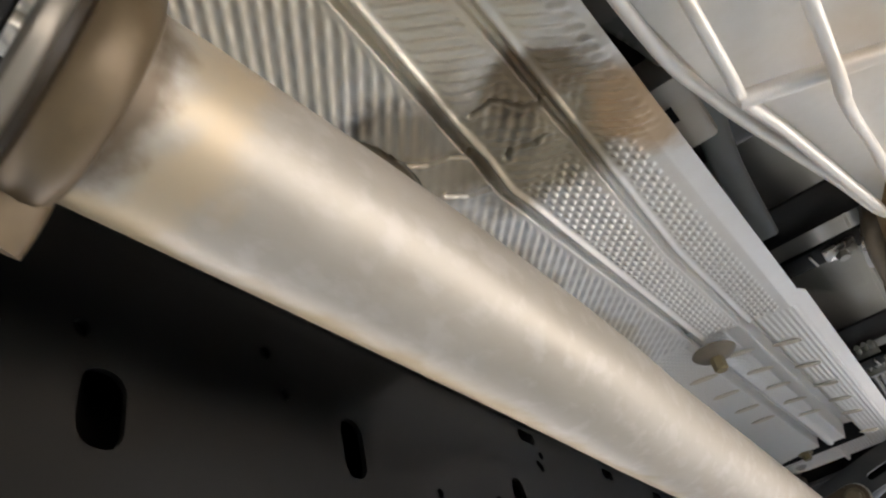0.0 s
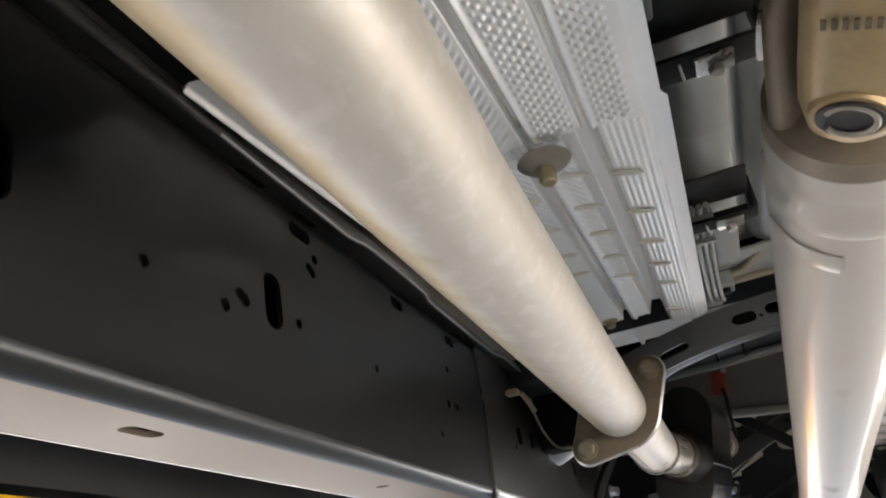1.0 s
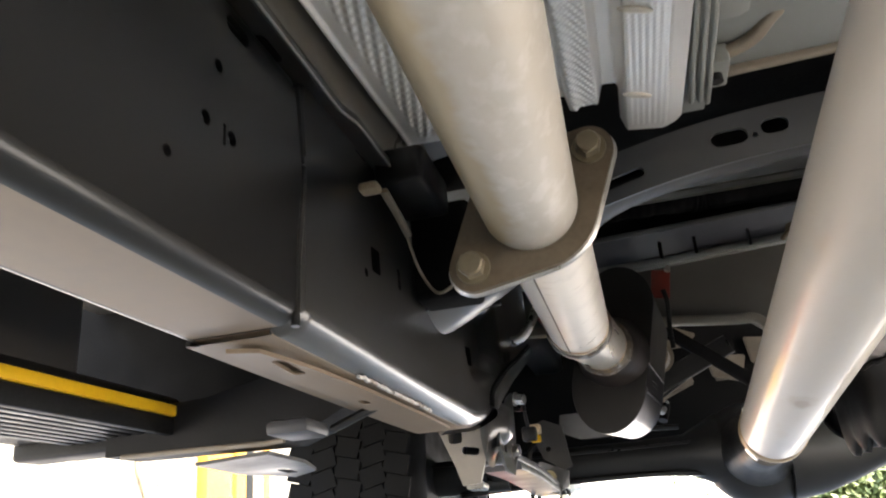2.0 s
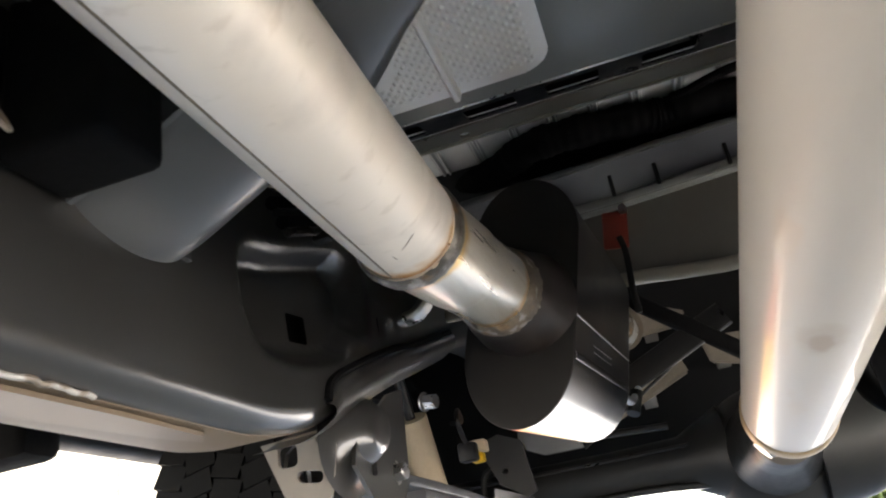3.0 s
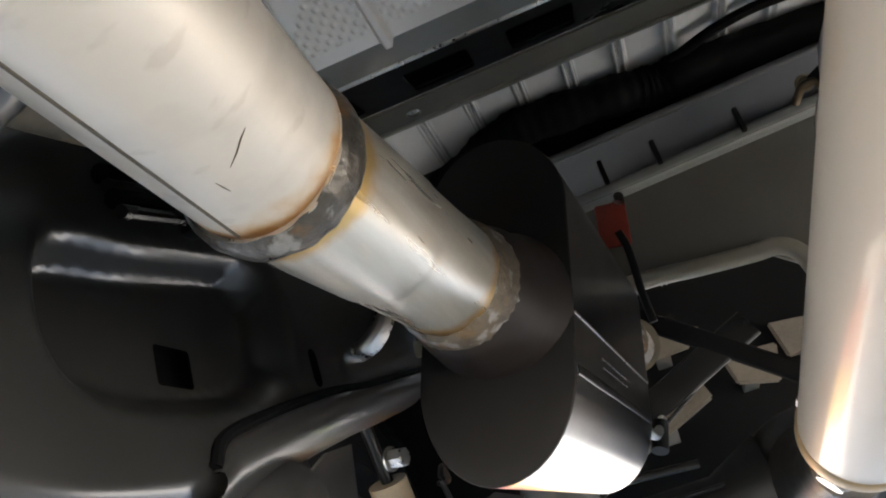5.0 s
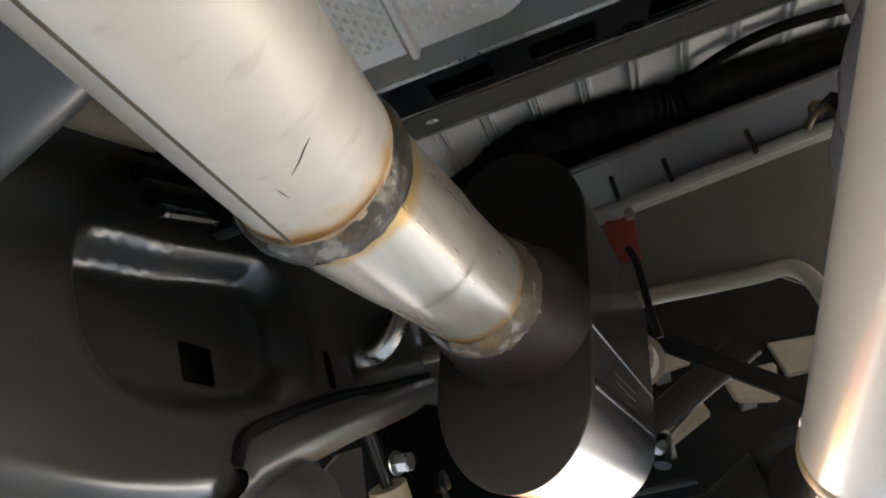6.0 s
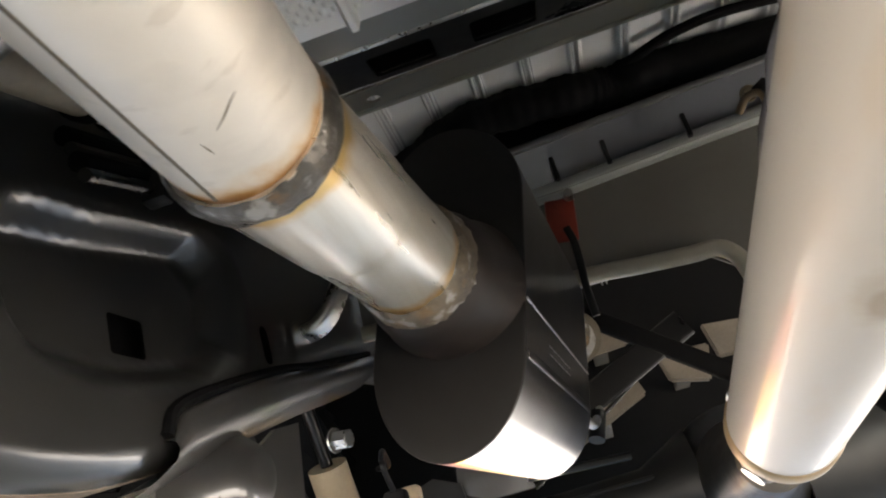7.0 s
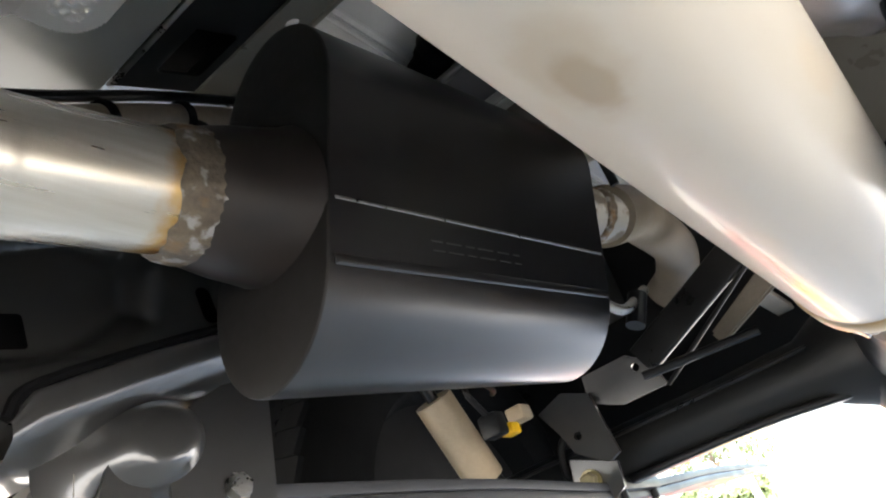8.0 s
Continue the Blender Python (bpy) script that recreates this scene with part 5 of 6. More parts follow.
tunnel = holder("floor_tunnel", label="grey stamped tunnel side panel beside the heat shield", category="floor pan")
secs = [(-0.12, 0.70), (-0.085, 0.690), (-0.066, 0.672), (-0.052, 0.668), (-0.035, 0.668), (-0.026, 0.672), (-0.020, 0.700), (-0.008, 0.706), (0.0, 0.690), (0.010, 0.684), (0.10, 0.684), (0.30, 0.690)]
bm = bmesh.new()
rows = [[bm.verts.new((x, y, z + (0.012 if (k % 2) and 1 < i < 6 else 0.0))) for i, (x, z) in enumerate(secs)] for k, y in ((0, -0.5), (0, 0.60), (0, 0.63), (0, 0.93), (1, 0.95), (1, 1.02), (0, 1.05), (0, 1.27))]
for a, b in zip(rows, rows[1:]):
    for j in range(len(secs) - 1):
        bm.faces.new((a[j], a[j + 1], b[j + 1], b[j]))
part("panel", bm, PAN, tunnel, angle=40)
part("tan_step", sweep(smooth_line([(-0.050, 1.325, 0.668), (-0.02, 1.315, 0.672), (0.0, 1.290, 0.680), (0.03, 1.280, 0.683), (0.30, 1.275, 0.686)], 6), stadium(0.014, 0.010, 0.004, 3)), DUSTY, tunnel, "dusty tan step in the panel")
part("rear_shelf", box(-0.062, 0.30, 1.262, 1.360, 0.676, 0.680, 0.001), PAN, tunnel, "lower grey shelf")
part("rear_lip", sweep([(-0.066, 1.362, 0.672), (0.10, 1.358, 0.674), (0.30, 1.358, 0.676)], stadium(0.008, 0.010, 0.003, 3)), DUSTY, tunnel, "dusty tan rear lip")
part("stud_plate", box(-0.066, -0.040, 1.315, 1.358, 0.655, 0.676, 0.003), PAN, tunnel)
part("stud", tube([(-0.052, 1.335, 0.655), (-0.052, 1.335, 0.648)], 0.006, 14), BLACK, tunnel)
for y0, w, xr in ((0.757, 0.030, -0.010), (1.045, 0.026, -0.020)):
    br = holder("shield_bracket", label="black steel bracket with a plated clip nut", category="bracket", group="brackets beside the heat shield")
    part("arm", box(-0.098, xr, y0 - w / 2, y0 + w / 2, 0.628, 0.632, 0.001), MATT, br)
    part("front_flange", box(-0.098, xr, y0 + w / 2, y0 + w / 2 + 0.003, 0.630, 0.648, 0.001), MATT, br)
    part("end_block", box(xr, xr + 0.006, y0 - w / 2 - 0.002, y0 + w / 2 + 0.002, 0.630, 0.668, 0.002), MATT, br)
    part("backing", box(-0.098, xr, y0 - 0.075, y0 - w / 2, 0.646, 0.650, 0.002), BLACK, br)
    nut = part("clip_nut", box(-0.058, -0.030, y0 - 0.010, y0 + 0.012, 0.624, 0.628, 0.002), STEEL, br, "plated clip nut")
    part("clip_bolt", hexbolt((-0.044, y0 + 0.001, 0.624), (0, 0, -1), 0.006, 0.004), STEEL, nut)
    part("clip_wire", tube([(-0.068, y0 - 0.010, 0.626), (-0.066, y0 + 0.010, 0.626)], 0.0012, 6), STEEL, br)
lines = holder("brake_lines", label="thin plated brake lines beside the heat shield", category="brake line")
for k, dx in enumerate((0.0, 0.008, 0.015)):
    part("line", tube(smooth_line([(-0.078 + dx, 1.02, 0.642), (-0.079 + dx, 1.15, 0.640), (-0.077 + dx, 1.30, 0.640), (-0.072 + dx, 1.38, 0.655)], 6), 0.0032, 10), PAN, lines)
for y in (1.04, 1.065, 1.10):
    part("line_clip", box(-0.086, -0.058, y - 0.004, y + 0.004, 0.632, 0.648, 0.0015), PAN, lines)
part("line_backing", box(-0.083, -0.060, 1.02, 1.385, 0.650, 0.653, 0.001), PAN, lines)
plug = holder("heat_shield_box", label="dark painted sheet box above the gearbox", category="cover")
part("cover", box(-0.115, -0.01, 0.10, 0.58, 0.640, 0.662, 0.012, 4), FRAME, plug)
part("fold", sweep(smooth_line([(-0.095, 0.36, 0.632), (-0.07, 0.46, 0.630), (-0.082, 0.58, 0.634), (-0.088, 0.70, 0.640)], 6), stadium(0.022, 0.010, 0.004, 4)), PAN, plug)
label_box = holder("label_plate", label="pale plastic box with a small printed mark", category="label")
part("plate", box(-0.100, -0.072, 0.445, 0.515, 0.612, 0.640, 0.004), CAST, label_box)
part("printed_bar", box(-0.096, -0.088, 0.466, 0.480, 0.6105, 0.612, 0.0), MATT, label_box)

# ---- cross members under the bed ----
cm2 = holder("cross_member", label="dark painted body cross member with punched slots", category="cross member")
slots = [moved(stadium(0.062, 0.054, 0.005, 3), x, 0.058) for x in (-0.305, -0.190, -0.091, 0.02, 0.13, 0.24, 0.35)]
tilt = basis((0, 1.835, 0.765), (1, 0, 0), (0, 0.93, 0.37))
part("sill", plate([(-0.36, 0), (0.53, 0), (0.53, 0.098), (-0.36, 0.098)], slots, 0.003, tilt), DARKBAR, cm2, "dark slotted lower face")
# Near-black plate added so the slots show shade, not the bed floor.
part("slot_shade_sheet", plate([(-0.36, 0), (0.53, 0), (0.53, 0.098), (-0.36, 0.098)], [], 0.003, Matrix.Translation((0, -0.006, 0.020)) @ tilt), VOID, cm2)
part("front_lip", sweep([(-0.36, 1.832, 0.763), (0.53, 1.832, 0.763)], stadium(0.006, 0.005, 0.002, 4)), STEEL, cm2, "worn bright front lip")
part("front_face", box(-0.36, 0.53, 1.822, 1.828, 0.763, 0.90, 0.002), DARKBAR, cm2)
part("rear_lip", plate([(-0.36, 0), (0.53, 0), (0.53, 0.040), (-0.36, 0.040)], [moved(circle(0.0075, 16), -0.236, 0.024)], 0.003, basis((0, 1.925, 0.796), (1, 0, 0), (0, 0.97, 0.18))), CROSS_OLIVE, cm2, "olive rear lip with a round hole")
part("rear_face", box(-0.36, 0.53, 1.918, 1.922, 0.806, 0.90, 0.002), DARKBAR, cm2)
part("lip_edge", sweep([(-0.36, 1.967, 0.805), (0.53, 1.967, 0.805)], stadium(0.007, 0.008, 0.0025, 3)), CROSS_OLIVE, cm2)

cm3 = holder("cross_member", label="matt black bed cross member behind the muffler", category="cross member")
part("beam", box(-0.40, 0.55, 2.205, 2.33, 0.80, 0.905, 0.008, 3), BLACK, cm3)
cable = holder("wiring_loom", label="black corrugated wiring loom clipped to a bed cross member", category="cable")
edge_line = ((-0.44, 2.31), (-0.358, 2.262), (-0.314, 2.213), (-0.228, 2.168), (-0.177, 2.136), (-0.13, 2.131), (-0.072, 2.136), (-0.009, 2.146), (0.026, 2.154), (0.076, 2.150), (0.20, 2.165), (0.53, 2.17))
line = smooth_line([(x, y + 0.024, 0.878 - 0.006 * (x < -0.3)) for x, y in edge_line], 16)
part("loom", tube(line, 1, 14, [0.0250 + 0.0004 * (k % 2) + 0.0014 * math.sin(k * 0.37) + 0.0008 * math.sin(k * 1.3) for k in range(len(line))]), HOSE, cable)
part("branch_cable", tube(smooth_line([(0.03, 2.165, 0.882), (0.076, 2.142, 0.886), (0.123, 2.128, 0.889), (0.18, 2.125, 0.890), (0.30, 2.14, 0.890), (0.5, 2.15, 0.89)], 10), 0.007, 10), HOSE, cable, "thinner branch of the loom")

rear_cm = holder("cross_member", label="olive grey frame cross member with a rolled lower lip", category="cross member")
part("upper_lip", sweep([(-0.36, 2.165, 0.815), (0.53, 2.165, 0.842)], stadium(0.010, 0.010, 0.004, 4)), ARCH, rear_cm)
part("step_panel", plate([(-0.36, -0.003), (0.53, 0.020), (0.53, 0.072), (-0.36, 0.055)], [], 0.003, basis((0, 2.195, 0.770), (1, 0, 0), (0, -0.45, 0.9))), STEP_GREY, rear_cm, "glossy dark upper panel")
part("middle_rail", sweep([(-0.36, 2.184, 0.755), (-0.07, 2.184, 0.760), (0.156, 2.184, 0.771), (0.53, 2.184, 0.785)], stadium(0.022, 0.018, 0.006, 4)), PAN, rear_cm, "rolled pale grey middle lip")
part("rail_groove", sweep([(-0.36, 2.1755, 0.749), (-0.07, 2.1755, 0.754), (0.156, 2.1755, 0.765), (0.53, 2.1755, 0.779)], stadium(0.003, 0.0015, 0.0006, 2)), OLIVE_DARK, rear_cm)
part("web", plate([(-0.36, 0.652), (-0.08, 0.638), (0.06, 0.622), (0.085, 0.60), (0.10, 0.50), (0.53, 0.50), (0.53, 0.775), (-0.36, 0.755)], [], 0.004, Matrix(((1, 0, 0, 0), (0, 0, 1, 2.195), (0, 1, 0, 0), (0, 0, 0, 1)))), STRIP_OLIVE, rear_cm)
lip = smooth_line([(-0.36, 2.186, 0.655), (-0.20, 2.186, 0.645), (-0.08, 2.186, 0.640), (-0.02, 2.186, 0.633), (0.04, 2.186, 0.627), (0.070, 2.186, 0.625), (0.087, 2.186, 0.607), (0.093, 2.187, 0.575), (0.096, 2.188, 0.545), (0.11, 2.19, 0.50)], 6)
part("lower_lip", sweep(lip, stadium(0.020, 0.014, 0.006, 4), up=(0, 1, 0)), EDGE, rear_cm, "rolled olive lower lip")
for xx in (-0.075, -0.01, 0.09):
    part("clip", box(xx - 0.003, xx + 0.003, 2.160, 2.168, 0.762, 0.795, 0.0015), BLACK, rear_cm, "small black clip")
tag = holder("hanger_tag", label="red plastic tag on a black rubber hanger", category="tag")
part("tag", box(-0.106, -0.070, 2.172, 2.176, 0.685, 0.742, 0.003, m=Matrix.Translation((-0.088, 2.17, 0.71)) @ Euler((0, radians(10), 0)).to_matrix().to_4x4() @ Matrix.Translation((0.088, -2.17, -0.71))), RED, tag, "red tag")
part("hanger", sweep(smooth_line([(-0.085, 2.168, 0.700), (-0.082, 2.167, 0.680), (-0.083, 2.167, 0.655), (-0.086, 2.168, 0.62), (-0.086, 2.17, 0.585)], 6), stadium(0.009, 0.005, 0.002, 3), up=(0, 1, 0)), BLACK, tag)
part("pin", tube([(-0.070, 2.160, 0.740), (-0.070, 2.180, 0.740)], 0.006, 12), STEEL, tag)

# ---- fuel tank beside the shaft ----
tank = holder("fuel_tank", label="dark grey moulded fuel tank with rounded shoulders", category="fuel tank")
rings = []
for z, k, ex in ((0.480, 0.80, 0.02), (0.484, 0.88, 0.045), (0.495, 0.94, 0.062), (0.515, 0.975, 0.072), (0.545, 0.995, 0.075), (0.585, 1.0, 0.070), (0.62, 1.0, 0.056), (0.65, 1.0, 0.034), (0.685, 1.0, 0.0), (0.72, 1.0, -0.020), (0.76, 1.0, -0.034), (0.80, 1.0, -0.042), (0.83, 0.99, -0.055), (0.86, 0.965, -0.075), (0.885, 0.90, -0.085)):
    row = []
    for i in range(160):
        a = 2 * math.pi * i / 160
        ca, sa = math.cos(a), math.sin(a)
        r = (abs(ca) ** 4.5 + abs(sa) ** 4.5) ** (-1 / 4.5)
        x, y = r * ca, r * sa
        side = max(0.0, -ca) ** 0.5
        back = max(0.0, sa) ** 2
        wx = 0.012 * math.sin(20 * y + 14 * z) * side
        wy = 0.014 * math.sin(17 * x + 22 * z) * back
        row.append((0.322 + 0.185 * k * x - ex * side - wx, 1.735 + 0.325 * k * y + wy, z))
    rings.append(row)
bm = bmesh.new()
rv = [[bm.verts.new(q) for q in r] for r in rings]
for a, b in zip(rv, rv[1:]):
    for j in range(160):
        bm.faces.new((a[j], a[(j + 1) % 160], b[(j + 1) % 160], b[j]))
bm.faces.new(rv[0]); bm.faces.new(rv[-1])
part("shell", bm, TANKP, tank, angle=60)
part("tank_strap", sweep(smooth_line([(0.166, 2.112, 0.770), (0.175, 2.104, 0.752), (0.179, 2.10, 0.715), (0.178, 2.10, 0.660), (0.180, 2.10, 0.58), (0.20, 2.08, 0.50)], 5), stadium(0.020, 0.006, 0.002, 3), up=(0, 1, 0)), BLACK, tank, "black tank strap")
part("strap_hook", tube(smooth_line([(0.140, 2.13, 0.752), (0.150, 2.115, 0.760), (0.163, 2.108, 0.756), (0.166, 2.112, 0.738)], 6), 0.0045, 10), CLAMPB, tank, "oily brown strap hook")
part("strap_bolt", hexbolt((0.158, 2.125, 0.770), (-0.2, -1, -0.5), 0.007, 0.006, 0.010), BOLT, tank, "tan strap bolt")

# folded guard under the tank
guard = holder("tank_guard", label="matt black guard with a folded edge under the fuel tank", category="guard")
rings = []
for z, k in ((0.363, 0.80), (0.365, 0.90), (0.373, 0.955), (0.388, 0.985), (0.41, 1.0), (0.44, 0.995), (0.462, 0.985), (0.470, 1.005), (0.474, 1.02), (0.479, 1.02)):
    row = []
    for i in range(96):
        a = 2 * math.pi * i / 96
        ca, sa = math.cos(a), math.sin(a)
        r = (abs(ca) ** 5 + abs(sa) ** 5) ** (-1 / 5)
        crimp = 0.002 * math.sin(31 * a) * (z > 0.465)
        row.append(Vector((0.215 + 0.070 * k * r * ca, 2.02 + 0.115 * k * r * sa, z + crimp + 0.010 * math.sin(9 * r * sa))))
    rings.append(row)
part("pan", loft(rings), MATT, guard, angle=50)
part("edge", sweep([q + Vector((0, 0, 0.001)) for q in rings[-2][20:78]], stadium(0.003, 0.003, 0.001, 2)), DARKBAR, guard, "dark crimped edge")
part("drain_pipe", tube(smooth_line([(0.150, 2.18, 0.455), (0.152, 2.175, 0.43), (0.165, 2.165, 0.405), (0.20, 2.15, 0.39), (0.26, 2.14, 0.385)], 6), 0.014, 16), HOSE, guard, "black hose along the guard")

# ---- rear axle ----
AY, AZ = 2.62, 0.425
axle = holder("rear_axle", label="dull black rear axle with a round differential housing", category="axle")
part("axle_tube", tube([(-0.80, AY, AZ), (-0.20, AY, AZ), (-0.08, AY, AZ), (0.0, AY, AZ)], 1, 40, [0.042, 0.042, 0.045, 0.085]), AXLE, axle)
part("axle_tube", tube([(0.92, AY, AZ), (0.46, AY, AZ), (0.38, AY, AZ), (0.32, AY, AZ - 0.004), (0.26, AY, AZ - 0.008), (0.20, AY, AZ - 0.010), (0.13, AY, AZ - 0.012)], 1, 40, [0.042, 0.043, 0.050, 0.066, 0.086, 0.102, 0.112]), AXLE, axle)
bm = bmesh.new()
bmesh.ops.create_uvsphere(bm, u_segments=40, v_segments=24, radius=1.0)
bmesh.ops.scale(bm, vec=(0.125, 0.115, 0.118), verts=bm.verts)
bmesh.ops.translate(bm, vec=(0.080, AY + 0.01, AZ - 0.012), verts=bm.verts)
part("differential", bm, AXLE, axle, "rounded differential housing")
part("pinion_housing", tube([(0.062, 2.33, 0.408), (0.063, 2.36, 0.409), (0.064, 2.40, 0.41), (0.066, 2.46, 0.412), (0.072, 2.56, 0.415)], 1, 40, [0.036, 0.041, 0.044, 0.052, 0.085]), AXLE, axle)
part("pinion_flange", tube([(0.0605, 2.292, 0.4075), (0.061, 2.315, 0.408), (0.062, 2.335, 0.408)], 1, 40, [0.026, 0.034, 0.042]), FLANGE, axle, "rusty brown pinion flange")
part("lower_brace", sweep(smooth_line([(-0.62, 2.60, 0.380), (-0.37, 2.60, 0.386), (-0.16, 2.60, 0.386), (-0.03, 2.60, 0.376)], 6), stadium(0.030, 0.012, 0.004, 3)), DARKBAR, axle, "dark brace under the axle tube")
part("brake_tube", tube(smooth_line([(-0.75, 2.575, 0.455), (-0.5, 2.578, 0.450), (-0.2, 2.578, 0.448), (-0.06, 2.575, 0.448)], 6), 0.0035, 8), DARKBAR, axle)

# ---- leaf spring and shock absorber ----
spring = holder("leaf_spring", label="black leaf spring bolted under the rail and axle", category="leaf spring")
SX = -0.405
for k, (y0, y1) in enumerate(((1.90, 3.4), (2.0, 3.2))):
    f = lambda y: 0.4005 - 0.020 * math.exp(-((y - 2.62) / 0.30) ** 2) - 0.0125 * k
    part("leaf", sweep([(SX, y, f(y)) for y in np.linspace(y0, y1, 40)], stadium(0.066, 0.0120, 0.002, 3)), SPRING, spring)
eye = part("spring_eye", tube([(SX - 0.032, 1.897, 0.402), (SX + 0.032, 1.897, 0.402)], 0.019, 24), HANGER, spring)
part("eye_bolt", hexbolt((SX + 0.036, 1.897, 0.402), (1, -0.15, 0), 0.0095, 0.010, 0.013), STEEL, eye, "zinc pivot bolt")
part("spring_perch", box(SX - 0.045, SX + 0.045, AY - 0.075, AY + 0.075, 0.372, 0.392, 0.006), AXLE, spring)
XZ = Matrix(((1, 0, 0, 0), (0, 0, -1, 2.555), (0, 1, 0, 0), (0, 0, 0, 1)))        # plate plane x, z facing front
def bent_plate(name, outline, holes, y, lean, label):
    """A front-facing stamped plate with softened edges."""
    bm = plate(outline, holes, 0.006, Matrix.Translation((0, y - 2.555, 0)) @ XZ)
    bmesh.ops.transform(bm, matrix=Matrix.Translation((outline[0][0], y, outline[0][1])) @ Euler((radians(lean), 0, 0)).to_matrix().to_4x4() @ Matrix.Translation((-outline[0][0], -y, -outline[0][1])), verts=bm.verts)
    part(name, bm, HANGER, spring, label)
bent_plate("upper_clamp_plate", [(-0.359, 0.500), (-0.352, 0.539), (-0.279, 0.539), (-0.251, 0.518), (-0.240, 0.478), (-0.312, 0.478)], [moved(circle(0.006, 16), -0.272, 0.517)], 2.555, 8, "grey stamped bracket with a hole")
bent_plate("clamp_plate", [(-0.439, 0.515), (-0.392, 0.530), (-0.350, 0.511), (-0.336, 0.418), (-0.356, 0.410), (-0.401, 0.440), (-0.416, 0.476)], [moved(circle(0.006, 16), -0.388, 0.461)], 2.545, -5, "flat grey spring clamp plate")
bent_plate("lower_clamp_plate", [(-0.412, 0.436), (-0.345, 0.409), (-0.350, 0.375), (-0.379, 0.360), (-0.425, 0.370)], [], 2.535, 4, "")
part("clamp_bolt", hexbolt((-0.392, 2.530, 0.398), (0.1, -1, -0.1), 0.012, 0.016, 0.016), BRASS, spring, "tan zinc bolt")
for yy in (AY - 0.055, AY + 0.055):
    ub = part("u_bolt", tube(smooth_line([(SX + 0.036, yy, 0.34), (SX + 0.036, yy, 0.44), (SX + 0.02, yy, 0.472), (SX - 0.02, yy, 0.472), (SX - 0.036, yy, 0.44), (SX - 0.036, yy, 0.34)], 4), 0.006, 10), AXLE, spring)
    part("nut", hexbolt((SX + 0.036, yy, 0.36), (0, 0, -1), 0.011, 0.012), STEEL, ub)

hanger = holder("spring_hanger", label="black stamped spring hanger welded under the rail", category="bracket")
for xx in (SX - 0.036, SX + 0.034):
    part("cheek", plate([(1.80, 0.425), (1.79, 0.40), (1.83, 0.37), (1.90, 0.365), (1.935, 0.395), (1.95, 0.50), (1.90, 0.485)], [moved(circle(0.010, 16), 1.897, 0.402), moved(stadium(0.016, 0.022, 0.005, 4), 1.835, 0.405)], 0.004, Matrix(((0, 0, 1, xx), (1, 0, 0, 0), (0, 1, 0, 0), (0, 0, 0, 1)))), HANGER, hanger)
part("front_cheek", plate([(-0.457, 0.434), (-0.385, 0.438), (-0.380, 0.420), (-0.385, 0.395), (-0.398, 0.352), (-0.424, 0.350), (-0.432, 0.375)], [moved(stadium(0.020, 0.020, 0.005, 4), -0.430, 0.419), moved(stadium(0.026, 0.011, 0.005, 4), -0.409, 0.397, -10), moved(circle(0.0035, 12), -0.397, 0.428)], 0.005, Matrix(((1, 0, 0, 0), (0, 0, -1, 1.788), (0, 1, 0, 0), (0, 0, 0, 1)))), CHEEK, hanger, "pale stamped cheek with square holes")
part("cheek_foot", sweep([(-0.408, 1.788, 0.350), (-0.404, 1.806, 0.347)], stadium(0.026, 0.010, 0.004, 3)), STEEL, hanger, "bright worn foot")
# oval dome that runs out into its flat plate
bm = bmesh.new()
tip = radians(24)
prev = None
for i in range(19):
    r = 0.02 + 1.58 * i / 18
    x = -0.389 + 0.036 / (1 + (r / 0.88) ** 5)
    ring_v = []
    for k in range(40):
        a = 2 * math.pi * k / 40
        u, v = 0.052 * r * math.cos(a), 0.036 * r * math.sin(a)
        ring_v.append(bm.verts.new((x, 1.838 + u * math.cos(tip) - v * math.sin(tip), 0.437 + u * math.sin(tip) + v * math.cos(tip))))
    if prev:
        for k in range(40):
            bm.faces.new((prev[k], prev[(k + 1) % 40], ring_v[(k + 1) % 40], ring_v[k]))
    else:
        bm.faces.new(ring_v)
    prev = ring_v
part("pressed_bulge", bm, HANGER, hanger)
part("rail_nut", hexbolt((-0.384, 2.085, 0.512), (1, -0.3, -0.2), 0.010, 0.016, 0.013), STEEL, hanger, "zinc nut")

wrap_u = [(1.735, 0.446), (1.75, 0.468), (1.82, 0.499), (1.92, 0.537), (2.00, 0.562), (2.08, 0.590), (2.20, 0.632)]
wrap_l = [(1.735, 0.424), (1.76, 0.432), (1.83, 0.462), (1.93, 0.502), (2.01, 0.532), (2.09, 0.560), (2.20, 0.60)]
bm = bmesh.new()
rows = []
for (yu, zu), (yl, zl) in zip(wrap_u, wrap_l):
    rows.append([bm.verts.new((RX + dx, yu + (yl - yu) * t, zu + (zl - zu) * t + dz)) for t, dx, dz in ((0, 0.0, 0), (0.03, 0.005, 0), (0.10, 0.008, 0), (0.28, 0.0095, 0), (0.48, 0.009, 0), (0.64, 0.006, 0), (0.78, 0.001, 0), (0.90, -0.006, -0.001), (1.0, -0.015, -0.003), (1.05, -0.028, -0.005), (1.06, -0.075, -0.006))])
for a, b in zip(rows, rows[1:]):
    for j in range(len(a) - 1):
        bm.faces.new((a[j], a[j + 1], b[j + 1], b[j]))
part("wrap_plate", bm, HANGER, hanger, "black stamped plate wrapped round the rail", 50)
# Near-black bead painting the shadow groove along the plate's upper edge.
part("wrap_shadow", tube(smooth_line([(RX + 0.002, y, z + 0.002) for y, z in wrap_u], 5), 0.0045, 8), VOID, hanger)
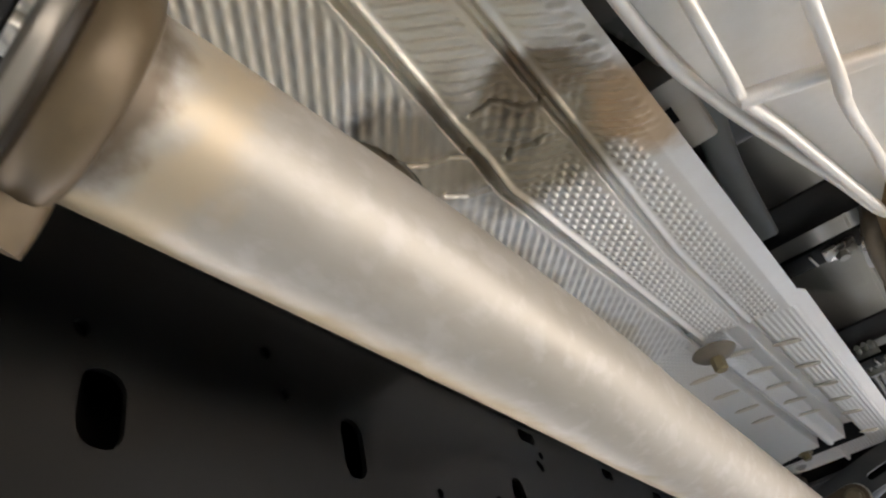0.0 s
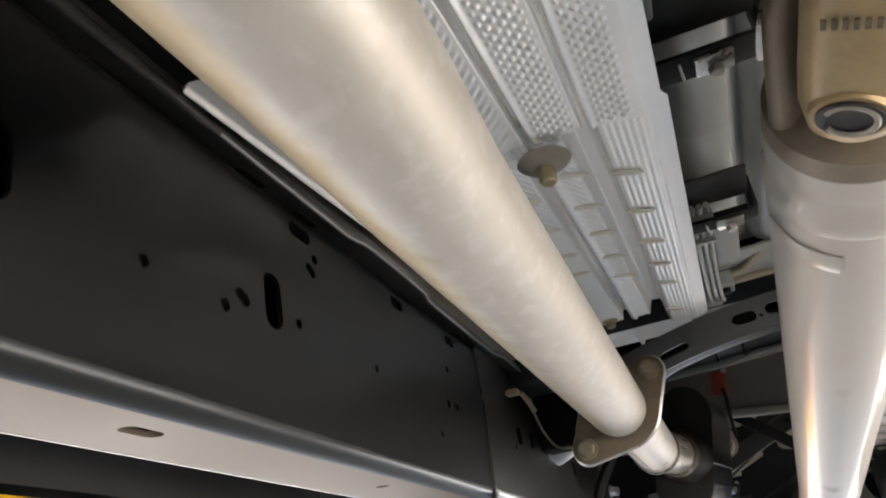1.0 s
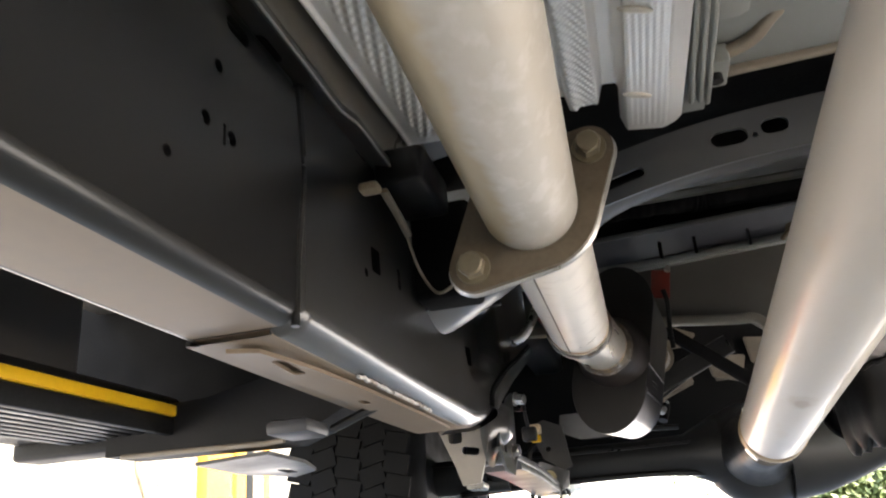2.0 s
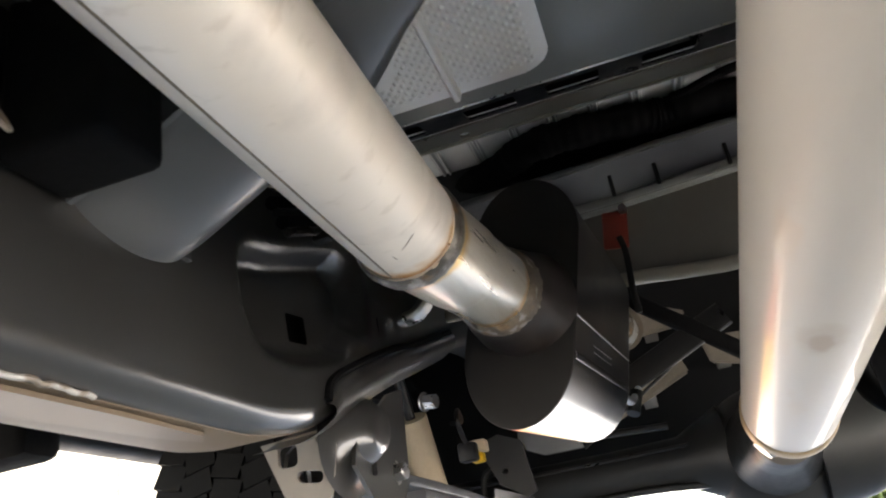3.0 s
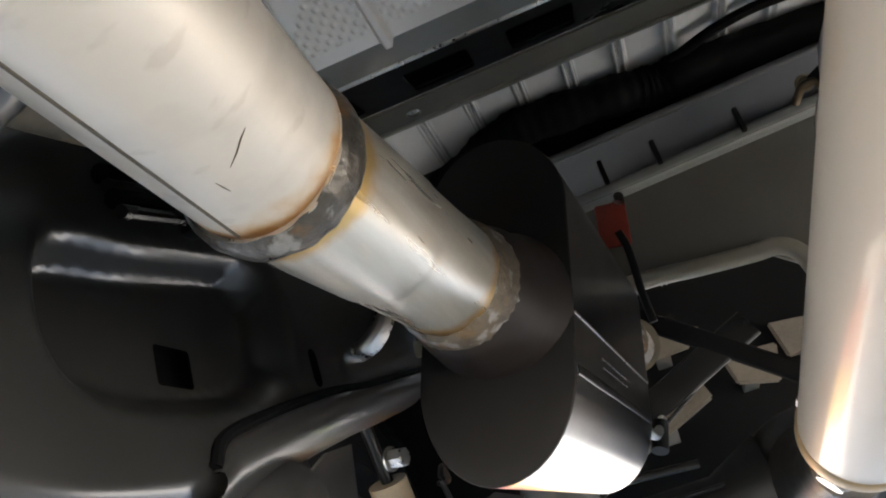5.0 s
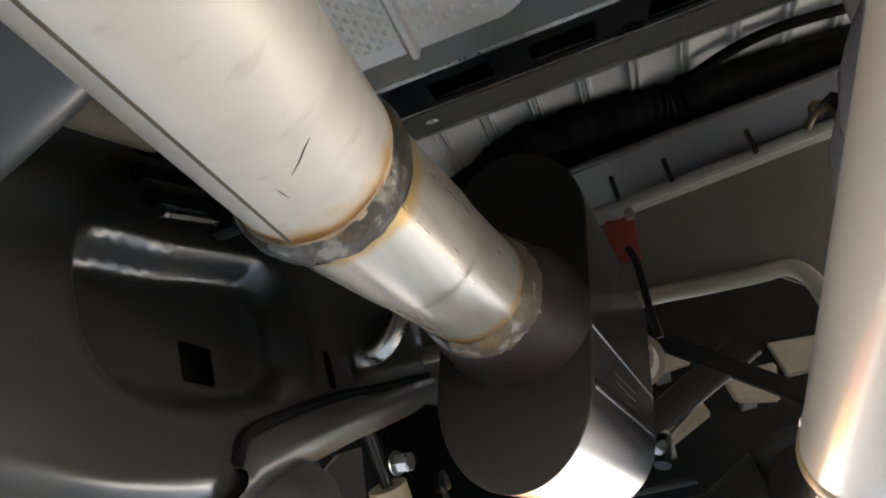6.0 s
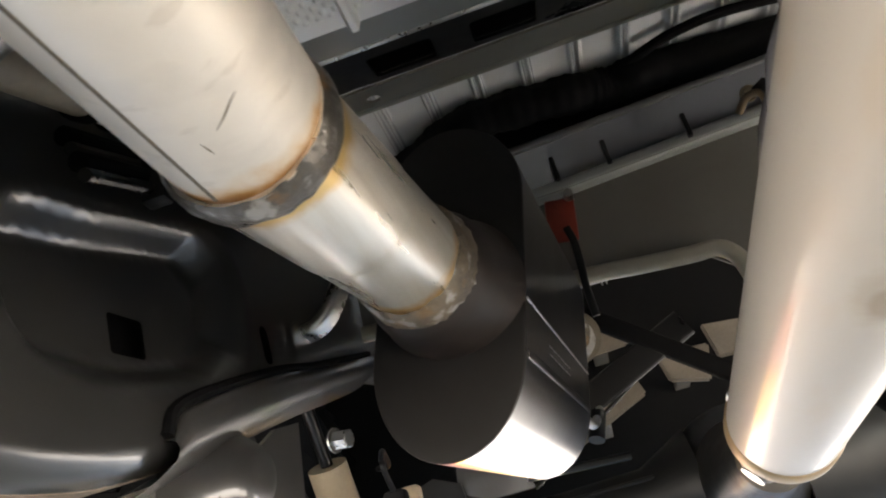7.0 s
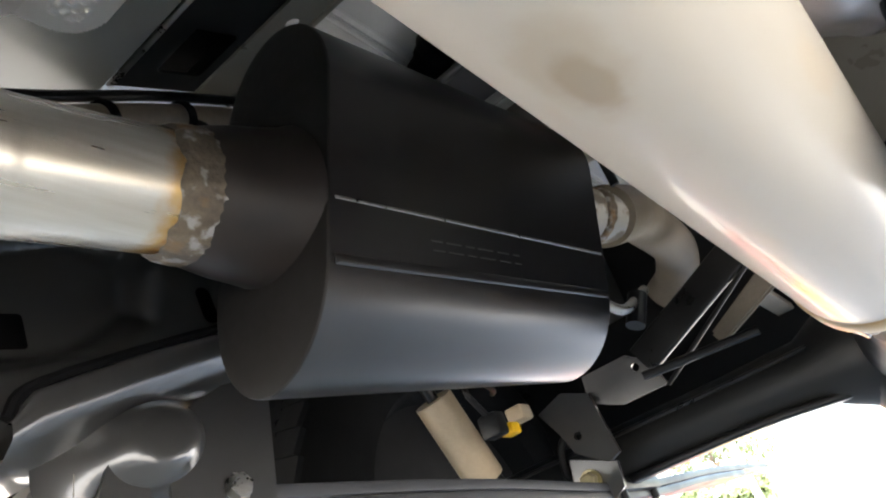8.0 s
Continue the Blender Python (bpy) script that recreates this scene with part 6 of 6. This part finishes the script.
part("rail_bracket", sweep(smooth_line([(-0.368, 2.00, 0.598), (-0.352, 2.0, 0.601), (-0.338, 2.0, 0.612), (-0.325, 2.0, 0.632), (-0.312, 2.0, 0.655)], 5), stadium(0.012, 0.030, 0.005, 4), up=(0, 1, 0)), STEEL, hanger, "small plated tab")

hoses = holder("fuel_hoses", label="steel fuel pipe with black rubber clamps above the rail", category="hose")
pipe_line = smooth_line([(-0.33, 1.50, 0.560), (-0.335, 1.57, 0.590), (-0.338, 1.65, 0.625), (-0.342, 1.75, 0.670), (-0.345, 1.87, 0.730), (-0.345, 2.02, 0.79)], 8)
part("filler_pipe", tube(pipe_line, 0.0135, 20), DUSTY, hoses, "dusty steel filler pipe")
for k in (14, 17, 28, 33):
    p, q = pipe_line[k], pipe_line[k + 1]
    part("rubber_clamp", tube([p, p + (q - p).normalized() * 0.008], 0.0165, 20), HOSE, hoses, "black rubber clamp")
part("clamp_screw", hexbolt(pipe_line[16] + Vector((0.010, 0, -0.012)), (0.4, 0, -1), 0.005, 0.004), STEEL, hoses)
for k, (dz, r, mat) in enumerate(((-0.026, 0.006, HOSE), (-0.036, 0.004, DARKBAR), (-0.046, 0.006, HOSE), (-0.056, 0.004, DARKBAR), (0.022, 0.005, DARKBAR))):
    part("small_line", tube([p + Vector((0.004 * k - 0.01, 0.0, dz)) for p in pipe_line[14:]], r, 10), mat, hoses)
for k in (20, 27, 34):
    part("line_clip", box(-0.008, 0.008, -0.006, 0.006, -0.045, 0.012, 0.002, m=Matrix.Translation(pipe_line[k] + Vector((0.004, 0, -0.022)))), BLACK, hoses)
part("red_sleeve", tube([(-0.318, 2.04, 0.658), (-0.313, 2.04, 0.652), (-0.296, 2.04, 0.628), (-0.293, 2.04, 0.624)], 1, 20, [0.009, 0.012, 0.012, 0.006]), RED, hoses, "dull red sleeve")

clips = holder("wire_clip", label="tan plastic clip with a pale wire near the flange", category="clip")
part("clip", box(-0.362, -0.345, 1.228, 1.243, 0.553, 0.561, 0.003), TAN, clips)
part("strap", sweep(smooth_line([(-0.345, 1.245, 0.558), (-0.348, 1.29, 0.556), (-0.350, 1.33, 0.550)], 5), stadium(0.007, 0.004, 0.0015, 3)), DUSTY, clips)
part("wire", tube(smooth_line([(-0.352, 1.33, 0.550), (-0.35, 1.36, 0.525), (-0.335, 1.36, 0.500), (-0.305, 1.30, 0.484), (-0.285, 1.24, 0.472), (-0.262, 1.20, 0.462), (-0.235, 1.195, 0.452)], 8), 0.0015, 8), DUSTY, clips, "thin pale wire")
part("black_block", box(-0.362, -0.315, 1.27, 1.36, 0.575, 0.612, 0.006, 3), BLACK, clips)
# Near-black block added to paint the shaded space behind the clip.
part("dark_fill", box(-0.362, -0.300, 1.376, 1.425, 0.50, 0.60, 0.006, 3), VOID, clips)

shock = holder("shock_absorber", label="tan shock absorber tube leaning beside the axle", category="shock absorber")
part("dust_tube", tube([(-0.50, 2.374, 0.558), (-0.50, 2.40, 0.512), (-0.50, 2.440, 0.443)], 0.028, 32), TAN, shock)
part("upper_rod", tube([(-0.50, 2.27, 0.738), (-0.50, 2.376, 0.555)], 0.009, 16), DARKBAR, shock)
part("shock_body", tube([(-0.50, 2.435, 0.452), (-0.50, 2.462, 0.405)], 0.023, 28), AXLE, shock)
part("rod_eye", tube([(-0.525, 2.468, 0.392), (-0.475, 2.468, 0.392)], 0.018, 24), AXLE, shock)
plug = holder("sensor_plug", label="black sensor plug with a yellow lock and looped wire", category="plug")
part("body", box(-0.415, -0.385, 2.325, 2.350, 0.462, 0.492, 0.005), BLACK, plug)
part("yellow_lock", box(-0.400, -0.380, 2.347, 2.368, 0.461, 0.476, 0.003), YELLOW, plug, "yellow lock tab")
part("white_block", box(-0.410, -0.384, 2.392, 2.420, 0.484, 0.504, 0.003), TAN, plug, "pale connector block")
part("wire", tube(smooth_line([(-0.40, 2.33, 0.49), (-0.40, 2.30, 0.52), (-0.405, 2.33, 0.545), (-0.42, 2.40, 0.54), (-0.45, 2.45, 0.55)], 6), 0.004, 8), BLACK, plug)

# struts behind the muffler
for a, b, w, h, lab in (((-0.26, 2.55, 0.520), (0.06, 2.55, 0.657), 0.014, 0.046, "wide black flat strut above the rear axle"), ((-0.24, 2.47, 0.481), (-0.09, 2.497, 0.476), 0.014, 0.011, "thin black rod above the rear axle"), ((-0.10, 2.55, 0.728), (0.16, 2.55, 0.508), 0.020, 0.030, "black steel strut beside the shaft")):
    s = holder("strut", label=lab, category="strut", group="struts above the axle")
    part("bar", sweep([a, b], stadium(w, h, w * 0.3, 4)), VOID if h == 0.030 else DARKBAR, s)
    if h > 0.04:
        # Lighter bar draws the highlight line along the strut's lower edge.
        part("edge_bar", sweep([Vector(a) + Vector((0.02, 0.004, -0.044)), Vector(b) + Vector((-0.08, 0.004, -0.052))], stadium(0.006, 0.006, 0.002, 3)), AXLE, s, "thin lighter bar painted as an edge highlight")
# Near-black sheet added to paint the shaded space behind the muffler.
tagged(link_bm("rear_panel", box(-0.80, 0.90, 2.93, 2.95, 0.462, 0.93, 0.003), REAR_DARK), "added near-black sheet filling the space above the axle", "panel", kind="structure")
for k, (pts, y) in enumerate((([(-0.13, 0.80), (0.01, 0.735), (-0.02, 0.705), (-0.135, 0.70)], 2.76), ([(-0.20, 0.560), (-0.03, 0.648), (-0.018, 0.606), (-0.19, 0.535)], 2.75), ([(0.02, 0.675), (0.12, 0.668), (0.10, 0.600), (0.03, 0.618)], 2.77), ([(0.14, 0.74), (0.30, 0.72), (0.28, 0.66), (0.15, 0.665)], 2.90))):
    b = holder("rear_bracket", label="dusty brown stamped bracket above the axle", category="bracket", group="brackets above the axle")
    bm = plate(pts, [], 0.012, Matrix(((1, 0, 0, 0), (0, 0, -1, y), (0, 1, 0, 0), (0, 0, 0, 1))))
    bmesh.ops.bevel(bm, geom=[e for e in bm.edges if e.calc_face_angle(0) > 0.5], offset=0.004, segments=2, affect="EDGES")
    part("plate", bm, DUSTY, b)
    cx = sum(p[0] for p in pts) / len(pts)
    cz = sum(p[1] for p in pts) / len(pts)
    part("arm", box(cx - 0.015, cx + 0.015, y, 2.932, cz - 0.006, cz + 0.006, 0.002), DUSTY, b)

# ---- wheel ----
def wheel(x0, x1, label):
    w = holder("wheel", label=label, category="wheel", group="rear wheels")
    bm = bmesh.new()
    xm, hw, R0 = (x0 + x1) / 2, abs(x1 - x0) / 2, 0.405
    prof = [(-0.6, 0.24), (-0.92, 0.26), (-1.0, 0.31), (-0.97, 0.36), (-0.86, 0.392), (-0.7, 0.403), (0, R0), (0.7, 0.403), (0.86, 0.392), (0.97, 0.36), (1.0, 0.31), (0.92, 0.26), (0.6, 0.24)]
    n = 72
    rings = []
    for k in range(n):
        a = 2 * math.pi * k / n
        rings.append([bm.verts.new((xm + u * hw, AY + r * math.cos(a), AZ - 0.02 + r * math.sin(a))) for u, r in prof])
    for k in range(n):
        for j in range(len(prof) - 1):
            bm.faces.new((rings[k][j], rings[k][j + 1], rings[(k + 1) % n][j + 1], rings[(k + 1) % n][j]))
    t = part("tyre", bm, RUBBER, w)
    bm = bmesh.new()
    for k in range(60):
        a = 2 * math.pi * (k + 0.5) / 60
        for j, u in enumerate((-0.78, -0.40, 0.0, 0.40, 0.78)):
            aa = a + (0.03 if j % 2 else -0.02)
            m = Matrix.Translation((xm + u * hw, AY + R0 * math.cos(aa), AZ - 0.02 + R0 * math.sin(aa))) @ Euler((aa - math.pi / 2, 0, 0)).to_matrix().to_4x4()
            q = bmesh.ops.create_cube(bm, size=1.0)["verts"]
            bmesh.ops.scale(bm, vec=(hw * 0.385, 0.039, 0.010), verts=q)
            bmesh.ops.rotate(bm, matrix=Euler((0, 0, 0.25 * (1 if j % 2 else -1))).to_matrix(), verts=q)
            bmesh.ops.transform(bm, matrix=m, verts=q)
    part("tread", bm, RUBBER, t, "blocky off-road tread", 30)
    part("rim", tube([(xm - hw * 0.62, AY, AZ - 0.02), (xm - hw * 0.6, AY, AZ - 0.02), (xm + hw * 0.6, AY, AZ - 0.02)], 1, 48, [0.10, 0.24, 0.245]), MATT, w)
    return w
wheel(-0.90, -0.63, "black off-road tyre on the near rear wheel")
wheel(1.02, 0.75, "black off-road tyre on the far rear wheel")

# ---- running board and sill ----
tagged(link_bm("wheel_arch_liner", box(-0.95, -0.55, 1.60, 1.64, 0.425, 0.95, 0.01), VOID), "black wheel arch liner behind the step", "liner", kind="structure")
board = holder("running_board", label="black ribbed running board with a yellow stripe", category="running board")
part("core", box(-0.86, -0.650, -0.9, 1.44, 0.418, 0.450, 0.010, 3), MATT, board)
for k in range(8):
    part("rib", box(-0.668 - 0.016 * k, -0.658 - 0.016 * k, -0.9, 1.42, 0.410, 0.419, 0.002), BLACK, board)
part("inner_edge", box(-0.650, -0.640, -0.9, 1.425, 0.405, 0.424, 0.002), MATT, board)
part("stripe", box(-0.650, -0.637, -0.9, 1.425, 0.4245, 0.436, 0.002), YELLOW, board, "yellow edge stripe")
part("end_cap", box(-0.86, -0.645, 1.425, 1.47, 0.400, 0.430, 0.006, 3), MATT, board)
arm = part("rear_bracket", plate([(-0.72, 0.390), (-0.516, 0.386), (-0.470, 0.402), (-0.450, 0.412), (-0.450, 0.470), (-0.60, 0.440), (-0.72, 0.436)], [], 0.06, Matrix(((1, 0, 0, 0), (0, 0, -1, 1.465), (0, 1, 0, 0), (0, 0, 0, 1)))), MATT, board, "black step bracket arm")
part("worn_edge", tube([(-0.70, 1.405, 0.3885), (-0.61, 1.404, 0.387), (-0.534, 1.403, 0.385), (-0.512, 1.400, 0.386)], 0.0028, 8), DUSTY, arm, "pale worn lower edge")
part("bottom_plate", plate([(-0.622, 1.420), (-0.526, 1.395), (-0.535, 1.50), (-0.561, 1.589), (-0.612, 1.640), (-0.640, 1.544)], [moved(stadium(0.014, 0.05, 0.005, 4), -0.585, 1.56, 10)], 0.004, Matrix.Translation((0, 0, 0.373))), SPRING, board, "grey bottom plate of the step bracket")
part("bracket_foot", box(-0.505, -0.462, 1.345, 1.400, 0.383, 0.397, 0.005), SPRING, board, "worn bracket foot")
for a, b in (((-0.413, 1.40, 0.408), (-0.468, 1.42, 0.394)),):
    part("brace_rod", tube([a, b], 0.0045, 10), AXLE, board)
for yy in (0.35,):
    part("bracket", sweep(smooth_line([(-0.445, yy + 0.10, 0.50), (-0.475, yy + 0.11, 0.46), (-0.51, yy + 0.13, 0.425), (-0.57, yy + 0.14, 0.412), (-0.68, yy + 0.14, 0.41)], 6), stadium(0.13, 0.010, 0.004, 3), up=(1, 0, 1)), DARKBAR, board, "curved steel step bracket")
    part("brace_rod", tube([(-0.45, yy + 0.22, 0.47), (-0.53, yy + 0.19, 0.405)], 0.006, 10), STEEL, board)
tagged(link_bm("body_sill", box(-0.90, -0.70, -1.6, 1.335, 0.45, 0.76, 0.012, 3), SILL_GREY), "grey underside of the body sill", "sill", kind="structure")
# Plain bed sides and far sill, added to shade the underside.
tagged(link_bm("bed_side", box(-0.96, -0.90, 1.62, 3.4, 0.56, 1.2, 0.02, 3), MATT), "plain dark bed side added to shade the underside", "bed side", kind="structure")
tagged(link_bm("bed_side", box(1.05, 1.11, 1.62, 3.4, 0.64, 1.2, 0.02, 3), MATT), "plain dark far bed side added to shade the underside", "bed side", kind="structure")
tagged(link_bm("body_sill", box(0.85, 1.05, -1.6, 1.60, 0.50, 0.76, 0.03, 3), MATT), "plain far body sill added to shade the underside", "sill", kind="structure")
# Unseen block added ahead of the camera to darken the front underside.
tagged(link_bm("front_light_blocker", box(-0.9, 1.0, -1.7, -0.55, 0.20, 0.76, 0.03, 3), MATT), "unseen dark block added to hold back light from ahead", "underbody", kind="structure")

# ---- outside ----
POSTS = ((7.49, 7.96, 0.12, YELLOW_PAINT, "yellow painted steel post by the wall"), (7.965, 8.055, 0.08, STEEL, "narrow grey steel strip between yellow posts"), (8.06, 8.25, 0.12, YELLOW_PAINT, "yellow painted steel post by the wall"), (8.27, 8.44, 0.10, MATT, "dark steel post by the wall"), (8.45, 8.64, 0.12, DUSTY, "brown dusty post by the wall"), (8.65, 8.80, 0.12, YELLOW_PAINT, "narrow yellow painted post by the wall"))
for y0, y1, d, mat, lb in POSTS:
    tagged(link_bm("gate_post", box(-4.40, -4.40 + d, y0, y1, 0.0, 3.2, 0.01), mat), lb, "post", group="posts by the wall")
for z in (0.45, 0.94, 1.43, 1.92):
    tagged(link_bm("trim_wall_joint", box(-4.402, -4.396, -2, 7.47, z, z + 0.012, 0), DUSTY), "shadowed joint line of the wall", "wall joint", kind="structure")
for y in (1.5, 3.5, 5.57, 9.2):
    tagged(link_bm("trim_wall_joint", box(-4.402, -4.395, y, y + 0.03, 0.0, 3.4, 0), DUSTY), "shadowed upright joint of the wall", "wall joint", kind="structure")
tagged(link_bm("wall_hose", tube(smooth_line([(-4.36, 6.75, 0.0), (-4.36, 6.74, 0.7), (-4.36, 6.63, 0.97), (-4.36, 6.56, 1.11), (-4.36, 6.52, 1.7)], 8), 0.05, 12), TAN), "tan hose hanging on the wall", "hose")
tagged(link_bm("wall_cable", tube(smooth_line([(-4.37, 6.80, 0.0), (-4.37, 6.81, 0.7), (-4.37, 6.92, 1.01), (-4.37, 7.06, 1.12), (-4.37, 7.3, 1.25), (-4.37, 7.4, 1.7)], 8), 0.022, 10), DUSTY), "dull brown cable hanging on the wall", "cable")


def tree(x, y, h, r, seed):
    """A tapered trunk with limbs and a crown of many small leaf cards set at all angles."""
    rnd = random.Random(seed)
    t = holder("tree", label="leafy green tree beyond the yard", category="tree", group="trees beyond the yard")
    trunk = [tube(smooth_line([(x, y, 0), (x + rnd.uniform(-.1, .1), y, h * 0.3), (x + rnd.uniform(-.2, .2), y, h * 0.6), (x, y, h * 0.85)], 4), 1, 10, [0.16 * (1 - 0.065 * k) for k in range(13)])]
    tips = []
    for k in range(11):
        a, z0 = rnd.uniform(0, 6.28), h * rnd.uniform(0.15, 0.7)
        l = r * rnd.uniform(0.6, 1.0)
        tip = Vector((x + math.cos(a) * l, y + math.sin(a) * l, z0 + l * rnd.uniform(0.2, 0.8)))
        trunk.append(tube(smooth_line([(x, y, z0), Vector((x, y, z0)).lerp(tip, 0.5) + Vector((0, 0, 0.1)), tip], 3), 1, 7, [0.05, 0.042, 0.035, 0.028, 0.02, 0.014, 0.008]))
        tips.append(tip)
    part("trunk", bm_join(trunk), BARK, t)
    co, fa = [], []
    for tip in tips + [Vector((x, y, h * 0.8)), Vector((x, y, h * 0.95))]:
        for q in range(330):
            d = Vector((rnd.gauss(0, 1), rnd.gauss(0, 1), rnd.gauss(0, 0.8)))
            p = tip + d * (r * 0.26)
            u = Vector((rnd.gauss(0, 1), rnd.gauss(0, 1), rnd.gauss(0, 1))).normalized()
            v = u.orthogonal().normalized()
            k, s = len(co), rnd.uniform(0.08, 0.17)
            co += [p - u * s, p + v * s * 0.5, p + u * s, p - v * s * 0.5]
            fa.append((k, k + 1, k + 2, k + 3))
    me = bpy.data.meshes.new("crown")
    me.from_pydata([tuple(c) for c in co], [], fa)
    me.materials.append(LEAF)
    o = new("crown", me)
    o.parent = t
tagged(link_bm("lawn", box(-2.5, 40, 12.5, 60, 0.0, 0.04, 0.02), GRASS), "sunlit grass beyond the yard", "lawn", kind="structure")
# Unseen block of made-up form, added for red and yellow reflections on the shaft.
chest = holder("red_yellow_block", label="unseen low red and yellow block mirrored in the shaft", category="chest")
part("body", box(-1.10, -0.78, 4.28, 4.55, 0.0, 0.30, 0.02, 3), RED_BOX, chest)
part("yellow_end", box(-0.778, -0.60, 4.30, 4.53, 0.0, 0.28, 0.02, 3), YELLOW, chest, "yellow end")
for k, (x, y, h, r) in enumerate(((-12.6, 44.0, 7.0, 2.6), (4.0, 46.0, 6.0, 3.2), (10.5, 45.0, 6.6, 3.2), (17.0, 46.0, 7.0, 3.4))):
    tree(x, y, h, r, k + 5)
def hedge(x0, x1, y, h, seed):
    """A hedge: an uneven woody core under a thick coat of small leaves."""
    rnd = random.Random(seed)
    o = holder("hedge", label="dense sunlit green hedge beyond the yard", category="hedge", group="hedges beyond the yard")
    stems = [tube(smooth_line([(x, y, 0), (x + rnd.uniform(-0.2, 0.2), y + rnd.uniform(-0.2, 0.2), h * 0.5), (x + rnd.uniform(-0.4, 0.4), y + rnd.uniform(-0.3, 0.3), h * 0.9)], 3), 0.04, 6) for x in np.arange(x0, x1, 0.6)]
    part("stems", bm_join(stems), BARK, o)
    co, fa = [], []
    for q in range(int((x1 - x0) * 2200)):
        x = rnd.uniform(x0, x1)
        top = h * (0.86 + 0.10 * math.sin(x * 1.7) + 0.06 * math.sin(x * 4.3))
        c = Vector((x, y + rnd.gauss(0, 0.35), top * rnd.random() ** 0.8))
        u = Vector((rnd.gauss(0, 1), rnd.gauss(0, 1), rnd.gauss(0, 1))).normalized()
        v = u.orthogonal().normalized()
        k, w = len(co), rnd.uniform(0.09, 0.17)
        co += [c - u * w, c + v * w * 0.6, c + u * w, c - v * w * 0.6]
        fa.append((k, k + 1, k + 2, k + 3))
    me = bpy.data.meshes.new("foliage")
    me.from_pydata([tuple(c) for c in co], [], fa)
    me.materials.append(LEAF)
    o2 = new("foliage", me)
    o2.parent = o
hedge(4.6, 12.5, 30.0, 2.0, 3)
hedge(-10.2, -7.2, 30.5, 2.7, 4)
tagged(link_bm("lamp_pole", tube([(-3.1, 13.6, 0), (-3.25, 13.6, 4.5)], 1, 14, [0.06, 0.045]), STEEL), "thin pale metal pole", "pole")
